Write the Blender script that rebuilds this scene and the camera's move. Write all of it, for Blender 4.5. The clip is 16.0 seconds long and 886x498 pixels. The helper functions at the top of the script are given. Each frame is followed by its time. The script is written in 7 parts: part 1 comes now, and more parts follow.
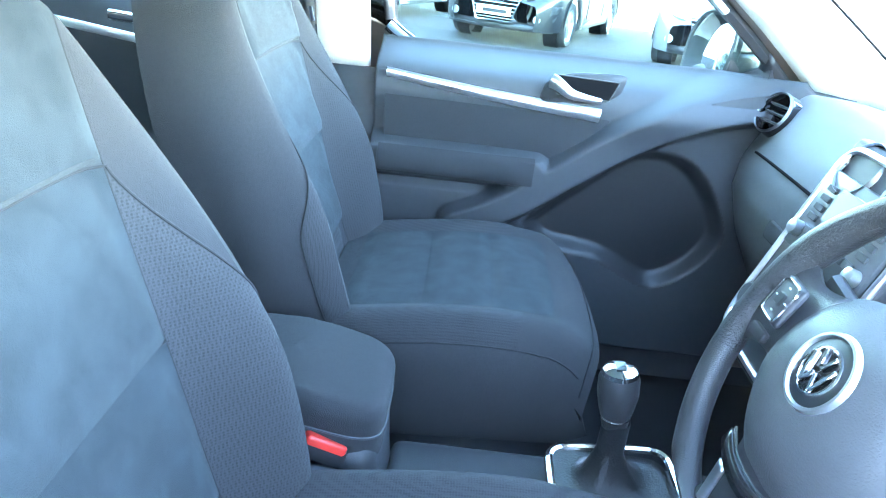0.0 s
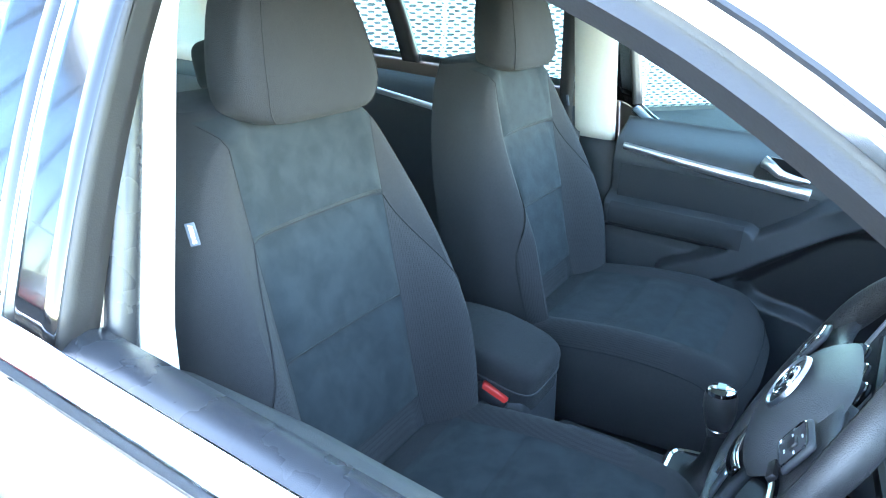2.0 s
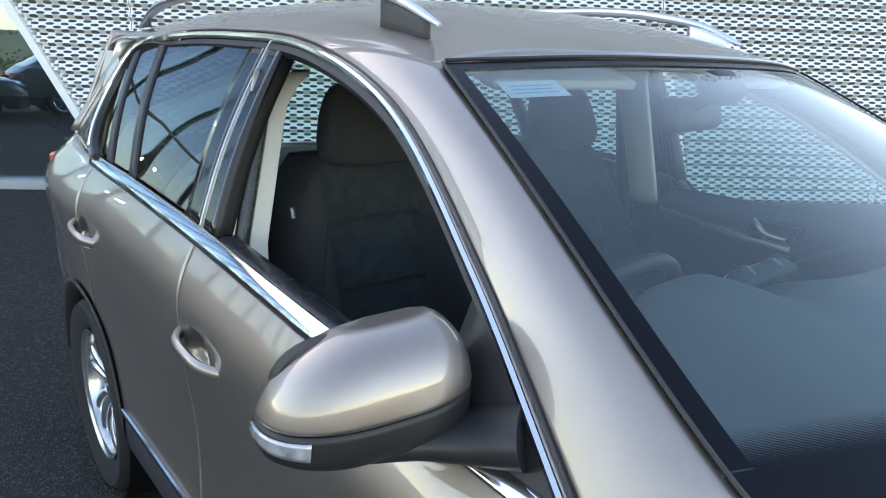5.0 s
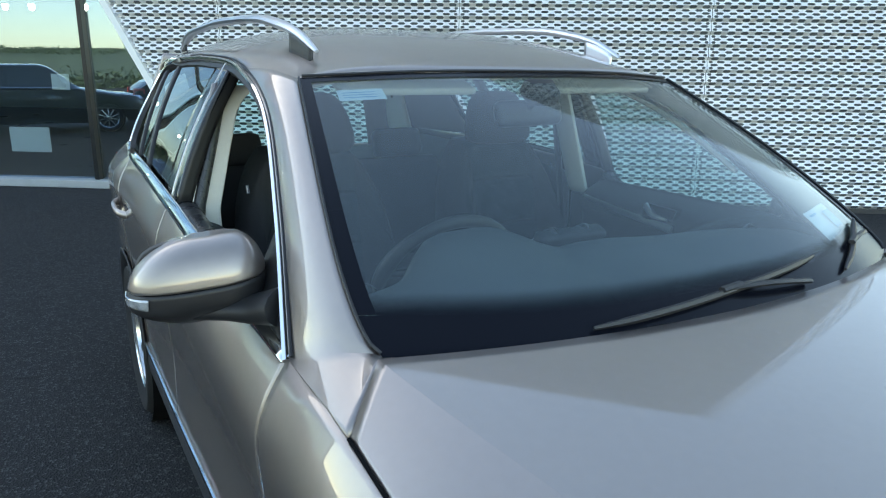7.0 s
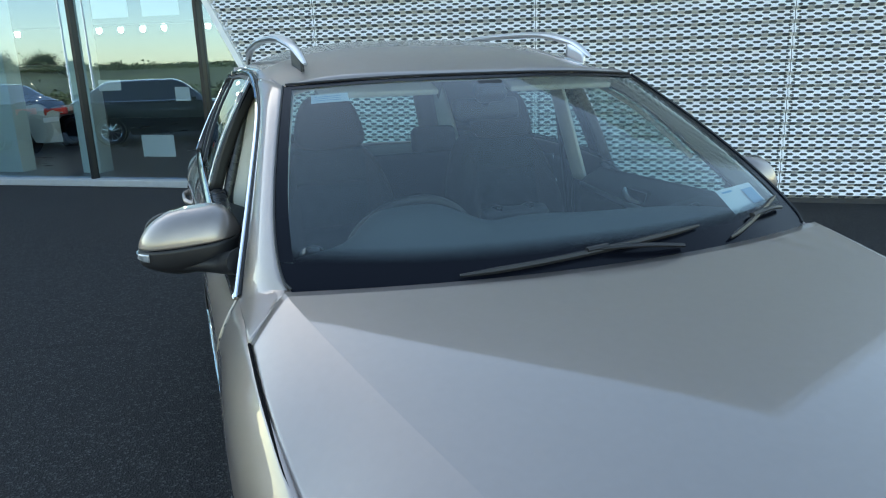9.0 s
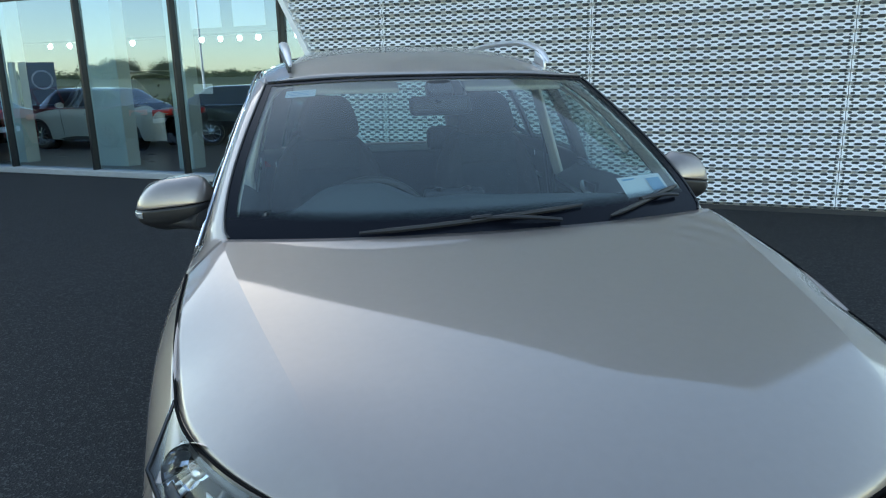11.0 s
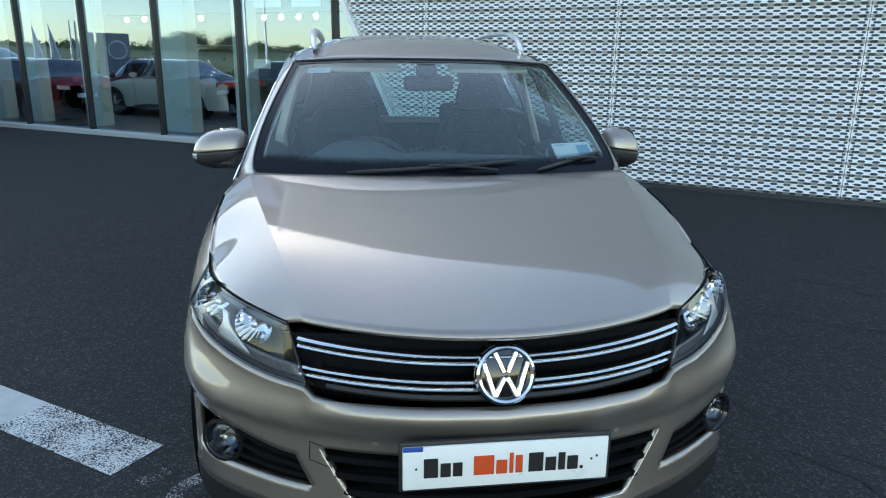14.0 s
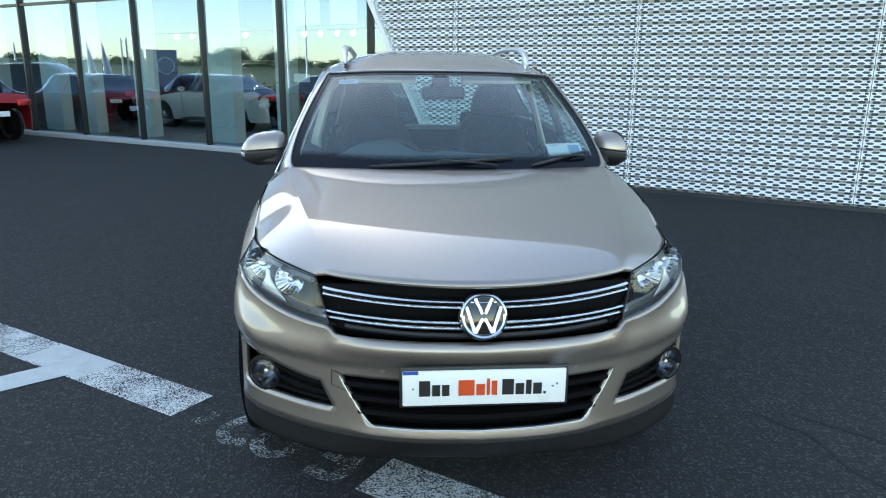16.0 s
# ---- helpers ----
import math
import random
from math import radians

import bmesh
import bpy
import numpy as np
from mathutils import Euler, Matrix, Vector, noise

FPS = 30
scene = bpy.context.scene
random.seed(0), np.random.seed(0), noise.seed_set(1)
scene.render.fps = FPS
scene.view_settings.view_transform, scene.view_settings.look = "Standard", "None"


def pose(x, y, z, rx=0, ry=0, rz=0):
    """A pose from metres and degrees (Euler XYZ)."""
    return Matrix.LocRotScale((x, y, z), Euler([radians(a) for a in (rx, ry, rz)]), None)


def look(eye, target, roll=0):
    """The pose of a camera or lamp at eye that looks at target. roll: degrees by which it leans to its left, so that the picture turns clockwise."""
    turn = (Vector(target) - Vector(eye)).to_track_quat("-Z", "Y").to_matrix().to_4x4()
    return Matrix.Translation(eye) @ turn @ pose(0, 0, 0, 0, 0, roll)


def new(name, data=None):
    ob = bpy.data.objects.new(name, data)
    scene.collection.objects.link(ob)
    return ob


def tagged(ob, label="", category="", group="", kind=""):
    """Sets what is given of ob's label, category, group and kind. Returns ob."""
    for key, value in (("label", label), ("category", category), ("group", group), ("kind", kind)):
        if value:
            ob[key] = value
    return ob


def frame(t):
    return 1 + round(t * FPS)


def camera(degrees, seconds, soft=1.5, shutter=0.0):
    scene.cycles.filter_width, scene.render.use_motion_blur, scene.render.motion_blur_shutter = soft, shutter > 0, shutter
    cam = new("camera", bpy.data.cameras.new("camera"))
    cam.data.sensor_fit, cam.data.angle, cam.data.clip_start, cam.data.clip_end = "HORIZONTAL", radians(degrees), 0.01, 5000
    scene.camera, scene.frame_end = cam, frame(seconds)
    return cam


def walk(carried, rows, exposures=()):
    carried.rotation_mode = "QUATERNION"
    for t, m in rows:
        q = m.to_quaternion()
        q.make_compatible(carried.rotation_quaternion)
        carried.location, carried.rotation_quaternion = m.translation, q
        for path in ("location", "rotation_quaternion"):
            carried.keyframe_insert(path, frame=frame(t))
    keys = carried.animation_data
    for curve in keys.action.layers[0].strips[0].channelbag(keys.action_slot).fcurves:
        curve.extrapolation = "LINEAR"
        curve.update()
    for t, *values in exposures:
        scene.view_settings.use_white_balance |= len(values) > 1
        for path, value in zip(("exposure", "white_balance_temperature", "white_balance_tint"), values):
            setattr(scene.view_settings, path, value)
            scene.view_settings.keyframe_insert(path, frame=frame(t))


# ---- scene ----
cam = camera(65.0, 16.0, soft=1.1)
PATH = [
    (0, (-0.799, 1.298, 1.33), (1.026, 1.325, 0.514), 6.1),
    (0.5, (-0.924, 1.279, 1.355), (0.901, 1.465, 0.56), 6.7),
    (1, (-1.021, 1.156, 1.385), (0.755, 1.665, 0.62), 3.7),
    (1.5, (-1.094, 1.046, 1.440), (0.603, 1.794, 0.669), 3.5),
    (2, (-1.134, 0.983, 1.464), (0.494, 1.899, 0.719), 3.3),
    (2.5, (-1.201, 0.89, 1.472), (0.374, 1.918, 0.757), 2.7),
    (3, (-1.269, 0.748, 1.511), (0.201, 1.92, 0.83), 3.4),
    (3.2, (-1.302, 0.695, 1.519), (0.145, 1.912, 0.867), 2.8),
    (5.5, (-1.376, -0.08, 1.546), (-0.214, 1.461, 1.023), 1.7),
    (6, (-1.383, -0.268, 1.561), (-0.265, 1.308, 1.045), 0.9),
    (6.5, (-1.315, -0.441, 1.575), (-0.252, 1.173, 1.06), 0.3),
    (7, (-1.199, -0.637, 1.565), (-0.222, 1.031, 1.052), 0.8),
    (7.5, (-1.179, -0.765, 1.565), (-0.259, 0.936, 1.054), 0.8),
    (8, (-1.167, -0.939, 1.566), (-0.289, 0.788, 1.069), 1.7),
    (8.5, (-1.063, -1.066, 1.581), (-0.287, 0.706, 1.074), 0.0),
    (11, (-0.563, -1.702, 1.54), (-0.15, 0.195, 1.061), -1.1),
    (11.5, (-0.492, -1.867, 1.569), (-0.128, 0.037, 1.077), -1.2),
    (12, (-0.45, -1.971, 1.559), (-0.134, -0.061, 1.056), -0.2),
    (12.5, (-0.416, -2.089, 1.542), (-0.137, -0.176, 1.029), 0.3),
    (13, (-0.412, -2.238, 1.546), (-0.133, -0.329, 1.018), 0.4),
    (13.5, (-0.403, -2.388, 1.543), (-0.13, -0.478, 1.018), 1.0),
    (14, (-0.377, -2.515, 1.55), (-0.114, -0.604, 1.024), 0.8),
    (14.5, (-0.31, -2.642, 1.558), (-0.084, -0.722, 1.046), 0.3),
    (15, (-0.248, -2.772, 1.546), (-0.063, -0.845, 1.043), 0.6),
    (15.5, (-0.254, -2.871, 1.548), (-0.11, -0.94, 1.047), 0.5),
    (16, (-0.306, -3.038, 1.542), (-0.145, -1.105, 1.052), 0.6),
]
# the camera's own exposure: bright while it looks into the dark cabin
EXPOSURE = [(0.0, 6.58, 6700, 9), (1.0, 6.08, 6600, 8), (2.0, 5.28, 6950, 8), (2.5, 4.66, 7400, 8), (3.2, 3.38, 8100, 8), (5.3, 2.15, 8250, 14), (6.0, 2.07, 8250, 13), (6.8, 1.98, 7850, 5), (8.5, 1.8, 7700, 3), (11.0, 1.6, 7600, 3), (12.5, 1.65, 7600, 3), (14.5, 1.85, 7700, 4), (16.0, 2.06, 7700, 4)]
walk(cam, [(t, look(eye, target, roll)) for t, eye, target, roll in PATH], exposures=EXPOSURE)


# ---- light ----
SUN_EL, SUN_AZ = radians(29), radians(-10)
world = bpy.data.worlds.new("sky")
scene.world = world
world.use_nodes = True
wn = world.node_tree.nodes
sky_tex = wn.new("ShaderNodeTexSky")
sky_tex.sky_type, sky_tex.sun_disc = "NISHITA", False
sky_tex.sun_elevation, sky_tex.sun_rotation = SUN_EL, SUN_AZ
sky_tex.dust_density, sky_tex.ozone_density = 0.3, 1.0
world.node_tree.links.new(sky_tex.outputs[0], wn["Background"].inputs[0])
wn["Background"].inputs[1].default_value = 0.15
sun_data = bpy.data.lights.new("sun", "SUN")
sun_data.energy, sun_data.angle, sun_data.color = 5.0, radians(0.5), (1.0, 0.93, 0.82)
sun = new("sun", sun_data)
sun.matrix_world = look((60 * math.sin(SUN_AZ), 60 * math.cos(SUN_AZ), 60 * math.tan(SUN_EL)), (0, 0, 0))


# ---- materials ----
def material(name, color=(0.5, 0.5, 0.5), rough=0.5, metal=0.0, coat=0.0, spec=0.5, vary=0.0, scale=8.0, bump=0.0, bscale=200.0, emit=0.0, detail=4.0):
    """A principled surface with colour variation at two scales and a fine relief."""
    m = bpy.data.materials.new(name)
    m.use_nodes = True
    nt = m.node_tree
    b = nt.nodes["Principled BSDF"]
    b.inputs["Base Color"].default_value = (*color, 1)
    b.inputs["Roughness"].default_value = rough
    b.inputs["Metallic"].default_value = metal
    b.inputs["Coat Weight"].default_value = coat
    b.inputs["Coat Roughness"].default_value = 0.03
    b.inputs["Specular IOR Level"].default_value = spec
    if emit:
        b.inputs["Emission Color"].default_value = (*color, 1)
        b.inputs["Emission Strength"].default_value = emit
    tc = nt.nodes.new("ShaderNodeTexCoord")
    if vary:
        big, small = nt.nodes.new("ShaderNodeTexNoise"), nt.nodes.new("ShaderNodeTexNoise")
        for n, s in ((big, scale), (small, scale * 17)):
            n.inputs["Scale"].default_value, n.inputs["Detail"].default_value = s, detail
            nt.links.new(tc.outputs["Object"], n.inputs["Vector"])
        add = nt.nodes.new("ShaderNodeMath")
        add.operation = "ADD"
        nt.links.new(big.outputs["Fac"], add.inputs[0])
        nt.links.new(small.outputs["Fac"], add.inputs[1])
        ramp = nt.nodes.new("ShaderNodeMapRange")
        ramp.inputs["From Min"].default_value, ramp.inputs["From Max"].default_value = 0.6, 1.4
        ramp.inputs["To Min"].default_value, ramp.inputs["To Max"].default_value = 1 - vary, 1 + vary
        nt.links.new(add.outputs[0], ramp.inputs["Value"])
        mul = nt.nodes.new("ShaderNodeVectorMath")
        mul.operation = "SCALE"
        mul.inputs[0].default_value = color
        nt.links.new(ramp.outputs[0], mul.inputs["Scale"])
        nt.links.new(mul.outputs[0], b.inputs["Base Color"])
        rr = nt.nodes.new("ShaderNodeMapRange")
        rr.inputs["To Min"].default_value, rr.inputs["To Max"].default_value = max(0.0, rough - 0.08), min(1.0, rough + 0.08)
        nt.links.new(big.outputs["Fac"], rr.inputs["Value"])
        nt.links.new(rr.outputs[0], b.inputs["Roughness"])
    if bump:
        bn, bp = nt.nodes.new("ShaderNodeTexNoise"), nt.nodes.new("ShaderNodeBump")
        bn.inputs["Scale"].default_value, bn.inputs["Detail"].default_value = bscale, 3
        bp.inputs["Strength"].default_value, bp.inputs["Distance"].default_value = bump, 0.002
        nt.links.new(tc.outputs["Object"], bn.inputs["Vector"])
        nt.links.new(bn.outputs["Fac"], bp.inputs["Height"])
        nt.links.new(bp.outputs[0], b.inputs["Normal"])
    return m


def glass(name, tint, face_on=0.06, rough=0.0, gloss=(1, 1, 1), haze=0.0):
    """A thin pane: clear tinted passage with mirror gloss that grows towards grazing angles."""
    m = bpy.data.materials.new(name)
    m.use_nodes = True
    nt = m.node_tree
    nt.nodes.remove(nt.nodes["Principled BSDF"])
    tr, gl, lw, pw, mx, mix = (nt.nodes.new("ShaderNode" + k) for k in ("BsdfTransparent", "BsdfGlossy", "LayerWeight", "Math", "MapRange", "MixShader"))
    tr.inputs[0].default_value = (*tint, 1)
    gl.inputs["Roughness"].default_value = rough
    gl.inputs["Color"].default_value = (*gloss, 1)
    lw.inputs["Blend"].default_value = 0.5
    pw.operation = "POWER"
    pw.inputs[1].default_value = 4.5
    mx.inputs["To Min"].default_value, mx.inputs["To Max"].default_value = face_on, 1.0
    nt.links.new(lw.outputs["Facing"], pw.inputs[0])
    nt.links.new(pw.outputs[0], mx.inputs["Value"])
    nt.links.new(mx.outputs[0], mix.inputs[0])
    nt.links.new(tr.outputs[0], mix.inputs[1])
    nt.links.new(gl.outputs[0], mix.inputs[2])
    out = mix
    if haze:
        # thin film over the pane: sky haze painted in as blue diffuse colour
        df, film = nt.nodes.new("ShaderNodeBsdfDiffuse"), nt.nodes.new("ShaderNodeMixShader")
        df.inputs["Color"].default_value = (0.32, 0.50, 0.62, 1)
        film.inputs[0].default_value = haze
        nt.links.new(mix.outputs[0], film.inputs[1])
        nt.links.new(df.outputs[0], film.inputs[2])
        out = film
    nt.links.new(out.outputs[0], nt.nodes["Material Output"].inputs[0])
    return m


def paint(name, color, metal=0.9):
    """Metallic car paint: flakes under a clear coat."""
    m = material(name, color, 0.46, metal, 1.0, vary=0.03, scale=3.0)
    nt = m.node_tree
    b = nt.nodes["Principled BSDF"]
    b.inputs["Coat IOR"].default_value = 1.7
    vor, tc, bp = nt.nodes.new("ShaderNodeTexVoronoi"), nt.nodes.new("ShaderNodeTexCoord"), nt.nodes.new("ShaderNodeBump")
    vor.inputs["Scale"].default_value = 1800
    bp.inputs["Strength"].default_value, bp.inputs["Distance"].default_value = 0.12, 0.0005
    nt.links.new(tc.outputs["Object"], vor.inputs["Vector"])
    nt.links.new(vor.outputs["Distance"], bp.inputs["Height"])
    nt.links.new(bp.outputs[0], b.inputs["Normal"])
    return m


PAINT = paint("beige_grey_metallic_paint", (0.335, 0.288, 0.262))
CHROME = material("chrome", (0.82, 0.84, 0.86), 0.07, 1.0)
SATIN = material("satin_aluminium", (0.72, 0.73, 0.75), 0.36, 1.0, vary=0.03)
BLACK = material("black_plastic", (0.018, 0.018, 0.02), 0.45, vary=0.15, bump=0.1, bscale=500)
GLOSS_BLACK = material("gloss_black_plastic", (0.008, 0.008, 0.009), 0.12, coat=0.5)
TRIM_GREY = material("grey_cladding_plastic", (0.036, 0.038, 0.043), 0.5, vary=0.12, bump=0.15, bscale=600)
RUBBER = material("tyre_rubber", (0.016, 0.016, 0.017), 0.75, vary=0.2, bump=0.2, bscale=120)
ALLOY = material("alloy_rim", (0.66, 0.68, 0.70), 0.22, 0.9, 0.4)
# near-black, so openings and recesses carry their shade in the colour
DARK = material("recess_shade_black", (0.005, 0.005, 0.006), 0.9, spec=0.1)
SCREEN = glass("windscreen_glass", (0.54, 0.64, 0.65), 0.05, haze=0.058)
SIDE_GLASS = glass("side_window_glass", (0.50, 0.70, 0.66), 0.06)
DARK_GLASS = glass("rear_side_glass", (0.09, 0.125, 0.12), 0.17)
LENS = glass("clear_lens", (0.94, 0.96, 0.98), 0.05)
MIRROR = material("mirror", (0.9, 0.92, 0.93), 0.0, 1.0)
WHITE = material("white_plate", (0.82, 0.83, 0.84), 0.3, vary=0.02)
RED = material("red_plastic", (0.72, 0.045, 0.035), 0.3)
CLOTH = material("anthracite_cloth", (0.032, 0.033, 0.036), 0.92, spec=0.25, vary=0.12, scale=14, bump=0.55, bscale=900)
MESH_CLOTH = material("ribbed_side_cloth", (0.033, 0.034, 0.037), 0.9, spec=0.25, vary=0.1, scale=20, bump=0.45, bscale=420)
SUEDE = material("blue_grey_suede", (0.026, 0.033, 0.0375), 0.95, spec=0.2, bump=0.3, bscale=900)
SUEDE.node_tree.nodes["Principled BSDF"].inputs["Sheen Weight"].default_value = 0.05
# the nap lies in broad brushed patches
nap_nt = SUEDE.node_tree
nap_tc, nap_noise, nap_mr, nap_mul = (nap_nt.nodes.new("ShaderNode" + k) for k in ("TexCoord", "TexNoise", "MapRange", "VectorMath"))
nap_noise.inputs["Scale"].default_value, nap_noise.inputs["Detail"].default_value, nap_noise.inputs["Distortion"].default_value = 26.0, 9.0, 0.3
nap_mr.inputs["From Min"].default_value, nap_mr.inputs["From Max"].default_value = 0.36, 0.64
nap_mr.inputs["To Min"].default_value, nap_mr.inputs["To Max"].default_value = 0.82, 1.17
nap_mul.operation = "SCALE"
nap_mul.inputs[0].default_value = (0.026, 0.033, 0.0375)
nap_nt.links.new(nap_tc.outputs["Object"], nap_noise.inputs["Vector"])
nap_nt.links.new(nap_noise.outputs["Fac"], nap_mr.inputs["Value"])
nap_nt.links.new(nap_mr.outputs[0], nap_mul.inputs["Scale"])
nap_nt.links.new(nap_mul.outputs[0], nap_nt.nodes["Principled BSDF"].inputs["Base Color"])
for cloth in (CLOTH, MESH_CLOTH):
    cloth.node_tree.nodes["Principled BSDF"].inputs["Sheen Weight"].default_value = 0.03
# open weave of the side cloth: small dark pits in rows
weave_nt = MESH_CLOTH.node_tree
weave, weave_tc, weave_mr, weave_mul = (weave_nt.nodes.new("ShaderNode" + k) for k in ("TexVoronoi", "TexCoord", "MapRange", "VectorMath"))
weave.inputs["Scale"].default_value, weave.inputs["Randomness"].default_value = 310.0, 0.15
weave_mr.inputs["From Min"].default_value, weave_mr.inputs["From Max"].default_value = 0.15, 0.55
weave_mr.inputs["To Min"].default_value, weave_mr.inputs["To Max"].default_value = 0.62, 1.16
weave_mul.operation = "SCALE"
weave_base = weave_nt.nodes["Principled BSDF"].inputs["Base Color"]
weave_nt.links.new(weave_tc.outputs["Object"], weave.inputs["Vector"])
weave_nt.links.new(weave.outputs["Distance"], weave_mr.inputs["Value"])
weave_nt.links.new(weave_base.links[0].from_socket, weave_mul.inputs[0])
weave_nt.links.new(weave_mr.outputs[0], weave_mul.inputs["Scale"])
weave_nt.links.new(weave_mul.outputs[0], weave_base)
SOFT = material("dark_soft_touch_plastic", (0.036, 0.039, 0.044), 0.6, vary=0.08, scale=6, bump=0.3, bscale=700)
DASH_SKIN = material("grained_dashboard_skin", (0.115, 0.125, 0.13), 0.5, vary=0.08, scale=6, bump=0.35, bscale=600)
BEIGE = material("pale_grey_trim", (0.62, 0.61, 0.56), 0.7, vary=0.04, bump=0.2, bscale=500)
LEATHER = material("black_leather", (0.036, 0.036, 0.038), 0.36, vary=0.12, bump=0.4, bscale=650)
SILL_BLACK = material("black_sill_vinyl", (0.024, 0.026, 0.030), 0.27, vary=0.1, scale=20, bump=0.1, bscale=900)
CARPET = material("black_carpet", (0.015, 0.015, 0.017), 0.98, vary=0.25, bump=0.8, bscale=800)
SEAM_THREAD = material("seam_thread_and_shade", (0.017, 0.018, 0.020), 0.95)
STITCH = material("grey_stitching", (0.055, 0.058, 0.064), 0.85)


# ---- mesh helpers ----
def finish(name, bm, mat, parent=None, label="", smooth=True, inside=0.0):
    """Link a bmesh as one object; inside: metres of thickness added behind the surface."""
    bmesh.ops.remove_doubles(bm, verts=bm.verts, dist=1e-5)
    if smooth:
        for f in bm.faces:
            f.smooth = True
    me = bpy.data.meshes.new(name)
    bm.to_mesh(me)
    bm.free()
    for m in mat if isinstance(mat, (list, tuple)) else (mat,):
        me.materials.append(m)
    ob = new(name, me)
    if smooth:
        me.set_sharp_from_angle(angle=radians(38))
    if inside:
        mod = ob.modifiers.new("thickness", "SOLIDIFY")
        mod.thickness, mod.offset = inside, -1
    if parent:
        ob.parent = parent
    if label:
        ob["label"] = label
    return ob


def part(name, bm, mat, parent, label="", smooth=True, inside=0.0):
    return finish(name, bm, mat, parent, label, smooth, inside)


def empty(name, m=None):
    ob = new(name)
    ob.empty_display_size = 0.1
    if m:
        ob.matrix_world = m
    return ob


def spline(pts):
    """A smooth curve through the points; its parameter runs from 0 to 1 along the chords."""
    p = np.array(pts, float)
    d = np.r_[0, np.cumsum(np.linalg.norm(np.diff(p, axis=0), axis=1))]
    d /= d[-1]
    tan = np.gradient(p, d, axis=0)

    def at(t):
        t = min(max(t, 0.0), 1.0)
        i = min(max(int(np.searchsorted(d, t, side="right")) - 1, 0), len(d) - 2)
        h = d[i + 1] - d[i]
        u = (t - d[i]) / h
        a, b = 2 * u**3 - 3 * u * u + 1, u**3 - 2 * u * u + u
        return a * p[i] + b * h * tan[i] + (1 - a) * p[i + 1] + (u**3 - u * u) * h * tan[i + 1]

    return at


def table(pts):
    """Smooth interpolation of values over a rising first column."""
    p = np.array(pts, float)
    xs, ys = p[:, 0], p[:, 1:]
    tan = np.gradient(ys, xs, axis=0)

    def at(x):
        x = min(max(x, xs[0]), xs[-1])
        i = min(max(int(np.searchsorted(xs, x, side="right")) - 1, 0), len(xs) - 2)
        h = xs[i + 1] - xs[i]
        u = (x - xs[i]) / h
        a, b = 2 * u**3 - 3 * u * u + 1, u**3 - 2 * u * u + u
        out = a * ys[i] + b * h * tan[i] + (1 - a) * ys[i + 1] + (u**3 - u * u) * h * tan[i + 1]
        return out if len(out) > 1 else float(out[0])

    return at


def sheet(bm, fn, nu, nv, flip=False, mi=0):
    """A grid of nu x nv faces over fn(u, v), u and v from 0 to 1."""
    vs = [[bm.verts.new(fn(i / nu, j / nv)) for j in range(nv + 1)] for i in range(nu + 1)]
    for i in range(nu):
        for j in range(nv):
            q = [vs[i][j], vs[i + 1][j], vs[i + 1][j + 1], vs[i][j + 1]]
            f = bm.faces.new(q[::-1] if flip else q)
            f.material_index = mi
    return bm


def tube(bm, fn, n, ra, rb=None, sides=8, cap=True, up=(0, 0, 1), taper=None):
    """A tube along fn(t); ra across, rb along up; taper(t) scales it."""
    rb = rb or ra
    pts = [Vector(fn(i / n)) for i in range(n + 1)]
    rings = []
    for i, p in enumerate(pts):
        t = (pts[min(i + 1, n)] - pts[max(i - 1, 0)]).normalized()
        side = t.cross(Vector(up)).normalized()
        upv = side.cross(t).normalized()
        k = taper(i / n) if taper else 1.0
        rings.append([bm.verts.new(p + side * (ra * k * math.cos(a)) + upv * (rb * k * math.sin(a))) for a in (2 * math.pi * j / sides for j in range(sides))])
    for a, b in zip(rings, rings[1:]):
        for j in range(sides):
            bm.faces.new((a[j], a[(j + 1) % sides], b[(j + 1) % sides], b[j]))
    if cap:
        bm.faces.new(rings[0][::-1])
        bm.faces.new(rings[-1])
    return bm


def box(bm, size, m=None, bevel=0.0, seg=2):
    """A bevelled box of that size, at the pose m."""
    tmp = bmesh.new()
    bmesh.ops.create_cube(tmp, size=1)
    bmesh.ops.scale(tmp, vec=size, verts=tmp.verts)
    if bevel:
        bmesh.ops.bevel(tmp, geom=tmp.edges[:], offset=bevel, segments=seg, profile=0.5, affect="EDGES")
    join(bm, tmp, m)
    return bm


def join(bm, tmp, m=None, mi=0):
    m = m or Matrix()
    vs = {v: bm.verts.new(m @ v.co) for v in tmp.verts}
    for f in tmp.faces:
        g = bm.faces.new([vs[v] for v in f.verts])
        g.material_index = mi
    tmp.free()


def lathe(bm, profile, n=24, m=None):
    """A turned body about z from (radius, height) pairs."""
    m = m or Matrix()
    rings = [[bm.verts.new(m @ Vector((r * math.cos(a), r * math.sin(a), z))) for a in (2 * math.pi * k / n for k in range(n))] for r, z in profile]
    for a, b in zip(rings, rings[1:]):
        for k in range(n):
            bm.faces.new((a[k], a[(k + 1) % n], b[(k + 1) % n], b[k]))
    return bm


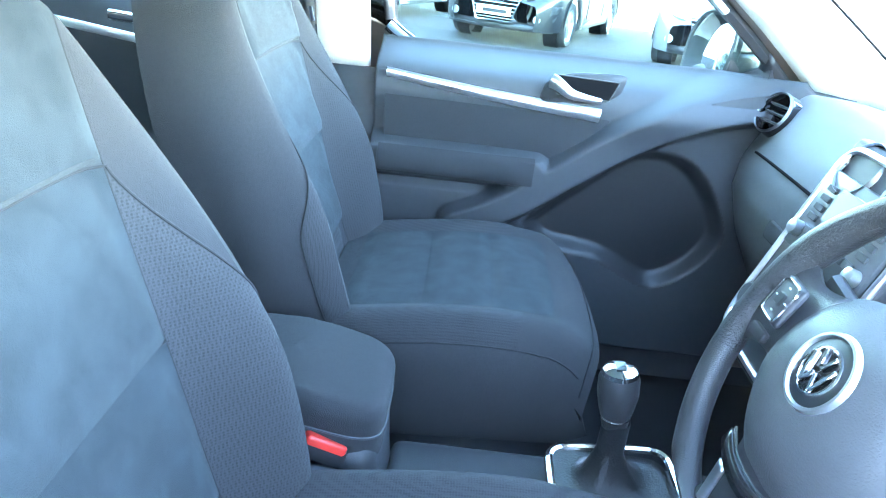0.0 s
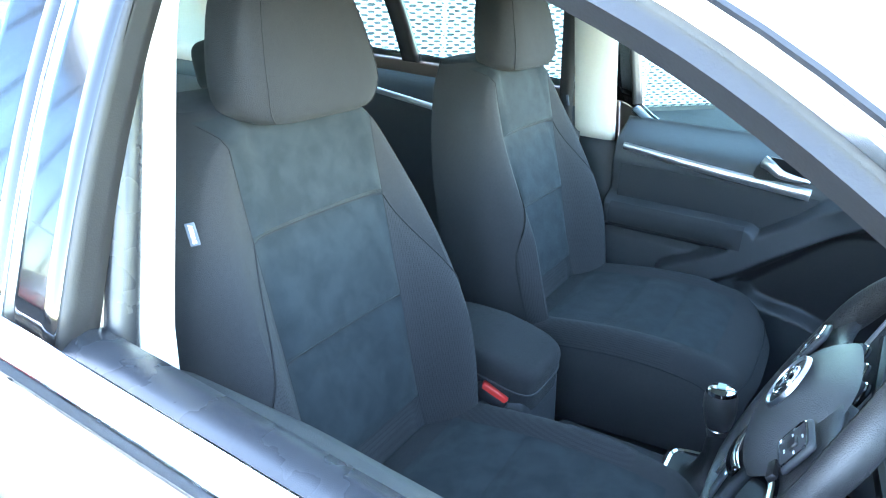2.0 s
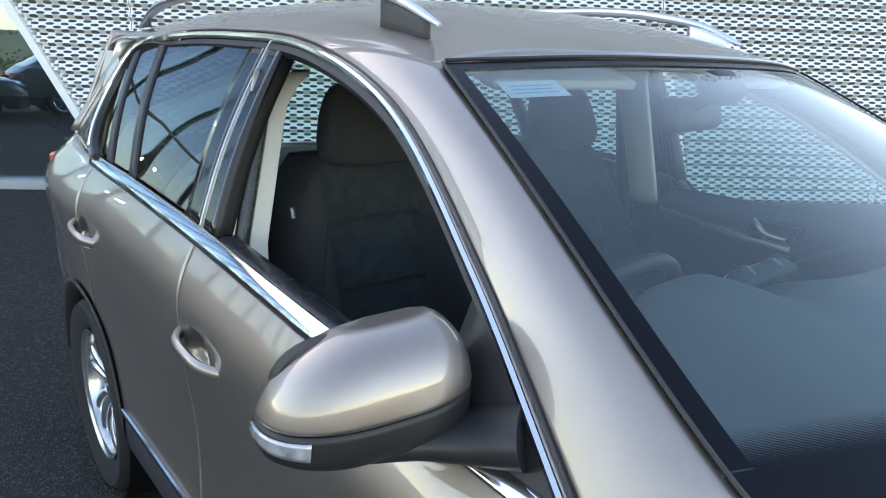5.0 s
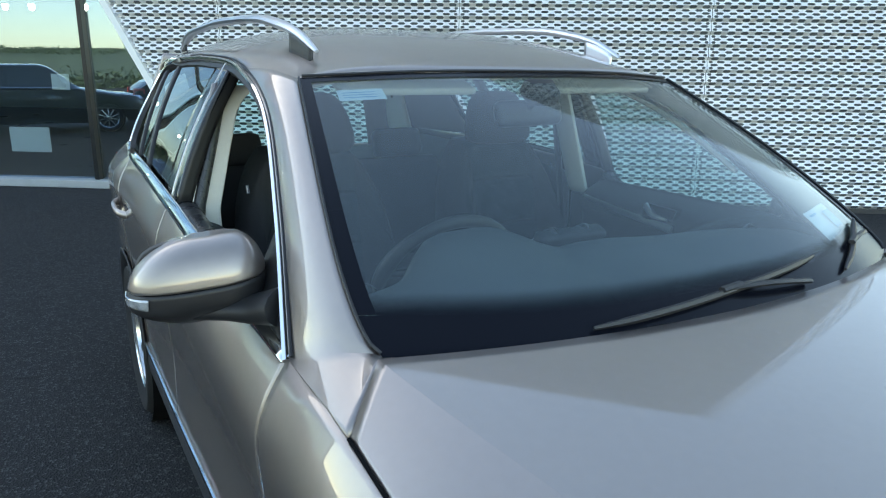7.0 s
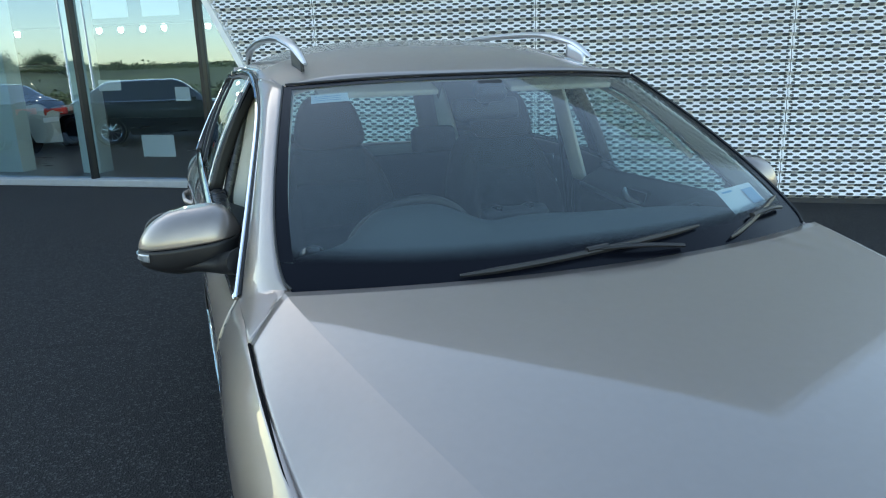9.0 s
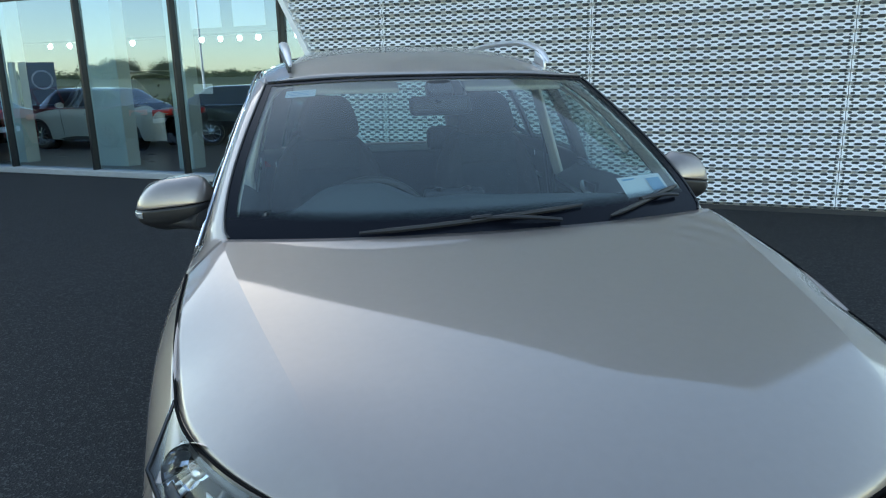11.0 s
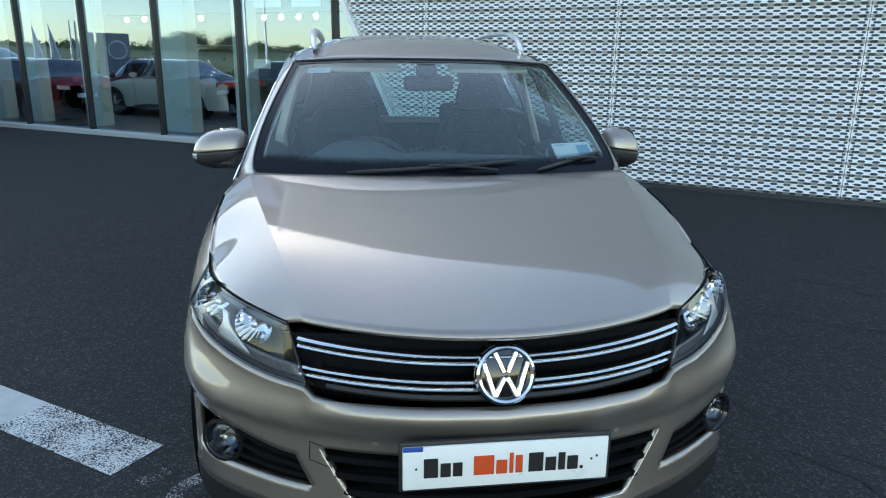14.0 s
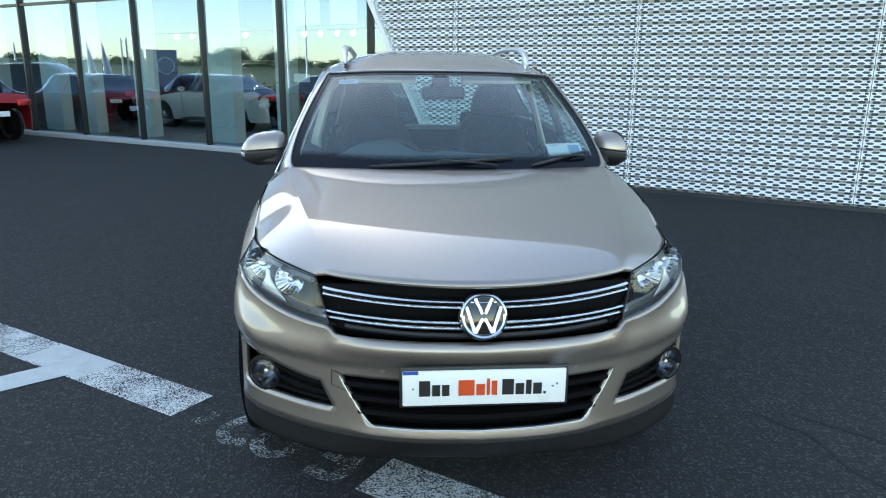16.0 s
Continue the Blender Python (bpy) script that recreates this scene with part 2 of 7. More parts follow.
def prism(bm, outline, depth, m=None, bevel=0.0):
    """An outline in x, y pushed to a depth along z."""
    tmp = bmesh.new()
    f = tmp.faces.new([tmp.verts.new((x, y, 0)) for x, y in outline])
    got = bmesh.ops.extrude_face_region(tmp, geom=[f])
    bmesh.ops.translate(tmp, vec=(0, 0, depth), verts=[v for v in got["geom"] if isinstance(v, bmesh.types.BMVert)])
    bmesh.ops.recalc_face_normals(tmp, faces=tmp.faces)
    if bevel:
        bmesh.ops.bevel(tmp, geom=tmp.edges[:], offset=bevel, segments=2, profile=0.5, affect="EDGES")
    join(bm, tmp, m)
    return bm


def smooth01(t):
    t = min(max(t, 0.0), 1.0)
    return t * t * (3 - 2 * t)


def text_mesh(name, body, size, mat, m, parent, depth=0.002, bold=0.0):
    """Raised lettering in the built-in font."""
    cu = bpy.data.curves.new(name, "FONT")
    cu.body, cu.size, cu.extrude, cu.offset = body, size, depth, bold
    cu.align_x, cu.align_y = "CENTER", "CENTER"
    tmp = bpy.data.objects.new(name, cu)
    me = bpy.data.meshes.new_from_object(tmp)
    bpy.data.objects.remove(tmp)
    me.materials.append(mat)
    ob = new(name, me)
    ob.matrix_local = m
    ob.parent = parent
    return ob


# ---- the silver-beige car ----
# Forward is -y; the wheels stand on z = 0; the driver sits on the -x side.
car = tagged(empty("suv"), "beige-grey metallic compact suv with silver roof rails, driver window open", "car")

BELT = table([(-0.46, 0.80, 0.865), (-0.30, 0.826, 0.917), (-0.05, 0.850, 0.985), (0.212, 0.856, 1.034), (0.52, 0.852, 1.05), (1.0, 0.868, 1.10), (1.513, 0.872, 1.15), (2.0, 0.870, 1.18), (2.6, 0.850, 1.197), (2.9, 0.805, 1.203), (3.2, 0.75, 1.205), (3.45, 0.67, 1.19)])
WIDE = table([(-0.46, 0.885), (-0.3, 0.903), (0.0, 0.925), (0.5, 0.918), (1.0, 0.920), (1.5, 0.925), (2.3, 0.928), (2.7, 0.935), (3.1, 0.905), (3.45, 0.80)])
EDGE = spline([(0.852, 0.50, 1.045), (0.775, 0.77, 1.257), (0.70, 1.10, 1.46), (0.675, 1.4, 1.545), (0.665, 1.8, 1.572), (0.655, 2.4, 1.562), (0.618, 2.90, 1.527), (0.652, 3.12, 1.40), (0.742, 3.27, 1.205)])
# chrome line round the side windows, down to its rear end on the belt
UPPER = spline([(0.852, 0.50, 1.045), (0.775, 0.77, 1.257), (0.70, 1.10, 1.46), (0.675, 1.4, 1.545), (0.668, 1.8, 1.572), (0.672, 2.2, 1.570), (0.680, 2.44, 1.556), (0.697, 2.56, 1.518), (0.727, 2.612, 1.455), (0.775, 2.622, 1.37), (0.818, 2.60, 1.29), (0.848, 2.545, 1.234), (0.866, 2.45, 1.208)])
REAR_HUB, FRONT_HUB, HUB_Z, ARCH = 2.607, 0.0, 0.345, 0.405


HANDLES = (1.365, 2.30)


def drop(sx, y):
    """How far the passenger door's sill is put below the belt line, to fit the camera's view."""
    return 0.065 * smooth01((y - 0.5) / 0.2) * (1 - smooth01((y - 1.4) / 0.15)) if sx > 0 else 0.0



def side_x(y, z):
    """Half-width of the body side below the belt."""
    xt, zt = BELT(y)
    w = WIDE(y)
    zr = zt - 0.16
    for y0 in HANDLES:
        zc = BELT(y0)[1] - 0.20
        r = math.hypot((y - y0 - 0.085) / 0.066, (z - zc + 0.002) / 0.052)
        if r < 1:
            w -= 0.030 * smooth01((1 - r) / 0.55)
    if z >= zr:
        return xt + (w - xt) * math.sin(math.pi / 2 * min(1.0, (zt - z) / 0.16))
    k = (zr - z) / max(zr - 0.30, 0.1)
    return w - 0.030 * k**1.6 - 0.016 * math.sin(math.pi * min(k * 1.15, 1.0)) ** 2


def arch_z(y, base):
    for c in (FRONT_HUB, REAR_HUB):
        if abs(y - c) < ARCH:
            base = max(base, HUB_Z + math.sqrt(ARCH**2 - (y - c) ** 2))
    return base


def side_panel(name, y0, y1, sx, zlow=0.46, mat=None, top=0.0, skew=None, ny=36, nz=22, label="", inside=0.012):
    """A panel of the body side between two stations; skew(k) shifts its ends with height."""

    def fn(u, v):
        y = y0 + (y1 - y0) * u
        if skew:
            y += skew(v) * (1 - u) + 0.0
        zt = BELT(y)[1] - top - drop(sx, y)
        zb = arch_z(y, zlow)
        z = zb + (zt - zb) * v
        return Vector((sx * side_x(y, z), y, z))

    bm = sheet(bmesh.new(), fn, ny, nz, flip=sx < 0)
    return part(name, bm, mat or PAINT, car, label, inside=inside)


for sx in (-1, 1):
    side_panel("front_fender", -0.455, 0.505, sx, 0.30, ny=48)
    side_panel("front_door", 0.511, 1.552, sx, ny=120, nz=72)
    side_panel("rear_door", 1.558, 2.44, sx, ny=110, nz=72)
    side_panel("rear_quarter", 2.446, 3.45, sx, 0.36, ny=48)
    # grey lower cladding and its bright strip
    bm = sheet(bmesh.new(), lambda u, v, sx=sx: Vector((sx * (side_x(0.42 + 1.78 * u, 0.44) + 0.012 * math.sin(math.pi * v) - 0.05 * (1 - v) ** 2), 0.42 + 1.78 * u, 0.24 + 0.215 * v)), 30, 8, flip=sx < 0)
    part("sill_cladding", bm, TRIM_GREY, car, "grey plastic sill cladding", inside=0.01)
    bm = tube(bmesh.new(), lambda t, sx=sx: (sx * (side_x(0.44 + 1.76 * t, 0.465) + 0.006), 0.44 + 1.76 * t, 0.462), 30, 0.007, 0.011, 8)
    part("sill_strip", bm, CHROME, car, "bright chrome strip above the sill")
    for c in (FRONT_HUB, REAR_HUB):
        def arch(u, v, c=c, sx=sx):
            a = math.pi * (0.03 + 0.94 * u)
            y, z = c - (ARCH + 0.012 - 0.05 * (1 - v)) * math.cos(a), HUB_Z + (ARCH + 0.012 - 0.05 * (1 - v)) * math.sin(a)
            return Vector((sx * (side_x(min(max(y, -0.44), 3.44), max(z, 0.42)) + 0.007 - 0.05 * (1 - v) ** 3), y, z))
        part("wheel_arch_trim", sheet(bmesh.new(), arch, 40, 6, flip=sx > 0), BLACK, car, "black plastic wheel arch trim", inside=0.006)
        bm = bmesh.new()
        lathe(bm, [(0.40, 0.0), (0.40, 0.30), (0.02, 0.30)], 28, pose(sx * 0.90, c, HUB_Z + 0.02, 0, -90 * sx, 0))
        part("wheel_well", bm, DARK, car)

# hood: middle ridge, crease and shut line on each side
def H_MID(v):
    y = -0.958 + 1.143 * v
    d = 0.185 - y
    return np.array([0.0, y, 1.107 - 0.150 * d + 0.050 * d * (1.0 - d) - 0.263 * max(0.0, -0.60 - y) ** 2])


def H_CREASE(v):
    y = -0.795 + 1.10 * v
    d = 0.305 - y
    return np.array([0.765 - 0.262 * max(d / 1.10, 0.0) ** 1.15, y, 1.107 - 0.146 * d + 0.010 * d * (1.0 - d) - 0.381 * max(0.0, -0.42 - y) ** 2])


H_GAP = spline([(0.545, -0.762, 0.876), (0.585, -0.725, 0.882), (0.70, -0.60, 0.898), (0.795, -0.42, 0.908), (0.830, -0.25, 0.928), (0.852, 0.0, 0.995), (0.854, 0.212, 1.036)])


def hood_point(u, v):
    """u: from the shut line on -x through the middle to +x; v: front to rear."""
    s, k = (-1 if u < 0.5 else 1), abs(u - 0.5) * 2
    a, b, c = H_MID(v), H_CREASE(v), H_GAP(v)
    if k <= 0.625:
        t = k / 0.625
        p = a + (b - a) * t
        p[1] = a[1] + (b[1] - a[1]) * t * t
        p[2] = a[2] + (b[2] - a[2]) * t**2.0
    else:
        t = (k - 0.625) / 0.375
        p = b + (c - b) * t
        p[2] = b[2] + (c[2] - b[2]) * (0.76 * t + 0.24 * t * t)
    return Vector((s * p[0], p[1], p[2]))


hood = part("hood", sheet(bmesh.new(), hood_point, 64, 40), PAINT, car, "smooth beige-grey hood with two creases", inside=0.012)
hood.data.set_sharp_from_angle(angle=radians(9))
for sx in (-1, 1):
    part("hood_joint", tube(bmesh.new(), lambda t, sx=sx: tuple(Vector((sx * (H_GAP(t)[0] + 0.002), H_GAP(t)[1], H_GAP(t)[2] + 0.0005))), 48, 0.0034, 0.0034, 6), DARK, car, "dark joint beside the hood")

# windscreen, pillars, roof
SCREEN_LOW = spline([(-0.745, 0.335, 1.100), (-0.45, 0.215, 1.088), (0, 0.165, 1.085), (0.45, 0.215, 1.088), (0.745, 0.335, 1.100)])
SCREEN_TOP = spline([(-0.628, 1.04, 1.527), (-0.35, 0.965, 1.541), (0, 0.945, 1.545), (0.35, 0.965, 1.541), (0.628, 1.04, 1.527)])


def screen_point(u, v):
    p = SCREEN_LOW(u) * (1 - v) + SCREEN_TOP(u) * v
    n = np.array([0, -0.5, 0.85])
    edge = 1 - abs(2 * u - 1) ** 4
    # the sides bow outwards, most of all just above the foot
    p[0] += 0.034 * (2 * u - 1) ** 3 * math.sin(math.pi * min(max(v, 0.0), 1.0) ** 0.55)
    return Vector(p + n * 0.028 * math.sin(math.pi * v) * (0.55 + 0.45 * edge))


screen = part("windscreen", sheet(bmesh.new(), screen_point, 36, 20), SCREEN, car, "clear raked windscreen with pale tint")
screen.visible_shadow = False
FRIT = material("dark_printed_border", (0.004, 0.005, 0.009), 0.2, spec=0.14)
# printed dark border round the glass
def border(ua, ub, va, vb):
    return lambda u, v: screen_point(ua + (ub - ua) * u, va + (vb - va) * v) + Vector((0, -0.0012, 0.002))
bm = bmesh.new()
sheet(bm, border(0, 1, -0.01, 0.098), 36, 3)
for k in range(26):  # the print fades out in ever thinner lines
    va = 0.0982 + 0.0021 * k
    sheet(bm, border(0.02, 0.98, va, va + 0.0021 * (1 - (k + 1) / 27)), 36, 1)
sheet(bm, border(0, 1, 0.972, 1.0), 36, 2)
sheet(bm, border(0, 0.020, 0.1, 0.98), 2, 16)
sheet(bm, border(0.980, 1, 0.1, 0.98), 2, 16)
part("screen_border", bm, FRIT, car, "black printed border of the windscreen")
for sx in (-1, 1):
    bm = tube(bmesh.new(), lambda t, sx=sx: tuple(screen_point(0.0 if sx < 0 else 1.0, t) + Vector((sx * 0.002, -0.003, 0.003))), 40, 0.0032, 0.0032, 6)
    part("screen_seal", bm, BLACK, car, "black rubber windscreen seal")

U_FRONT = 0.34


def pillar_point(u, v, sx):
    """u: along the pillar from its foot; v: from the screen's edge out to the window trim."""
    a = np.array(screen_point(0.0 if sx < 0 else 1.0, u))
    a[0] = abs(a[0])
    b = EDGE(U_FRONT * u)
    p = a * (1 - v) + b * v
    swell = math.sin(math.pi * v)
    p = p + np.array([0.55, -0.45, 0.7]) * 0.020 * swell
    return Vector((sx * p[0], p[1], p[2]))


def pillar_foot(u, v, sx):
    """The panel below the pillar, between the hood's rear corner and the door."""
    top_a = np.array(pillar_point(0, v, 1))
    a, c, b = np.array([0.768, 0.308, 1.103]), np.array([0.857, 0.214, 1.037]), np.array([0.853, 0.505, 1.049])
    low = a + (c - a) * v * 2 if v < 0.5 else c + (b - c) * (v - 0.5) * 2
    p = top_a * (1 - u) + low * u
    return Vector((sx * p[0], p[1], p[2]))


ROOF_MID = table([(0.945, 1.545), (1.1, 1.596), (1.3, 1.640), (1.6, 1.676), (2.1, 1.690), (2.7, 1.672), (3.1, 1.635), (3.38, 1.585)])


def roof_point(u, v):
    """u: across from -x to +x; v: front to rear."""
    k = 2 * u - 1
    front = SCREEN_TOP(u)
    y = front[1] + (3.36 - 0.08 * k * k - front[1]) * v
    yu = 1.10 + (2.95 - 1.10) * v
    t = min(max((yu - 0.5) / 2.62, 0), 1)
    lo, hi = 0.0, 1.0
    for _ in range(24):
        md = (lo + hi) / 2
        if EDGE(md)[1] < max(yu, 1.10):
            lo = md
        else:
            hi = md
    e = EDGE((lo + hi) / 2)
    half = (e[0] - 0.008) if v > 0 else 0.628
    blend = smooth01(v / 0.12)
    half = 0.628 * (1 - blend) + (e[0] - 0.006) * blend
    ze = 1.527 * (1 - blend) + (e[2] + 0.008) * blend
    zm = ROOF_MID(min(y, 3.38))
    x = half * k
    return Vector((x, y, ze + (zm - ze) * (1 - abs(k) ** 3.2)))


part("roof_gap", tube(bmesh.new(), lambda t: tuple(Vector(SCREEN_TOP(0.005 + 0.99 * t)) + Vector((0, 0.002, 0.006))), 40, 0.0035, 0.004, 6), BLACK, car, "black joint above the windscreen")
part("roof", sheet(bmesh.new(), roof_point, 40, 44), PAINT, car, "gently domed beige-grey roof", inside=0.012)
for sx in (-1, 1):
    bm = sheet(bmesh.new(), lambda u, v, sx=sx: pillar_point(u, v, sx), 24, 8, flip=sx > 0)
    sheet(bm, lambda u, v, sx=sx: pillar_foot(u, v, sx), 8, 8, flip=sx < 0)
    part("windscreen_pillar", bm, PAINT, car, "broad painted windscreen pillar", inside=0.02)
    # roof side strip between the window trim and the roof, back to the tailgate
    def cant(u, v, sx=sx):
        t = U_FRONT + (0.80 - U_FRONT) * u
        a = EDGE(t)
        k = smooth01(u / 0.25)
        inner = np.array([0.63 + (a[0] - 0.012 - 0.63) * k, a[1] + 0.0, max(a[2] + 0.012, 1.527 + 0.03 * k)])
        if u == 0:
            inner = np.array(screen_point(1.0, 1.0))
        p = a * (1 - v) + inner * v + np.array([0.7, 0, 0.7]) * 0.006 * math.sin(math.pi * v)
        return Vector((sx * p[0], p[1], p[2]))
    part("roof_side", sheet(bmesh.new(), cant, 30, 5, flip=sx < 0), PAINT, car, inside=0.012)
    # body between the window's rear end and the tail
    def side_pillar(u, v, sx=sx):
        a, b = UPPER(0.66 + 0.34 * u), EDGE(0.60 + 0.40 * u)
        p = a * (1 - v) + b * v + np.array([0.012, 0, 0.0]) * math.sin(math.pi * v)
        return Vector((sx * p[0], p[1], p[2]))
    def rear_pillar(u, v, sx=sx):
        a = EDGE(0.78 + 0.22 * u)
        b = np.array([0.53 + 0.15 * u**1.5, 3.34 + 0.10 * u, 1.56 - 0.37 * u])
        p = a * (1 - v) + b * v + np.array([0.7, 0.5, 0]) * 0.05 * math.sin(math.pi * v)
        return Vector((sx * p[0], p[1], p[2]))
    bm = sheet(bmesh.new(), side_pillar, 30, 12, flip=sx < 0)
    sheet(bm, rear_pillar, 14, 8, flip=sx < 0)
    part("rear_pillar", bm, PAINT, car, "broad painted rear pillar", inside=0.012)
    # bright trim round the side windows
    bm = tube(bmesh.new(), lambda t, sx=sx: (sx * UPPER(t)[0] + sx * 0.002, UPPER(t)[1], UPPER(t)[2]), 90, 0.008, 0.014 if sx > 0 else 0.011, 8, up=(sx, 0, 0.6))
    part("upper_window_trim", bm, CHROME, car, "bright chrome window surround")
    def belt_strip(u, v, sx=sx):
        y = 0.50 + 1.985 * u
        xt, zt = BELT(y)
        zt -= drop(sx, y)
        k = 0.35 + 0.65 * min(1.0, 6 * u)
        return Vector((sx * (xt - 0.008 + 0.020 * v + 0.005 * math.sin(math.pi * v)), y, zt + (0.020 - 0.034 * v) * k))
    part("belt_trim", sheet(bmesh.new(), belt_strip, 60, 6, flip=sx < 0), CHROME, car, "broad chrome strip along the window sill", inside=0.003)
    bm = tube(bmesh.new(), lambda t, sx=sx: (sx * (UPPER(t)[0] - 0.006), UPPER(t)[1] - 0.004 - 0.016 * smooth01((t - 0.72) / 0.08), UPPER(t)[2] - 0.024 * (1 - smooth01((t - 0.72) / 0.10))), 90, 0.014, 0.012 if sx > 0 else 0.017, 6, up=(sx, 0, 0.6))
    part("window_seal", bm, BLACK, car, "black rubber window seal")
    bm = tube(bmesh.new(), lambda t, sx=sx: (sx * (UPPER(t * 0.7)[0] - 0.003), UPPER(t * 0.7)[1] - 0.010 * (1 - t), UPPER(t * 0.7)[2] + 0.012), 50, 0.003, 0.004, 6, up=(sx, 0, 0.6))
    part("pillar_gap", bm, BLACK, car, "dark joint beside the chrome")


def window_edge(y):
    """Half-width and height of the window trim above a station."""
    lo, hi = 0.0, 0.735
    for _ in range(26):
        md = (lo + hi) / 2
        if UPPER(md)[1] < y:
            lo = md
        else:
            hi = md
    return UPPER((lo + hi) / 2)


def side_glass(name, y0, y1, sx, mat, lean=0.0, inset=0.012, ny=12, nz=10, grow=0.0, label="", lean_rear=None):
    def fn(u, v):
        y = y0 + (y1 - y0) * u + (lean + ((lean if lean_rear is None else lean_rear) - lean) * u) * v
        xt, zt = BELT(y)
        zt -= drop(sx, y)
        e = window_edge(min(max(y, 0.52), 3.2))
        x, z = xt + (e[0] - xt) * v, zt + (e[2] - zt) * v
        x += 0.018 * math.sin(math.pi * v)
        return Vector((sx * (x - inset), y, z))
    return part(name, sheet(bmesh.new(), fn, ny, nz, flip=sx < 0), mat, car, label, inside=grow)


for sx in (-1, 1):
    if sx > 0:
        g = side_glass("front_side_window", 0.56, 1.48, sx, SIDE_GLASS, label="closed front side window")
        g.visible_shadow = False
    panes = ((1.66, 2.055, 0.03, 0.24), (2.095, 2.295, 0.24, 0.225), (2.335, 2.40, 0.225, 0.20)) if sx < 0 else ((1.66, 2.235, 0.03, 0.05), (2.285, 2.50, 0.05, 0.08))
    for k, (a, b, lean, lean2) in enumerate(panes):
        g = side_glass("quarter_window" if k else "rear_side_window", a, b, sx, DARK_GLASS if sx < 0 else SIDE_GLASS, lean, label="tinted quarter window" if k else "tinted rear door window", lean_rear=lean2)
        g.visible_shadow = False
    for a, b, lean in (((2.05, 2.10, 0.24), (2.29, 2.34, 0.225)) if sx < 0 else ((2.23, 2.29, 0.05),)):
        side_glass("rear_window_bar", a, b, sx, BLACK, lean, 0.006, 3, 10, 0.02, "black bar between rear windows")
    side_glass("door_post_cover", 1.492, 1.560, sx, GLOSS_BLACK, 0.035, 0.004, 4, 10, 0.012, "gloss black front door post cover")
    side_glass("door_post_cover", 1.566, 1.655, sx, GLOSS_BLACK, 0.035, 0.004, 4, 10, 0.012, "gloss black rear door post cover")
    def post_return(u, v, sx=sx):
        y = 1.493 + 0.04 * v
        xt, zt = BELT(y)
        e = window_edge(y)
        return Vector((sx * (xt + (e[0] - xt) * v + 0.018 * math.sin(math.pi * v) - 0.006 - 0.045 * u), y + 0.012 * u, zt + (e[2] - zt) * v))
    part("window_channel", sheet(bmesh.new(), post_return, 3, 10, flip=sx < 0), BLACK, car, "black window channel in the door frame", inside=0.006)
    bm = tube(bmesh.new(), lambda t, sx=sx: (sx * (BELT(1.563)[0] + (window_edge(1.6)[0] - BELT(1.563)[0]) * t + 0.018 * math.sin(math.pi * t) - 0.004), 1.563 + 0.035 * t, BELT(1.563)[1] + (window_edge(1.6)[2] - BELT(1.563)[1]) * t), 12, 0.0022, 0.0022, 6, up=(0, 1, 0))
    part("post_edge", bm, SATIN, car, "thin bright edge between the door posts")
    # mirror sail: the dark triangle at the foot of the window
    def sail(u, v, sx=sx):
        y = 0.53 + (0.235 if sx < 0 else 0.135) * u
        xt, zt = BELT(y)
        e = window_edge(y)
        z = zt + (e[2] - zt) * v
        return Vector((sx * (xt + (e[0] - xt) * v - 0.004 + 0.006 * math.sin(math.pi * u)), y, z))
    part("mirror_sail", sheet(bmesh.new(), sail, 8, 8, flip=sx < 0), BLACK, car, "dark plastic triangle behind the mirror", inside=0.03)

# tail: hatch with its window, rear bumper, lamps
def tail_point(u, v):
    k = 2 * u - 1
    prof = table([(0, 3.44), (0.25, 3.55), (0.5, 3.56), (0.62, 3.50), (1.0, 3.33)])
    half = table([(0, 0.80), (0.25, 0.84), (0.5, 0.82), (0.62, 0.77), (1.0, 0.60)])
    y = prof(v) - 0.16 * abs(k) ** 3
    return Vector((half(v) * k, y, 0.30 + 1.30 * v))
bm = bmesh.new()
sheet(bm, lambda u, v: tail_point(u, 0.60 * v), 24, 16, flip=True)
sheet(bm, lambda u, v: tail_point(u, 0.94 + 0.06 * v), 24, 3, flip=True)
sheet(bm, lambda u, v: tail_point(0.10 * u, 0.6 + 0.34 * v), 3, 8, flip=True)
sheet(bm, lambda u, v: tail_point(0.90 + 0.10 * u, 0.6 + 0.34 * v), 3, 8, flip=True)
part("tailgate", bm, PAINT, car, "painted tailgate", inside=0.02)
g = part("rear_window", sheet(bmesh.new(), lambda u, v: tail_point(0.10 + 0.80 * u, 0.6 + 0.34 * v) + Vector((0, -0.008, 0)), 16, 10, flip=True), SIDE_GLASS, car, "tinted rear window")
g.visible_shadow = False
for sx in (-1, 1):
    bm = sheet(bmesh.new(), lambda u, v, sx=sx: Vector((sx * (0.852 - 0.14 * u**2 + 0.002), 3.24 + 0.22 * u, 0.94 + 0.17 * v)), 8, 6, flip=sx < 0)
    part("tail_lamp", bm, RED, car, "red tail lamp", inside=0.03)

# floor pan, so that no light leaks from below
bm = bmesh.new()
box(bm, (1.66, 3.60, 0.06), pose(0, 1.45, 0.27), 0.01)
part("floor_pan", bm, CARPET, car, "black carpeted floor")
bm = bmesh.new()
box(bm, (1.40, 0.05, 0.60), pose(0, 0.42, 0.62), 0.01)
part("bulkhead", bm, DARK, car)
bm = bmesh.new()
box(bm, (1.0, 1.15, 0.10), pose(0, -0.2, 0.32), 0.01)
part("engine_tray", bm, DARK, car)

# ---- front end ----
NOSE = spline([(0, -0.968), (0.25, -0.943), (0.5, -0.862), (0.70, -0.737), (0.81, -0.640), (0.873, -0.53), (0.896, -0.45), (0.905, -0.405)])


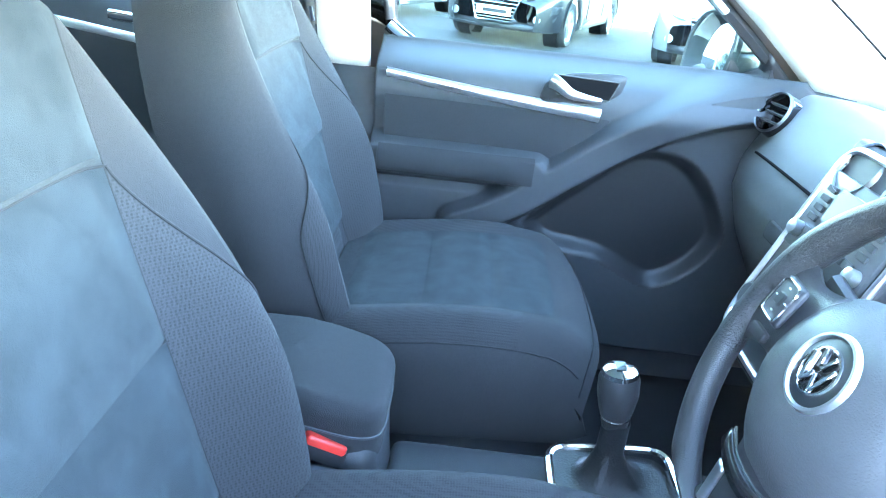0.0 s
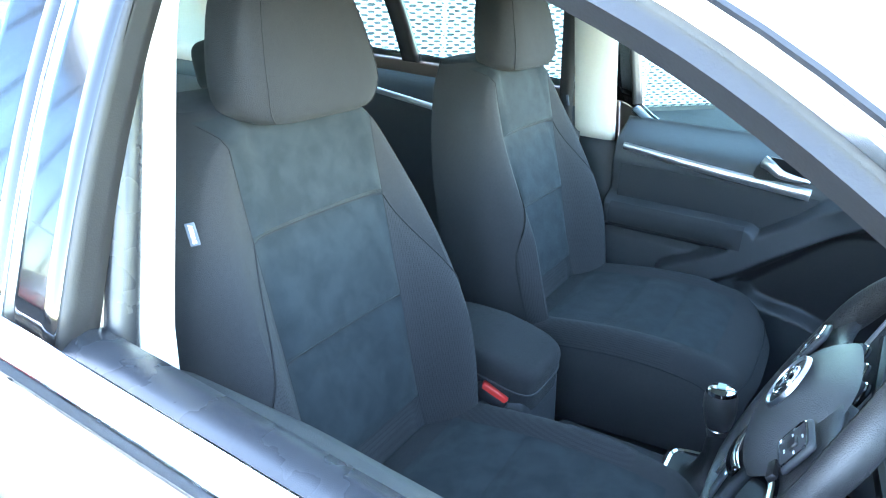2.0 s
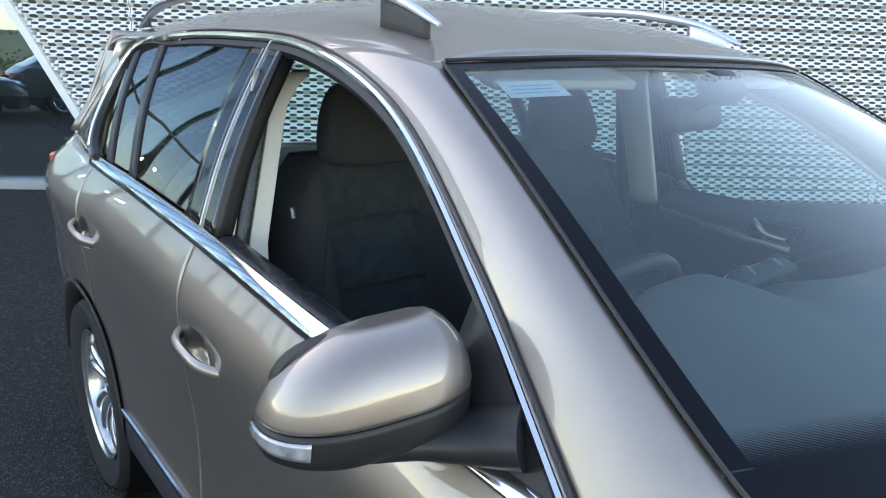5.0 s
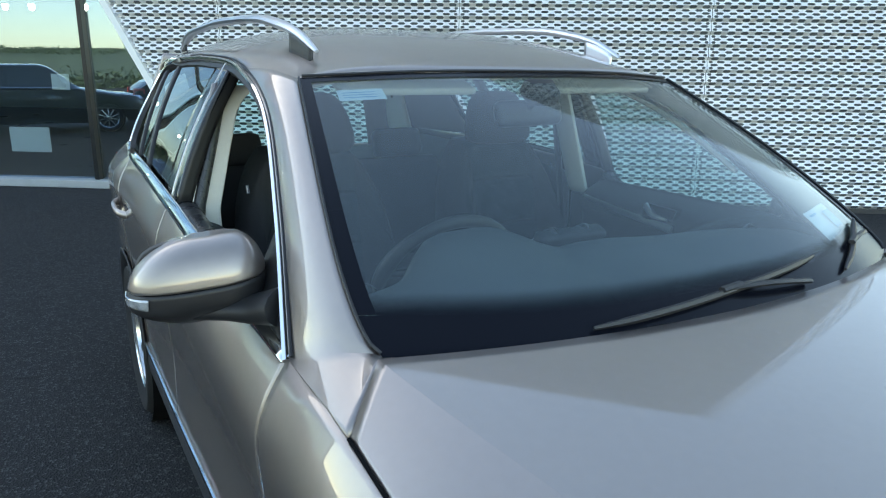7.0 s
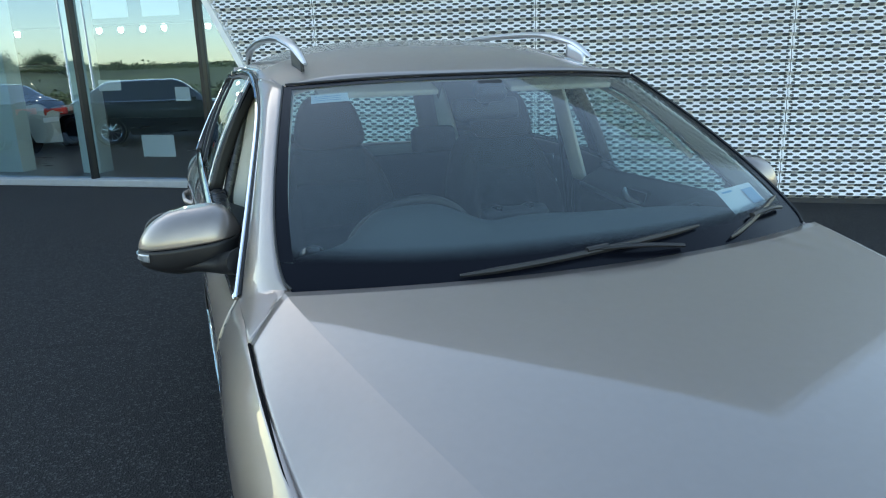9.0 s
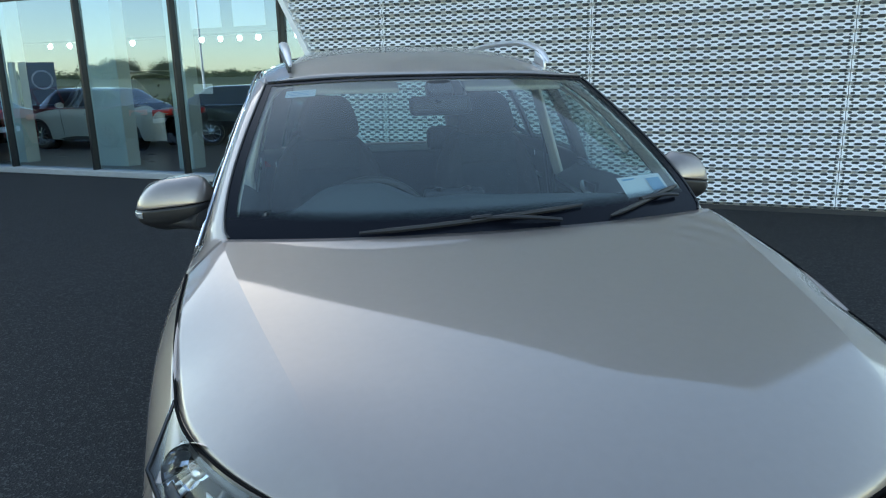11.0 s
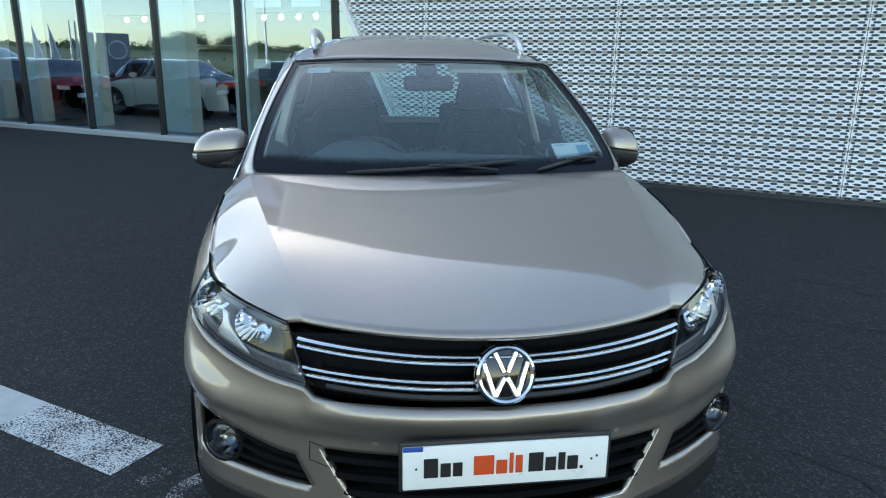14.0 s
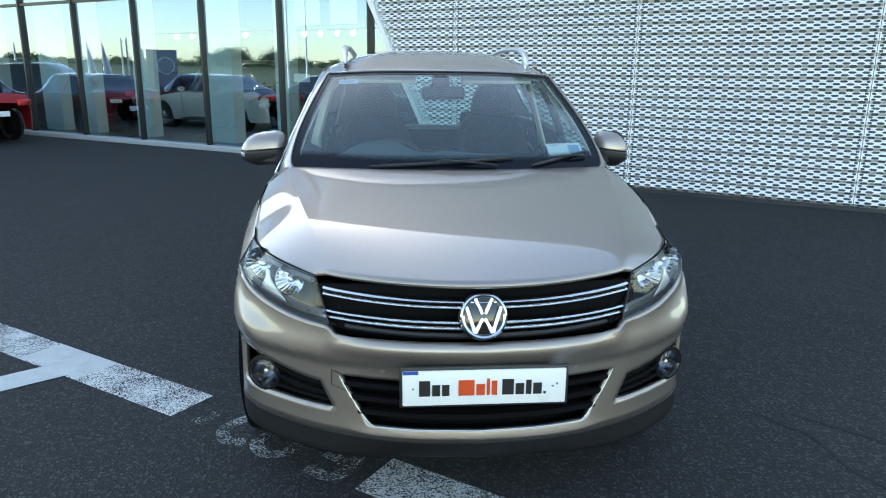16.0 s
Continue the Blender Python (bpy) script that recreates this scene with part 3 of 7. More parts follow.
def nose_xy(x0):
    """The plan curve at a half-width, and its outward normal; past 0.85 it follows the side."""
    lo, hi = 0.0, 1.0
    for _ in range(24):
        md = (lo + hi) / 2
        if NOSE(md)[0] < x0:
            lo = md
        else:
            hi = md
    t = (lo + hi) / 2
    p, q = NOSE(t), NOSE(min(t + 0.01, 1)) - NOSE(max(t - 0.01, 0))
    n = np.array([-q[1], q[0]]) * -1
    n = n / np.linalg.norm(n)
    return p, (n if n[1] < 0 or n[0] > 0 else -n)


INSET = table([(0.16, 0.19), (0.20, 0.14), (0.26, 0.07), (0.34, 0.018), (0.40, 0.026), (0.50, 0.024), (0.59, 0.020), (0.635, 0.006), (0.655, 0.0), (0.685, 0.004), (0.70, 0.018), (0.73, 0.030), (0.85, 0.055)])
LAMP_LOW = spline([(0.500, -0.832, 0.727), (0.60, -0.77, 0.737), (0.72, -0.665, 0.760), (0.815, -0.545, 0.795), (0.862, -0.445, 0.838)])
LAMP_TOP = spline([(0.547, -0.764, 0.874), (0.60, -0.715, 0.881), (0.70, -0.606, 0.894), (0.79, -0.435, 0.904), (0.828, -0.30, 0.915)])


def bump_top(x0):
    """Top of the bumper: under the grille, then under the lamp."""
    if x0 < 0.50:
        return 0.700
    lo, hi = 0.0, 1.0
    for _ in range(22):
        md = (lo + hi) / 2
        if LAMP_LOW(md)[0] < x0:
            lo = md
        else:
            hi = md
    return LAMP_LOW((lo + hi) / 2)[2] - 0.004 if x0 < 0.862 else 0.835 - 0.4 * (x0 - 0.862)


def nose_point(x0, z, sx=1, out=0.0):
    """A point of the bumper's skin; its columns lean in beside the lower opening."""
    w = smooth01(1 - abs(x0 - 0.51) / 0.34)
    dz = max(0.0, 0.63 - max(z, 0.36))
    xw = x0 - 0.62 * dz * dz / (dz + 0.05) * w
    p, n = nose_xy(max(xw, 0.0))
    if x0 < 0.02:
        n = np.array([0.0, -1.0])
    d = INSET(min(z, 0.685)) - out
    if x0 > 0.28:
        k = smooth01((x0 - 0.28) / 0.42)
        d = d * (1 - k) + (min(INSET(min(z, 0.685)), 0.02 + max(0.0, 0.26 - z) * 0.9) * (0.5 if z > 0.6 else 1.0) - out) * k
    d += max(0.0, INSET(z) - INSET(0.685)) * (1 - smooth01((x0 - 0.36) / 0.12)) if z > 0.685 else 0.0
    x, y = p[0] - n[0] * d, p[1] - n[1] * d
    if x0 > 0.36:
        # draw the upper edge in to the lamp's lower line
        zt = bump_top(max(x0, 0.501))
        w = smooth01((z - zt + 0.17) / 0.17) * smooth01((x0 - 0.36) / 0.20)
        if x0 < 0.862:
            lo, hi = 0.0, 1.0
            for _ in range(20):
                md = (lo + hi) / 2
                lo, hi = (md, hi) if LAMP_LOW(md)[0] < max(x0, 0.50) else (lo, md)
            tx, ty = LAMP_LOW(lo)[0] + 0.004, LAMP_LOW(lo)[1] - 0.004
            if x0 < 0.50:
                tx, ty = x, min(ty, y + 0.02)
        else:
            tx, ty = 0.866 + 0.3 * (x0 - 0.862), -0.449 + 0.8 * (x0 - 0.862)
        x, y = x * (1 - w) + tx * w, y * (1 - w) + ty * w
    k = smooth01((y + 0.52) / 0.10)
    x = x * (1 - k) + (side_x(max(y, -0.455), max(z, 0.30)) + 0.004 - max(0.0, 0.30 - z) * 0.4) * k
    return Vector((sx * x, y, z))


def duct_low(x):
    return 0.425 + 0.02 * (0.86 - x)


def duct_top(x):
    return 0.520 + 0.05 * smooth01((x - 0.58) / 0.28)


def nose_patch(bm, xa, xb, zlo, zhi, sx, nx, nz, out=0.0, mi=0):
    def fn(u, v):
        x0 = xa + (xb - xa) * u
        a = zlo(x0) if callable(zlo) else zlo
        b = zhi(x0) if callable(zhi) else zhi
        return nose_point(x0, a + (b - a) * v, sx, out)
    sheet(bm, fn, nx, nz, flip=sx < 0, mi=mi)


# one skin from the middle round to the wheel arch, open at the intake and the fog ducts
def hole_low(x0):
    k = smooth01((x0 - 0.505) / 0.083)
    return 0.385 * (1 - k) + duct_low(max(x0, 0.588)) * k


def hole_top(x0):
    k = smooth01((x0 - 0.505) / 0.083)
    return 0.556 * (1 - k) + duct_top(max(x0, 0.588)) * k


cols = [0.505 * i / 26 for i in range(26)] + [0.505 + 0.083 * i / 6 for i in range(6)] + [0.588 + 0.274 * i / 18 for i in range(18)] + [0.862 + 0.043 * i / 5 for i in range(6)]
bm = bmesh.new()
for sx in (-1, 1):
    grid = []
    for x0 in cols:
        zs = [0.345, hole_low(x0), hole_top(x0), bump_top(x0)]
        levels = [zs[0] + (zs[1] - zs[0]) * i / 4 for i in range(4)] + [zs[1] + (zs[2] - zs[1]) * i / 8 for i in range(8)] + [zs[2] + (zs[3] - zs[2]) * i / 14 for i in range(15)]
        grid.append([bm.verts.new(nose_point(x0, z, sx)) for z in levels])
    for i in range(len(cols) - 1):
        mid = (cols[i] + cols[i + 1]) / 2
        for j in range(26):
            if 4 <= j < 12 and (mid < 0.505 or 0.588 < mid < 0.862):
                continue
            q = (grid[i][j], grid[i + 1][j], grid[i + 1][j + 1], grid[i][j + 1])
            bm.faces.new(q if sx > 0 else q[::-1])
part("front_bumper", bm, PAINT, car, "painted front bumper with lower air intake", inside=0.02)
bm = bmesh.new()
for sx in (-1, 1):
    nose_patch(bm, 0.0, 0.905, 0.245, 0.345, sx, 40, 8, out=0.002)
part("bumper_skirt", bm, material("dark_skirt_plastic", (0.009, 0.009, 0.011), 0.6, spec=0.3, vary=0.15), car, "dark grey plastic lower bumper skirt", inside=0.02)

# lower intake: back and slats near-black with the shade in their colour, bright lip
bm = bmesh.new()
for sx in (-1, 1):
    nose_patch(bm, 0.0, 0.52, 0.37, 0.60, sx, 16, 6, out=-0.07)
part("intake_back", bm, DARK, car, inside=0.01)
for z in (0.430, 0.478, 0.526):
    def slat(t, z=z):
        x = (2 * t - 1) * (0.50 - 0.5 * (0.60 - z))
        p, n = nose_xy(abs(x))
        return (math.copysign(1, x) * (p[0] - n[0] * 0.035), p[1] - n[1] * 0.035, z)
    part("intake_slat", tube(bmesh.new(), slat, 30, 0.020, 0.011, 6), DARK, car, "black plastic intake slat")


def intake_lip(t):
    k = 2 * t - 1
    s = math.copysign(1, k)
    a = abs(k)
    if a < 0.70:
        p = nose_point(0.485 * a / 0.70, 0.384, s, 0.0055)
    else:
        q = (a - 0.70) / 0.30
        p = nose_point(0.505 - 0.020 * (1 - q) ** 5, 0.384 + 0.170 * q**1.25, s, 0.0055)
    return tuple(p)


part("intake_lip", tube(bmesh.new(), intake_lip, 120, 0.0015, 0.0015, 6), SATIN, car, "thin bright lip round the lower intake")

SMOKED = material("smoked_reflector", (0.20, 0.21, 0.23), 0.12, 1.0)
# fog lamps in their ducts
for sx in (-1, 1):
    bm = bmesh.new()
    nose_patch(bm, 0.58, 0.868, lambda x: duct_low(x) - 0.01, lambda x: duct_top(x) + 0.01, sx, 12, 5, out=-0.05)
    part("fog_duct", bm, BLACK, car, "black fog lamp recess", inside=0.01)
    for k in range(3):
        def fin(t, k=k, sx=sx):
            x0 = 0.592 + 0.15 * t
            return tuple(nose_point(x0, duct_low(x0) + (duct_top(x0) - duct_low(x0)) * (0.2 + 0.3 * k), sx, -0.022))
        part("duct_fin", tube(bmesh.new(), fin, 8, 0.014, 0.007, 6), DARK, car, "black duct fin")
    c, n2 = nose_xy(0.768)
    aim = Vector((sx * n2[0] * 0.7, n2[1] - 0.25, 0.02)).normalized()
    pos = Vector((sx * c[0], c[1], 0.488)) - Vector((sx * n2[0], n2[1], 0)) * 0.030
    m = Matrix.Translation(pos) @ aim.to_track_quat("Z", "Y").to_matrix().to_4x4()
    fog = part("fog_lamp", lathe(bmesh.new(), [(0.064, -0.05), (0.068, 0.0), (0.066, 0.012), (0.056, 0.014), (0.050, 0.004), (0.048, -0.01)], 32, m), GLOSS_BLACK, car, "round fog lamp with black bezel")
    part("reflector", lathe(bmesh.new(), [(0.048, -0.006), (0.042, -0.022), (0.030, -0.036), (0.012, -0.044), (0.0005, -0.045)], 28, m), SMOKED, fog, "smoked reflector")
    part("bulb", lathe(bmesh.new(), [(0.0005, 0.0), (0.010, -0.003), (0.013, -0.012), (0.012, -0.04)], 16, m), SATIN, fog)
    part("lens", lathe(bmesh.new(), [(0.0005, 0.010), (0.025, 0.008), (0.042, 0.003), (0.050, -0.002)], 28, m), LENS, fog, "clear domed lens")
    # park sensor
    p = nose_point(0.335, 0.590, sx, 0.0)
    part("park_sensor", lathe(bmesh.new(), [(0.0005, 0.0008), (0.0085, 0.0006), (0.0095, -0.002), (0.0095, -0.01)], 16, Matrix.Translation(p) @ Vector((0.25 * sx, -1, 0)).to_track_quat("Z", "Y").to_matrix().to_4x4()), PAINT, car)
# towing-eye cover on the driver's side
bm = bmesh.new()
def tow_edge(t):
    k = t * 4
    a, b = [((0.525, 0.57), (0.555, 0.515)), ((0.555, 0.515), (0.505, 0.50)), ((0.505, 0.50), (0.495, 0.56)), ((0.495, 0.56), (0.525, 0.57))][min(int(k), 3)]
    f = k - min(int(k), 3)
    return tuple(nose_point(a[0] + (b[0] - a[0]) * f, a[1] + (b[1] - a[1]) * f, -1, 0.0012))
part("tow_cover", tube(bm, tow_edge, 40, 0.0016, 0.0016, 4, cap=False), BLACK, car, "shut line of the towing eye cover")

# grille
bm = bmesh.new()
for sx in (-1, 1):
    sheet(bm, lambda u, v, sx=sx: Vector((sx * 0.56 * u, nose_xy(0.56 * u)[0][1] + 0.085 - 0.02 * v, 0.68 + (0.205 - 0.035 * u * u) * v)), 20, 4, flip=sx < 0)
grille = part("grille", bm, DARK, car, "black grille with two pairs of chrome bars", inside=0.01)


def bar_curve(z, inset, lift=0.0, span=0.515):
    def fn(t):
        x = (2 * t - 1) * span
        p, n = nose_xy(abs(x))
        return (x, p[1] + inset + 0.03 * (abs(x) / span) ** 2, z + lift * (abs(x) / span) ** 2)
    return fn


for z in (0.834, 0.814, 0.764, 0.744):
    part("chrome_bar", tube(bmesh.new(), bar_curve(z, 0.030, 0.012 if z > 0.79 else 0.004), 40, 0.013, 0.0062, 8), CHROME, grille, "chrome grille bar")
for z, h in ((0.824, 0.005), (0.754, 0.005), (0.712, 0.010)):
    part("black_bar", tube(bmesh.new(), bar_curve(z, 0.045, 0.008), 40, 0.012, h, 6), GLOSS_BLACK if h > 0.01 else BLACK, grille, "black grille bar")
for sx in (-1, 1):
    bm = bmesh.new()
    sheet(bm, lambda u, v, sx=sx: Vector((sx * (0.455 + 0.060 * u + 0.012 * v), -0.835 + 0.05 * u + 0.045 * v, 0.715 + 0.140 * v)), 3, 4, flip=sx < 0)
    part("grille_end", bm, DARK, grille, "black end of the grille", inside=0.02)

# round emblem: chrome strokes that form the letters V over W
emb = pose(0.0, -0.952, 0.790, 76, 0, 0)
badge = part("badge", lathe(bmesh.new(), [(0.0005, 0.006), (0.058, 0.004), (0.079, -0.004), (0.082, -0.03)], 40, emb), GLOSS_BLACK, car, "round chrome emblem on black")
part("ring", lathe(bmesh.new(), [(0.061, 0.004), (0.063, 0.012), (0.069, 0.015), (0.075, 0.011), (0.078, 0.001)], 48, emb), CHROME, badge, "chrome ring")


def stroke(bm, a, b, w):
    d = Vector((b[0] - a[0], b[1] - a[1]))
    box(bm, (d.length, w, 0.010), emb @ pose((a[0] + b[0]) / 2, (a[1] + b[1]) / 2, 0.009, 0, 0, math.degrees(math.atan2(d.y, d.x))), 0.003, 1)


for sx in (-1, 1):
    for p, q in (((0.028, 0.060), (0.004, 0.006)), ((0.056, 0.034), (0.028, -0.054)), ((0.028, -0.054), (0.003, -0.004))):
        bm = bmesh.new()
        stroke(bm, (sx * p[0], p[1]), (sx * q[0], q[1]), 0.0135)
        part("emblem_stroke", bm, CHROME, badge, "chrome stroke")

# number plate
plate = part("number_plate", box(bmesh.new(), (0.532, 0.012, 0.120), pose(0.005, -0.985, 0.561), 0.004), WHITE, car, "white plate with black and orange blocks")
part("plate_frame", box(bmesh.new(), (0.550, 0.014, 0.140), pose(0.005, -0.978, 0.562), 0.005), BLACK, plate, "black plate holder")
BLACK_INK = material("black_ink", (0.012, 0.012, 0.014), 0.5)
ORANGE_INK = material("orange_ink", (0.62, 0.07, 0.015), 0.5)
# the wording as plain blocks: (start, width, height, low, ink)
def word_blocks(x, widths, heights, ink):
    for w, h in zip(widths, heights):
        part("plate_block", box(bmesh.new(), (w - 0.006, 0.003, h), pose(0.005 + x + w / 2, -0.9925, 0.535 + h / 2), 0.001, 1), ink, plate, smooth=False)
        x += w


word_blocks(-0.216, (0.042, 0.032, 0.030), (0.054, 0.039, 0.039), BLACK_INK)
word_blocks(-0.089, (0.058, 0.034, 0.016, 0.024), (0.054, 0.039, 0.058, 0.050), ORANGE_INK)
word_blocks(0.053, (0.044, 0.034, 0.024, 0.034, 0.014), (0.054, 0.039, 0.050, 0.039, 0.009), BLACK_INK)
BLUE_INK = material("blue_plate_edge", (0.02, 0.08, 0.35), 0.4)
part("plate_edge", box(bmesh.new(), (0.05, 0.004, 0.012), pose(-0.235, -0.9905, 0.616), 0.001), BLUE_INK, plate, "blue strip edge showing at the corner")
for x in (-0.232, 0.222, 0.236):
    bm = lathe(bmesh.new(), [(0.0005, 0.002), (0.003, 0.001), (0.0035, -0.001)], 10, pose(0.005 + x, -0.9915, 0.561 + (0.008 if x > 0.23 else 0), 90))
    part("plate_screw", bm, BLACK, plate)

# headlamps
LAMP_TUB = material("grey_lamp_bezel", (0.10, 0.106, 0.115), 0.3, 0.3, vary=0.05)
LAMP_GREY = material("grey_lamp_insert", (0.62, 0.64, 0.66), 0.38, 0.6, vary=0.05)
for sx in (-1, 1):
    def lamp_skin(u, v, sx=sx, out=0.0):
        a, b = LAMP_LOW(u), LAMP_TOP(u)
        p = a * (1 - v) + b * v
        n = np.array([0.75, -0.62, 0.25])
        p = p + n * (0.016 * math.sin(math.pi * v) * math.sin(math.pi * min(1, u * 0.9 + 0.08)) + out)
        return Vector((sx * p[0], p[1], p[2]))
    # dark tub behind the lens
    def tub(u, v, sx=sx):
        k = math.sin(math.pi * u) ** 0.45 * math.sin(math.pi * v) ** 0.45
        p = lamp_skin(u, v, sx)
        return p + Vector((-sx * 0.045, 0.085, -0.012)) * k
    lamp = part("headlamp", sheet(bmesh.new(), tub, 24, 12, flip=sx < 0), BLACK, car, "clear swept-back headlamp with chrome reflectors", inside=0.004)
    for cu, cv, r in ((0.29, 0.64, 0.055), (0.66, 0.60, 0.064)):
        c = lamp_skin(cu, cv, sx) + Vector((-sx * 0.018, 0.032, -0.004))
        m = Matrix.Translation(c) @ Vector((sx * 0.35, -1, 0.12)).to_track_quat("Z", "Y").to_matrix().to_4x4()
        part("reflector", lathe(bmesh.new(), [(r, 0.012), (r * 0.97, 0.004), (r * 0.82, -0.018), (r * 0.55, -0.036), (r * 0.2, -0.045)], 26, m), CHROME, lamp, "faceted bright reflector", smooth=False)
        part("bulb", lathe(bmesh.new(), [(0.0005, 0.010), (0.010, 0.006), (0.012, -0.004), (0.010, -0.045)], 14, m), SATIN, lamp)
    # dark blade along the lower edge, and the silver wedge that runs up between the bowls
    bm = bmesh.new()
    sheet(bm, lambda u, v, sx=sx: lamp_skin(0.03 + 0.85 * u, 0.03 + 0.24 * v, sx) + Vector((-sx * 0.008, 0.014, 0)), 16, 4, flip=sx < 0)
    part("lower_blade", bm, LAMP_TUB, lamp, "grey blade in the lower lamp", inside=0.004)
    bm = bmesh.new()
    sheet(bm, lambda u, v, sx=sx: lamp_skin(0.46 + (0.26 - 0.20 * smooth01(1.4 * v)) * (u - 0.5) + 0.04 * v, 0.16 + 0.52 * v, sx) + Vector((-sx * 0.004, 0.007, 0)), 8, 8, flip=sx < 0)
    part("silver_wedge", bm, LAMP_GREY, lamp, "grey metallic wedge between the reflectors", inside=0.004)
    # dark lid above the bowls
    bm = bmesh.new()
    sheet(bm, lambda u, v, sx=sx: lamp_skin(0.05 + 0.90 * u, 0.80 + 0.18 * v, sx) + Vector((-sx * 0.008, 0.014, -0.002)), 20, 3, flip=sx < 0)
    part("lamp_lid", bm, LAMP_TUB, lamp, "dark grey upper edge of the lamp", inside=0.003)
    part("amber_bulb", lathe(bmesh.new(), [(0.0005, 0.012), (0.012, 0.008), (0.014, -0.005), (0.01, -0.02)], 14, Matrix.Translation(lamp_skin(0.80, 0.62, sx) + Vector((-sx * 0.018, 0.02, 0))) @ pose(0, 0, 0, 90)), SATIN, lamp)
    part("lens", sheet(bmesh.new(), lambda u, v, sx=sx: lamp_skin(u, v, sx, 0.001), 28, 12, flip=sx < 0), LENS, lamp, "clear headlamp lens")
    def rim(t, sx=sx):
        k = t * 2
        return tuple(lamp_skin(k, 0.0, sx) if k <= 1 else lamp_skin(2 - k, 1.0, sx))
    part("lamp_rim", tube(bmesh.new(), rim, 60, 0.005, 0.005, 6, cap=False), GLOSS_BLACK, lamp, "dark rim of the lamp")

# door mirrors
for sx in (-1, 1):
    mir = empty("side_mirror")
    mir.parent = car
    mir["label"] = "painted door mirror with black base and clear indicator"
    hw = 0.134 if sx < 0 else 0.100
    base = pose(sx * (0.962 if sx < 0 else 0.935), 0.715 if sx < 0 else 0.680, 1.146 if sx < 0 else 1.150, 0, 0, sx * 14)
    def shell(u, v, lo=-0.55, hi=1.0, grow=1.0, hw=hw):
        """v: from the low edge to the crown; u: round the front from inner to outer end."""
        e = lo + (hi - lo) * v
        a = math.pi * u
        if e > -0.45:
            k = (e + 0.45) / 1.45
            ce = max(1 - k**2.3, 0.0) ** 0.5
        else:
            ce = 1 - 0.55 * ((-0.45 - e) / 0.55) ** 1.6
        # the inner end keeps its height, the outer end is drawn in towards the crown
        x = -abs(math.cos(a)) ** 0.6 * hw * (0.42 + 0.58 * ce) if math.cos(a) > 0 else abs(math.cos(a)) ** 0.85 * hw * ce
        y = -max(math.sin(a), 0.0) ** 0.8 * 0.108 * ce**0.8 + 0.075 - 0.012 * e
        z = (0.084 if hw > 0.11 else 0.090) * e - 0.014 * x / hw
        return x * grow, y, z
    def cap(u, v, sx=sx, base=base):
        x, y, z = shell(u, v, -0.04)
        return base @ Vector((sx * x, y, z))
    part("cap", sheet(bmesh.new(), cap, 36, 18, flip=sx > 0), PAINT, mir, "glossy painted mirror cap", inside=0.004)
    def under(u, v, sx=sx, base=base):
        x, y, z = shell(u, v, -1.0, -0.07)
        return base @ Vector((sx * x * 0.985, y * 0.985 + 0.001, z))
    part("housing", sheet(bmesh.new(), under, 36, 8, flip=sx > 0), BLACK, mir, "black lower mirror housing", inside=0.004)
    bm = bmesh.new()
    sheet(bm, lambda u, v, sx=sx, base=base: base @ Vector((sx * shell(0.70 + 0.29 * u, 0.0, -0.30 + 0.16 * v * 1.0 - 0.10 * (1 - u) * (1 - v))[0] * 1.015, shell(0.70 + 0.29 * u, 0.0, -0.30 + 0.16 * v - 0.10 * (1 - u) * (1 - v))[1] - 0.003, shell(0.70 + 0.29 * u, 0.0, -0.30 + 0.16 * v - 0.10 * (1 - u) * (1 - v))[2])), 16, 4, flip=sx > 0)
    part("indicator", bm, material("indicator_lens", (0.42, 0.44, 0.47), 0.12, 0.4, 1.0, vary=0.5, scale=60), mir, "clear ribbed indicator lens", inside=0.004)
    bm = bmesh.new()
    lens_pts = [base @ Vector((sx * math.copysign(abs(math.cos(a)) ** 0.7, math.cos(a)) * (0.82 if sx < 0 else 0.95) * hw, 0.068 - 0.014 * math.sin(a), math.copysign(abs(math.sin(a)) ** 0.8, math.sin(a)) * (0.070 if sx < 0 else 0.086))) for a in (2 * math.pi * k / 36 for k in range(36))]
    bm.faces.new([bm.verts.new(p) for p in (lens_pts if sx < 0 else lens_pts[::-1])])
    part("mirror_glass", bm, MIRROR, mir, "mirror glass", inside=0.006)
    def glass_edge(t, lens_pts=lens_pts):
        i = int(t * 36) % 36
        return tuple(lens_pts[i].lerp(lens_pts[(i + 1) % 36], t * 36 - int(t * 36)))
    part("mirror_frame", tube(bmesh.new(), glass_edge, 72, 0.009, 0.012, 8, cap=False, up=(0, 1, 0)), BLACK, mir, "black frame round the mirror glass")
    arm = spline([(sx * 0.96, 0.745, 1.088), (sx * 0.90, 0.715, 1.088), (sx * 0.855, 0.675, 1.092), (sx * 0.815, 0.620, 1.108)])
    part("mirror_arm", tube(bmesh.new(), lambda t: tuple(arm(t)), 16, 0.046, 0.028, 16, taper=lambda t: 0.85 + 0.55 * t * t), BLACK, mir, "black mirror foot")

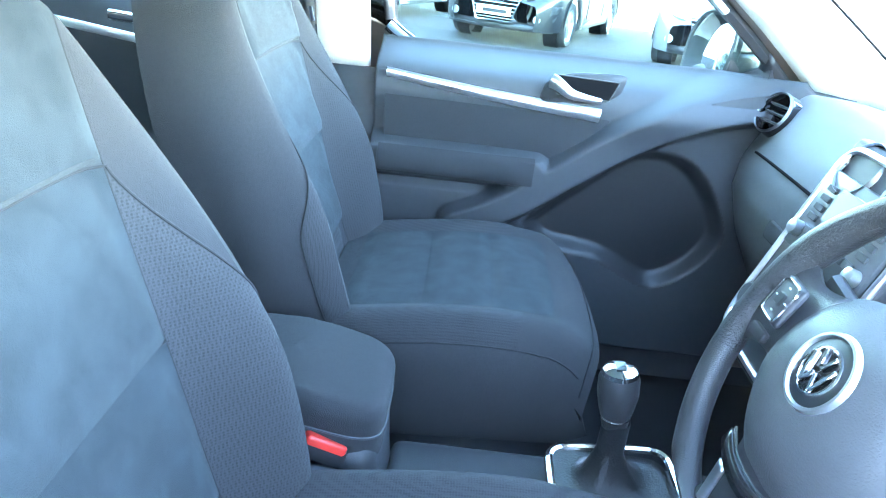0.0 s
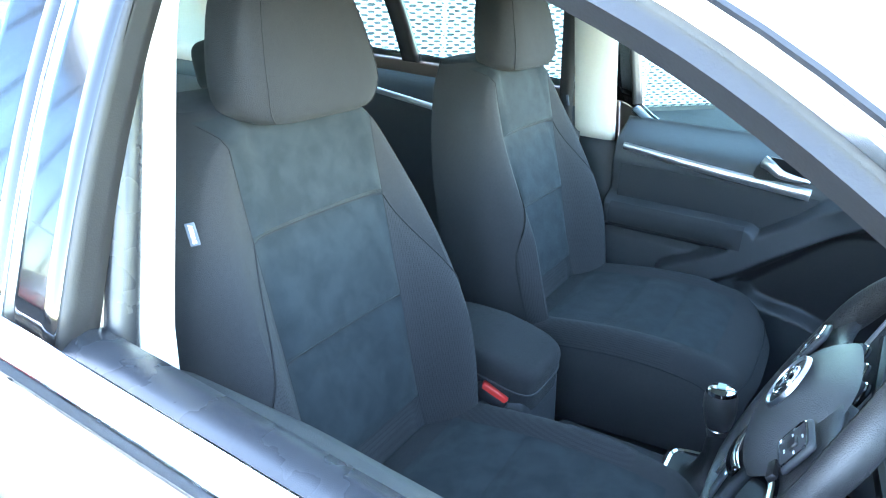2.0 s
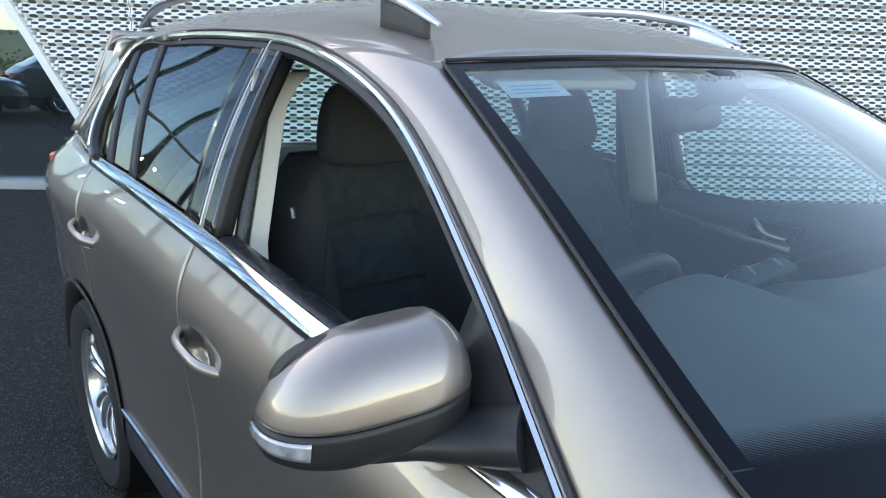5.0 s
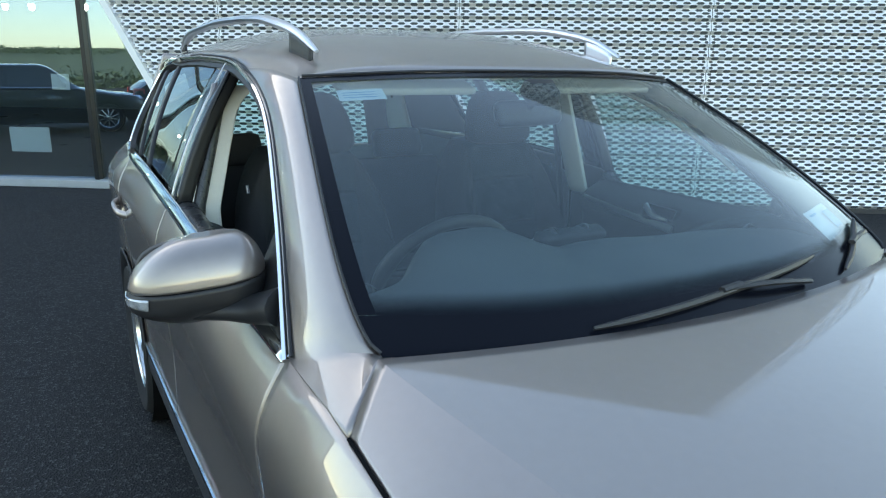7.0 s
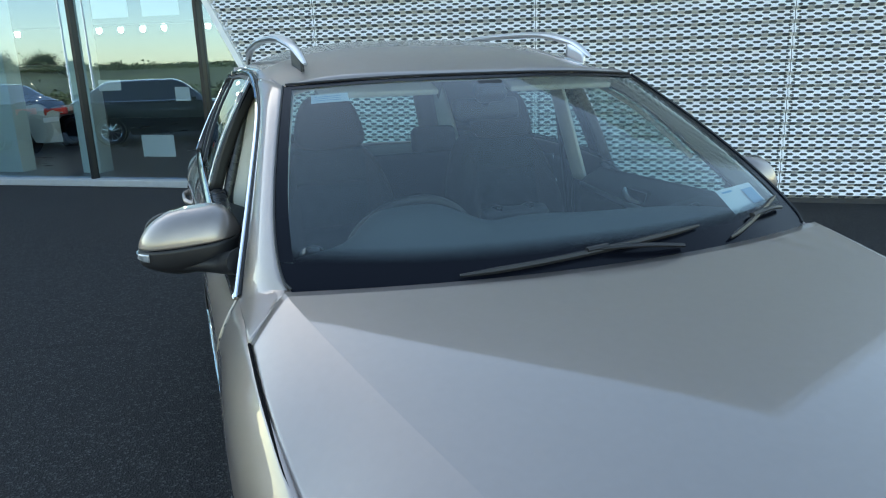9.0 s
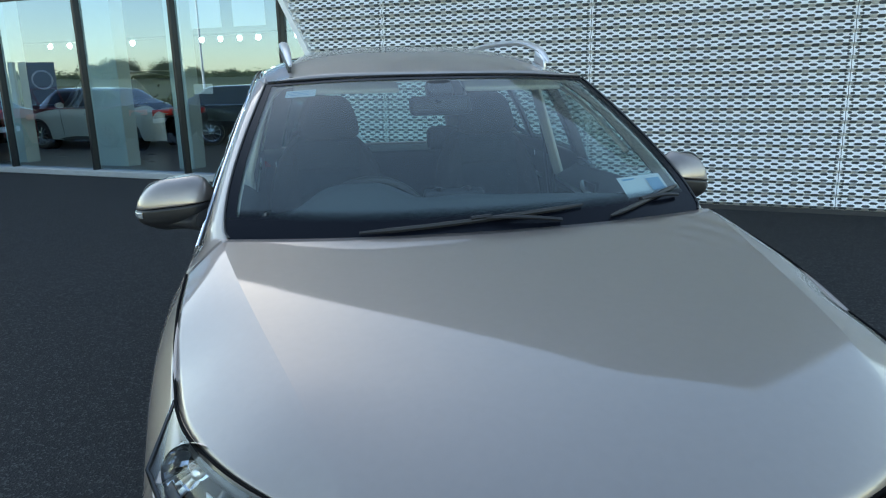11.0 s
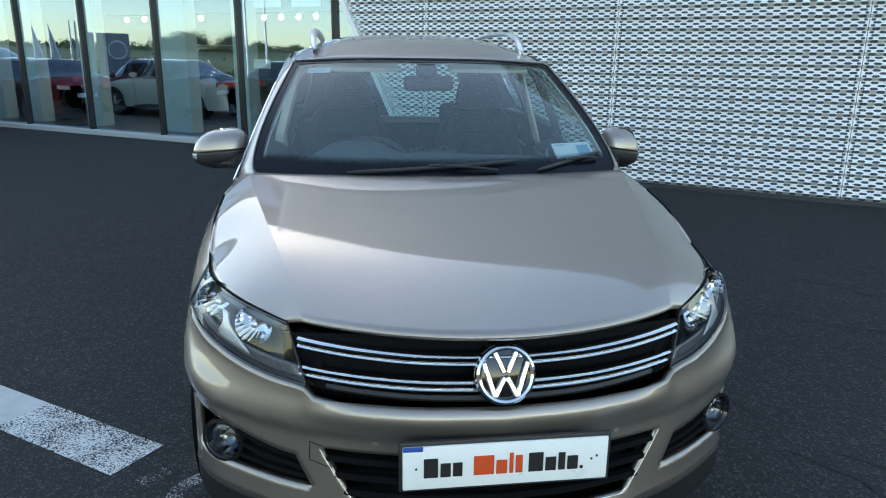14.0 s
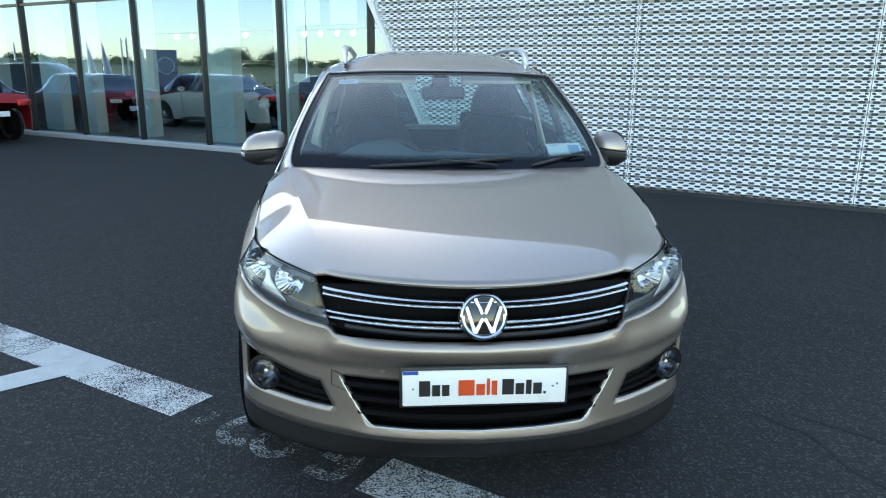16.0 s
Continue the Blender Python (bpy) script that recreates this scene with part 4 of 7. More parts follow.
# roof rails
for sx in (-1, 1):
    foot = spline([(0.535, 1.165, 1.594), (0.542, 1.27, 1.638), (0.550, 1.46, 1.677), (0.556, 1.9, 1.702), (0.552, 2.40, 1.696), (0.546, 2.78, 1.668), (0.535, 3.02, 1.606)])
    rail = part("roof_rail", tube(bmesh.new(), lambda t, sx=sx: (sx * foot(t)[0], foot(t)[1], foot(t)[2]), 60, 0.021, 0.014, 10, taper=lambda t: 0.30 + 0.70 * min(1, 7 * t, 7 * (1 - t)) ** 0.7), SATIN, car, "raised silver roof rail")
    for ya, yb in ((1.20, 1.35), (2.86, 2.98)):
        bm = bmesh.new()
        def web(u, v, ya=ya, yb=yb, sx=sx):
            t = (ya - 1.165) / 1.855 + (yb - ya) / 1.855 * u
            p = foot(t)
            zr = roof_point(0.5 + sx * 0.5 * min(p[0] / 0.66, 0.99), min(max((p[1] - 1.0) / 2.34, 0.0), 1.0))[2]
            return Vector((sx * (p[0] - 0.004), p[1], zr - 0.004 + (p[2] - zr) * v))
        sheet(bm, web, 10, 3)
        # driver's side in grey: the foot's shadowed flank is put into the colour
        part("rail_foot", bm, TRIM_GREY if sx < 0 else SATIN, rail, "rail foot", inside=0.010)

# wheels
tyre_prof = [(0.225, -0.085), (0.29, -0.108), (0.325, -0.108), (0.343, -0.085), (0.346, 0.0), (0.343, 0.085), (0.325, 0.108), (0.29, 0.108), (0.238, 0.085)]


def wheel(x, y, sx):
    w = empty("wheel")
    w.parent = car
    w["label"] = "wheel with silver multi-spoke alloy rim"
    m = pose(x, y, HUB_Z, 0, 90 * sx, 0)
    part("tyre", lathe(bmesh.new(), tyre_prof, 48, m), RUBBER, w, "black rubber tyre")
    bm = bmesh.new()
    lathe(bm, [(0.236, 0.092), (0.230, 0.086), (0.218, 0.080), (0.206, 0.02), (0.200, -0.07)], 48, m)
    lathe(bm, [(0.0005, 0.062), (0.030, 0.060), (0.036, 0.052), (0.060, 0.045), (0.062, 0.0)], 24, m)
    rim = part("rim", bm, ALLOY, w, "silver alloy rim")
    for k in range(10):
        a = 36 * k + (6 if k % 2 else -6)
        bm = bmesh.new()
        def sp(u, v):
            r = 0.05 + 0.172 * u
            wd = 0.016 + 0.010 * u
            return m @ pose(0, 0, 0, 0, 0, a + 16 * u) @ Vector((r, (v - 0.5) * 2 * wd, 0.050 + 0.024 * math.sin(u * 2.2) - 0.016 * (2 * v - 1) ** 2))
        sheet(bm, sp, 8, 5, flip=False)
        part("spoke", bm, ALLOY, rim, inside=0.012)
    part("brake_disc", lathe(bmesh.new(), [(0.0005, -0.02), (0.15, -0.02), (0.15, -0.035)], 28, m), SATIN, w)
    part("hub_back", lathe(bmesh.new(), [(0.0005, -0.06), (0.2, -0.06)], 24, m), DARK, w)
    return w


for sx in (-1, 1):
    for y in (FRONT_HUB, REAR_HUB):
        wheel(sx * 0.805, y, sx)

# outside door handles
for sx in (-1, 1):
    for y0 in HANDLES:
        h = empty("door_handle")
        h.parent = car
        h["label"] = "painted pull handle over a scooped recess"
        zc = BELT(y0)[1] - 0.20
        sk = WIDE(y0 + 0.08) - 0.004
        grip = spline([(sk - 0.006, y0 - 0.020, zc - 0.016), (sk + 0.020, y0 + 0.02, zc - 0.010), (sk + 0.030, y0 + 0.08, zc), (sk + 0.024, y0 + 0.15, zc + 0.010), (sk - 0.004, y0 + 0.190, zc + 0.014)])
        part("grip", tube(bmesh.new(), lambda t, sx=sx: (sx * grip(t)[0], grip(t)[1], grip(t)[2]), 24, 0.010, 0.015, 12), PAINT, h, "painted grip")

# wipers
def on_screen(u, v, lift):
    p = screen_point(u, v)
    return p + Vector((0, -0.5, 0.85)) * lift
for ua, va, ub, vb, lab in ((0.56, 0.02, 0.44, 0.03, "a"), (0.88, 0.035, 0.80, 0.05, "b")):
    wp = empty("wiper")
    wp.parent = car
    wp["label"] = "black wiper resting at the foot of the windscreen"
blades = [((0.25, 0.040), (0.70, 0.110), (0.48, 0.080), (0.64, 0.050)), ((0.75, 0.045), (0.965, 0.135), (0.86, 0.096), (0.95, 0.085))]
wipers = [o for o in car.children if o.name.startswith("wiper")]
for wp, (a, b, mid, foot_uv) in zip(wipers, blades):
    part("blade", tube(bmesh.new(), lambda t: tuple(on_screen(a[0] + (b[0] - a[0]) * t, a[1] + (b[1] - a[1]) * t, 0.012)), 24, 0.007, 0.008, 6, taper=lambda t: 0.5 + 0.5 * min(1, 8 * t, 8 * (1 - t))), BLACK, wp, "rubber blade")
    part("arm", tube(bmesh.new(), lambda t: tuple(on_screen(foot_uv[0] + (mid[0] - foot_uv[0]) * t, foot_uv[1] + (mid[1] - foot_uv[1]) * t, 0.014 + 0.008 * math.sin(math.pi * t))), 14, 0.008, 0.006, 6), BLACK, wp, "wiper arm")
    part("blade_joint", tube(bmesh.new(), lambda t: tuple(on_screen(mid[0] - 0.02 + 0.04 * t, mid[1] - 0.003 + 0.006 * t, 0.019)), 4, 0.009, 0.006, 6), BLACK, wp)

# plenum below the screen
bm = sheet(bmesh.new(), lambda u, v: Vector((1.5 * (u - 0.5), 0.20 + 0.20 * v + 0.11 * (2 * u - 1) ** 2, 1.055 - 0.01 * v)), 20, 4)
part("cowl_tray", bm, BLACK, car, "black plastic cowl below the windscreen", inside=0.01)
# papers on the windscreen
PAPER = material("pale_paper", (0.70, 0.80, 0.84), 0.6, vary=0.03)
BLUE_SEAL = material("blue_print", (0.20, 0.42, 0.62), 0.6)
def paper(name, ua, ub, va, vb, label):
    ob = part(name, sheet(bmesh.new(), lambda u, v: screen_point(ua + (ub - ua) * u, va + (vb - va) * v) + Vector((0, 0.008, -0.010)), 6, 4), PAPER, car, label)
    return ob
disc = paper("window_sticker", 0.828, 0.955, 0.135, 0.245, "pale blue paper with a printed seal")
bm = bmesh.new()
sheet(bm, lambda u, v: screen_point(0.905 + 0.040 * u, 0.15 + 0.07 * v) + Vector((0, 0.005, -0.0065)), 3, 3)
sheet(bm, lambda u, v: screen_point(0.838 + 0.035 * u, 0.222 + 0.008 * v) + Vector((0, 0.005, -0.0065)), 3, 1)
part("sticker_print", bm, BLUE_SEAL, disc)
lab2 = paper("service_label", 0.065, 0.150, 0.885, 0.945, "small pale label with printed lines")
bm = bmesh.new()
for v0 in (0.893, 0.906, 0.919):
    sheet(bm, lambda u, v, v0=v0: screen_point(0.072 + 0.06 * u, v0 + 0.003 * v) + Vector((0, 0.005, -0.0065)), 3, 1)
part("label_lines", bm, BLUE_SEAL, lab2)

# ---- cabin ----
def add(name, bm, mat, label="", parent=car, **kw):
    return part(name, bm, mat, parent, label, **kw)


TAG_BLUE = material("blue_grey_tag_cloth", (0.10, 0.12, 0.16), 0.8, vary=0.05)


def front_seat(cx, tag_side, lab, dy, dz):
    s = empty("front_seat", Matrix.Translation((0, dy, dz)))
    s.parent = car
    s["label"] = lab
    half = table([(0, 0.205), (0.10, 0.243), (0.25, 0.270), (0.42, 0.276), (0.58, 0.271), (0.72, 0.254), (0.84, 0.226), (0.92, 0.198), (1.0, 0.152)])

    def face(k, v, out=0.0):
        """A point on the front of the backrest: k across from -1 to 1, v up."""
        a = abs(k)
        z = 0.63 + (0.634 - 0.030 * a**3) * v
        y = 1.556 + 0.25 * (z - 1.085) - 0.014 * math.cos(math.pi * (v - 0.3))
        wing = 1 - smooth01((v - 0.35) / 0.60)
        y -= (0.018 + 0.062 * wing) * smooth01((a - 0.46) / 0.34) - (0.075 + 0.045 * wing) * max(0.0, (a - 0.78) / 0.22) ** 2
        y += 0.05 * max(0.0, (v - 0.93) / 0.07) ** 2 + 0.03 * max(0.0, (0.08 - v) / 0.08) ** 2
        return Vector((cx + half(v) * k, y - out, z + out * 0.3))

    def panel_k(v):
        """Where the suede ends across the backrest, for a panel of nearly even width."""
        return (0.130 + 0.018 * v) / half(v)

    def pipe_k(v):
        """The piping: from the panel's upper seam out to the wing's crest and in again below."""
        return panel_k(v) + (0.90 - panel_k(v)) * smooth01((0.728 - v) / 0.38) ** 0.62 * (1 - 0.25 * smooth01((0.14 - v) / 0.14))

    bm = bmesh.new()
    rings, nf = [], 36
    for j in range(31):
        v = j / 30
        ring = [face(-1 + 2 * i / nf, v) for i in range(nf + 1)]
        yb = 1.556 + 0.25 * (ring[nf // 2].z - 1.085) + 0.125 + (0.034 if cx < 0 else 0.0) * smooth01(v / 0.5)
        zb = ring[nf // 2].z
        w = half(v)
        ring += [Vector((cx + w * 0.97 * math.cos(math.pi * i / 12), yb + 0.03 * math.sin(math.pi * i / 12) - 0.015, zb - 0.02)) for i in range(1, 12)]
        rings.append([bm.verts.new(p) for p in ring])
    n = len(rings[0])
    for a, b in zip(rings, rings[1:]):
        for i in range(n):
            bm.faces.new((a[i], a[(i + 1) % n], b[(i + 1) % n], b[i]))
    bm.faces.new(rings[-1])
    back = add("backrest", bm, CLOTH, "dark cloth backrest", s)

    def cover(name, ka, kb, va, vb, mat, puff=0.010, nu=24, nv=26, label="", tilt=0.0):
        def fn(u, v):
            w = va + (vb - va) * v
            a, b = ka(w), kb(w)
            du, dv = 8 * min(u, 1 - u) * abs(b - a), 22 * min(v, 1 - v) * (vb - va)
            rim = smooth01(du * 2) * smooth01(dv * 4)
            return face(a + (b - a) * u, w, 0.0008 + puff * smooth01(du) * smooth01(dv) + tilt * (1 - v) ** 1.5 * rim)
        add(name, sheet(bmesh.new(), fn, nu, nv), mat, label, back)

    for va, vb, what in ((0.7285, 0.985, "upper"), (0.4605, 0.7275, "middle"), (0.175, 0.4595, "lower")):
        cover("suede_panel", lambda w: -panel_k(w), panel_k, va, vb, SUEDE, 0.006, 24, 44, "blue-grey suede %s panel" % what, 0.013)
    cover("lumbar_panel", lambda w: -panel_k(w), panel_k, 0.02, 0.174, MESH_CLOTH, 0.005, label="ribbed grey cloth below the suede")
    # the shade sunk in the seams is put into a dark thread line
    for v0 in (0.728, 0.460, 0.1745):
        add("seam", tube(bmesh.new(), lambda t, v0=v0: tuple(face(panel_k(v0) * (2 * t - 1), v0, 0.0008)), 20, 0.0015, sides=5), SEAM_THREAD, "thin seam line, dark for its sunken shade", back)
    for sg in (-1, 1):
        ends = (lambda w: panel_k(w) + 0.004, lambda w: max(pipe_k(w), panel_k(w) + 0.005))
        low, high = ends if sg > 0 else (lambda w: -ends[1](w), lambda w: -ends[0](w))
        cover("side_panel", low, high, 0.02, 0.727, MESH_CLOTH, 0.003, 12, 40, label="ribbed grey side cloth")
        add("panel_seam", tube(bmesh.new(), lambda t, sg=sg: tuple(face(sg * (panel_k(0.03 + 0.95 * t) + 0.002), 0.03 + 0.95 * t, 0.0004)), 40, 0.0010, sides=5), SEAM_THREAD, "thin seam line", back)
        add("piping", tube(bmesh.new(), lambda t, sg=sg: tuple(face(sg * (pipe_k(0.727 - 0.70 * t) + 0.006), 0.727 - 0.70 * t, 0.0010)), 60, 0.0015, sides=6), SEAM_THREAD, "raised piping along the wing", back)
    # headrest
    hr = bmesh.new()
    hx = cx + (0.012 if cx < 0 else -0.0)
    def pad(u, v):
        a, e = 2 * math.pi * u, math.pi * (v - 0.5)
        ce, se = math.cos(e), math.sin(e)
        f = lambda q, p: math.copysign(abs(q) ** p, q)
        zz = 1.330 + 0.102 * f(se, 0.75)
        g = (zz - 1.228) / 0.204
        wide = 0.158 - 0.044 * g - 0.012 * g * g
        ce = abs(ce) ** 0.32
        tuck = 0.010 * max(0.0, 1 - g / 0.25)
        return Vector((hx + wide * f(math.cos(a), 0.42) * ce, 1.612 + 0.066 * f(math.sin(a), 0.72) * ce * (1 - 0.25 * g) + 0.22 * (zz - 1.345) + tuck, zz))
    sheet(hr, pad, 40, 20)
    head = add("headrest", hr, CLOTH, "padded dark cloth headrest", s)
    for q in (-0.105, 0.105):
        def seam(t, q=q):
            u, v = 0.75 + q, 0.12 + 0.76 * t
            p = pad(u, v)
            return tuple(p + Vector((0, -0.0006, 0)))
        add("seam", tube(bmesh.new(), seam, 24, 0.0009, sides=5), SEAM_THREAD, "", head)
    # cushion
    def top(k, w, out=0.0):
        """A point on the cushion: k across, w from the front edge back."""
        a = abs(k)
        y = 0.925 + 0.51 * w + (0.040 * a**3.2) * (1 - w) ** 2
        nose = max(0.0, 1 - w / 0.17)
        z = 0.690 + 0.036 * math.sin(math.pi * w**0.75) + 0.014 * smooth01((a - 0.5) / 0.3) * (1 - nose) - 0.045 * nose**2.4 - 0.075 * max(0.0, (a - 0.74) / 0.26) ** 2.2
        hw = 0.262 - 0.030 * nose**2
        return Vector((cx + hw * k, y, z + out))
    bm = bmesh.new()
    rings = []
    for j in range(25):
        w = j / 24
        ring = [top(-1 + 2 * i / 30, w) for i in range(31)]
        x1, y1 = ring[-1].x - cx, ring[15].y
        zb = 0.50 + 0.03 * (1 - w)
        ring += [Vector((cx + x1 * 1.0, ring[-1].y, 0.58)), Vector((cx + x1 * 0.93, y1 + 0.02 * (1 - w), zb)), Vector((cx - x1 * 0.93, y1 + 0.02 * (1 - w), zb)), Vector((cx - x1 * 1.0, ring[0].y, 0.58))]
        rings.append([bm.verts.new(p) for p in ring])
    n = len(rings[0])
    for a, b in zip(rings, rings[1:]):
        for i in range(n):
            bm.faces.new((b[i], b[(i + 1) % n], a[(i + 1) % n], a[i]))
    bm.faces.new(rings[0])
    bm.faces.new(rings[-1][::-1])
    cush = add("cushion", bm, CLOTH, "dark cloth seat cushion", s)

    def pad_top(name, ka, kb, wa, wb, mat, puff=0.006, label=""):
        def fn(u, v):
            du, dv = 8 * min(u, 1 - u) * (kb - ka), 18 * min(v, 1 - v) * (wb - wa)
            return top(ka + (kb - ka) * u, wa + (wb - wa) * v, 0.0015 + puff * smooth01(du) * smooth01(dv))
        add(name, sheet(bmesh.new(), fn, 20, 16), mat, label, cush)
    for wa, wb in ((0.19, 0.408), (0.41, 0.648), (0.65, 0.92)):
        pad_top("suede_panel", -0.62, 0.62, wa, wb, SUEDE, label="blue-grey suede cushion panel")
    for a, b in ((-0.93, -0.622), (0.622, 0.93)):
        pad_top("side_panel", a, b, 0.30, 0.96, MESH_CLOTH, 0.003, "ribbed grey side cloth")
    for k in (-0.93, 0.93):
        add("cushion_welt", tube(bmesh.new(), lambda t, k=k: tuple(top(k, 0.06 + 0.90 * t, 0.001)), 30, 0.0016, sides=6), SEAM_THREAD, "raised welt along the cushion edge", cush)
    add("front_seam", tube(bmesh.new(), lambda t: tuple(top(-0.97 + 1.94 * t, 0.035, 0.001)), 30, 0.0014, sides=6), SEAM_THREAD, "seam along the front roll", cush)
    bm = bmesh.new()
    box(bm, (0.44, 0.44, 0.16), pose(cx, 1.20, 0.40), 0.02)
    add("seat_base", bm, SOFT, "dark plastic seat base", s)
    for q in (-0.19, 0.19):
        add("slide_rail", box(bmesh.new(), (0.035, 0.55, 0.03), pose(cx + q, 1.18, 0.315), 0.004), SATIN, "", s)
    # side valance with its hinge cover
    for sg in (-1, 1):
        bm = bmesh.new()
        box(bm, (0.02, 0.16, 0.15), pose(cx + sg * 0.255, 1.43, 0.62, 12), 0.008)
        add("hinge_cover", bm, TRIM_GREY, "plastic hinge cover", s)
    if tag_side:
        n, lng = Vector((0.75 * tag_side, -0.65, 0.12)).normalized(), Vector((0.05 * tag_side, 0.25, 0.97))
        ax = -(lng - n * lng.dot(n)).normalized()
        ay = n.cross(ax)
        m = Matrix(((ax.x, ay.x, n.x, cx + tag_side * 0.238), (ax.y, ay.y, n.y, 1.545), (ax.z, ay.z, n.z, 1.13), (0, 0, 0, 1)))
        tag = add("tag", box(bmesh.new(), (0.028, 0.0115, 0.003), m, 0.001), TAG_BLUE, "small blue-grey cloth tag with white lettering", s)
        text_mesh("tag_lettering", "AIRBAG", 0.0066, WHITE, m @ pose(0, 0, 0.0017), tag, 0.0003, 0.0002)
    return s


front_seat(-0.385, -1, "driver seat in dark cloth with blue-grey suede panels", 0.06, 0.035)
front_seat(0.405, 1, "passenger seat in dark cloth with blue-grey suede panels", 0.085, 0.035)

# rear bench
bench = empty("rear_bench")
bench.parent = car
bench["label"] = "dark cloth rear bench"
add("bench_back", box(bmesh.new(), (1.28, 0.16, 0.62), pose(0, 2.52, 0.80, -18), 0.05, 4), CLOTH, "dark rear backrest", bench)
add("bench_cushion", box(bmesh.new(), (1.30, 0.50, 0.20), pose(0, 2.22, 0.52, 6), 0.05, 4), CLOTH, "dark rear cushion", bench)
for x in (-0.42, 0.42):
    add("rear_headrest", box(bmesh.new(), (0.26, 0.11, 0.15), pose(x, 2.62, 1.17, -14), 0.04, 4), CLOTH, "dark rear headrest", bench)
add("load_cover", box(bmesh.new(), (1.20, 0.75, 0.02), pose(0, 3.02, 1.06), 0.006), SOFT, "dark load cover")

MID = (0, 0.08, 0.08)
# centre console: armrest, gear lever
console = add("centre_console", box(bmesh.new(), (0.20, 0.70, 0.20), pose(-0.02, 0.93, 0.43), 0.02, 3), SOFT, "dark plastic centre console")
add("armrest_pedestal", box(bmesh.new(), (0.185, 0.29, 0.36), pose(-0.025, 1.42, 0.47, -4), 0.025, 3), SOFT, "dark plastic box under the armrest", console)
add("console_tray", box(bmesh.new(), (0.17, 0.20, 0.10), pose(-0.02, 1.16, 0.47), 0.02, 3), SOFT, "dark oddments tray", console)
console.location = MID
arm = bmesh.new()
def arm_top(u, v):
    """A padded lid: v up the sides, over a rounded edge and in to the middle."""
    a = 2 * math.pi * u
    f = lambda q, p: math.copysign(abs(q) ** p, q)
    if v < 0.5:
        z, r = 0.655 + 0.062 * v / 0.5, 1.0 - 0.03 * (1 - v / 0.5)
    elif v < 0.72:
        q = (v - 0.5) / 0.22 * math.pi / 2
        z, r = 0.717 + 0.022 * math.sin(q), 1.0 - 0.16 * (1 - math.cos(q))
    else:
        q = (v - 0.72) / 0.28
        z, r = 0.739 + 0.005 * math.sin(q * math.pi / 2), 0.84 * (1 - q)
    y = 1.410 + 0.132 * f(-math.sin(a), 0.42) * max(r, 0.004)
    return Vector((-0.025 + 0.092 * f(math.cos(a), 0.36) * max(r, 0.004), y, z - 0.22 * max(0.0, 1.40 - y)))
sheet(arm, arm_top, 56, 22)
armrest = add("armrest", arm, CLOTH, "padded dark cloth armrest")
armrest.location = MID
add("armrest_seam", tube(bmesh.new(), lambda t: tuple(arm_top(t, 0.30) + Vector((0, 0, 0.0))), 60, 0.0022, sides=5, cap=False), STITCH, "stitched seam", armrest)
add("armrest_hinge", box(bmesh.new(), (0.10, 0.07, 0.05), pose(-0.02, 1.545, 0.70, 20), 0.02, 3), SOFT, "", armrest)
buck = add("belt_buckle", box(bmesh.new(), (0.05, 0.04, 0.13), pose(-0.122, 1.375, 0.585, -14, 12, 0), 0.008, 3), BLACK, "black belt buckle with red button")
buck.location = MID
add("red_button", box(bmesh.new(), (0.040, 0.020, 0.056), pose(-0.108, 1.352, 0.660, -62, 10, 20), 0.005, 3), RED, "red release button", buck)
add("buckle_rim", box(bmesh.new(), (0.047, 0.024, 0.066), pose(-0.108, 1.358, 0.652, -62, 10, 20), 0.005, 2), BLACK, "", buck)

gear = empty("gear_lever")
gear.location = MID
gear.parent = car
gear["label"] = "manual gear lever with black gaiter and chrome-capped knob"
GX, GY = -0.02, 0.955
def frame_path(t):
    a = 2 * math.pi * t
    f = lambda q, p: math.copysign(abs(q) ** p, q)
    return (GX + 0.068 * f(math.cos(a), 0.35), GY + 0.088 * f(math.sin(a), 0.35), 0.575 + 0.02 * f(math.sin(a), 0.35) * -0.4)
add("gear_frame", tube(bmesh.new(), frame_path, 64, 0.007, 0.006, 8, cap=False), CHROME, "chrome frame round the gaiter", gear)
GAITER = material("gaiter_leather", (0.013, 0.013, 0.014), 0.5, vary=0.2, scale=20, bump=0.5, bscale=300)
def gaiter(u, v):
    a = 2 * math.pi * u
    f = lambda q, p: math.copysign(abs(q) ** p, q)
    k = min(1.0, 1.18 * v**0.40)
    sq = 0.35 + 0.65 * k
    rx, ry = 0.064 * (1 - k) + 0.019 * k, 0.084 * (1 - k) + 0.019 * k
    fold = 1 + 0.05 * math.sin(5 * a) * math.sin(math.pi * v)
    return Vector((GX + 0.012 * k + rx * f(math.cos(a), sq) * fold, GY + 0.012 * k + ry * f(math.sin(a), sq) * fold, 0.570 + 0.10 * v**1.6))
add("gaiter", sheet(bmesh.new(), gaiter, 40, 24), GAITER, "creased black leather gaiter", gear)
kn = pose(GX + 0.012, GY + 0.014, 0.66, -6, 0, 0)
add("knob", lathe(bmesh.new(), [(0.017, 0.0), (0.019, 0.01), (0.020, 0.018), (0.0235, 0.03), (0.028, 0.055), (0.0275, 0.078), (0.024, 0.088)], 28, kn), LEATHER, "black leather knob", gear)
add("knob_ring", lathe(bmesh.new(), [(0.0195, 0.016), (0.0212, 0.018), (0.0195, 0.021)], 28, kn), CHROME, "", gear)
add("knob_cap", lathe(bmesh.new(), [(0.025, 0.086), (0.023, 0.092), (0.017, 0.0955), (0.0005, 0.0965)], 28, kn), CHROME, "chrome cap with shift pattern", gear)
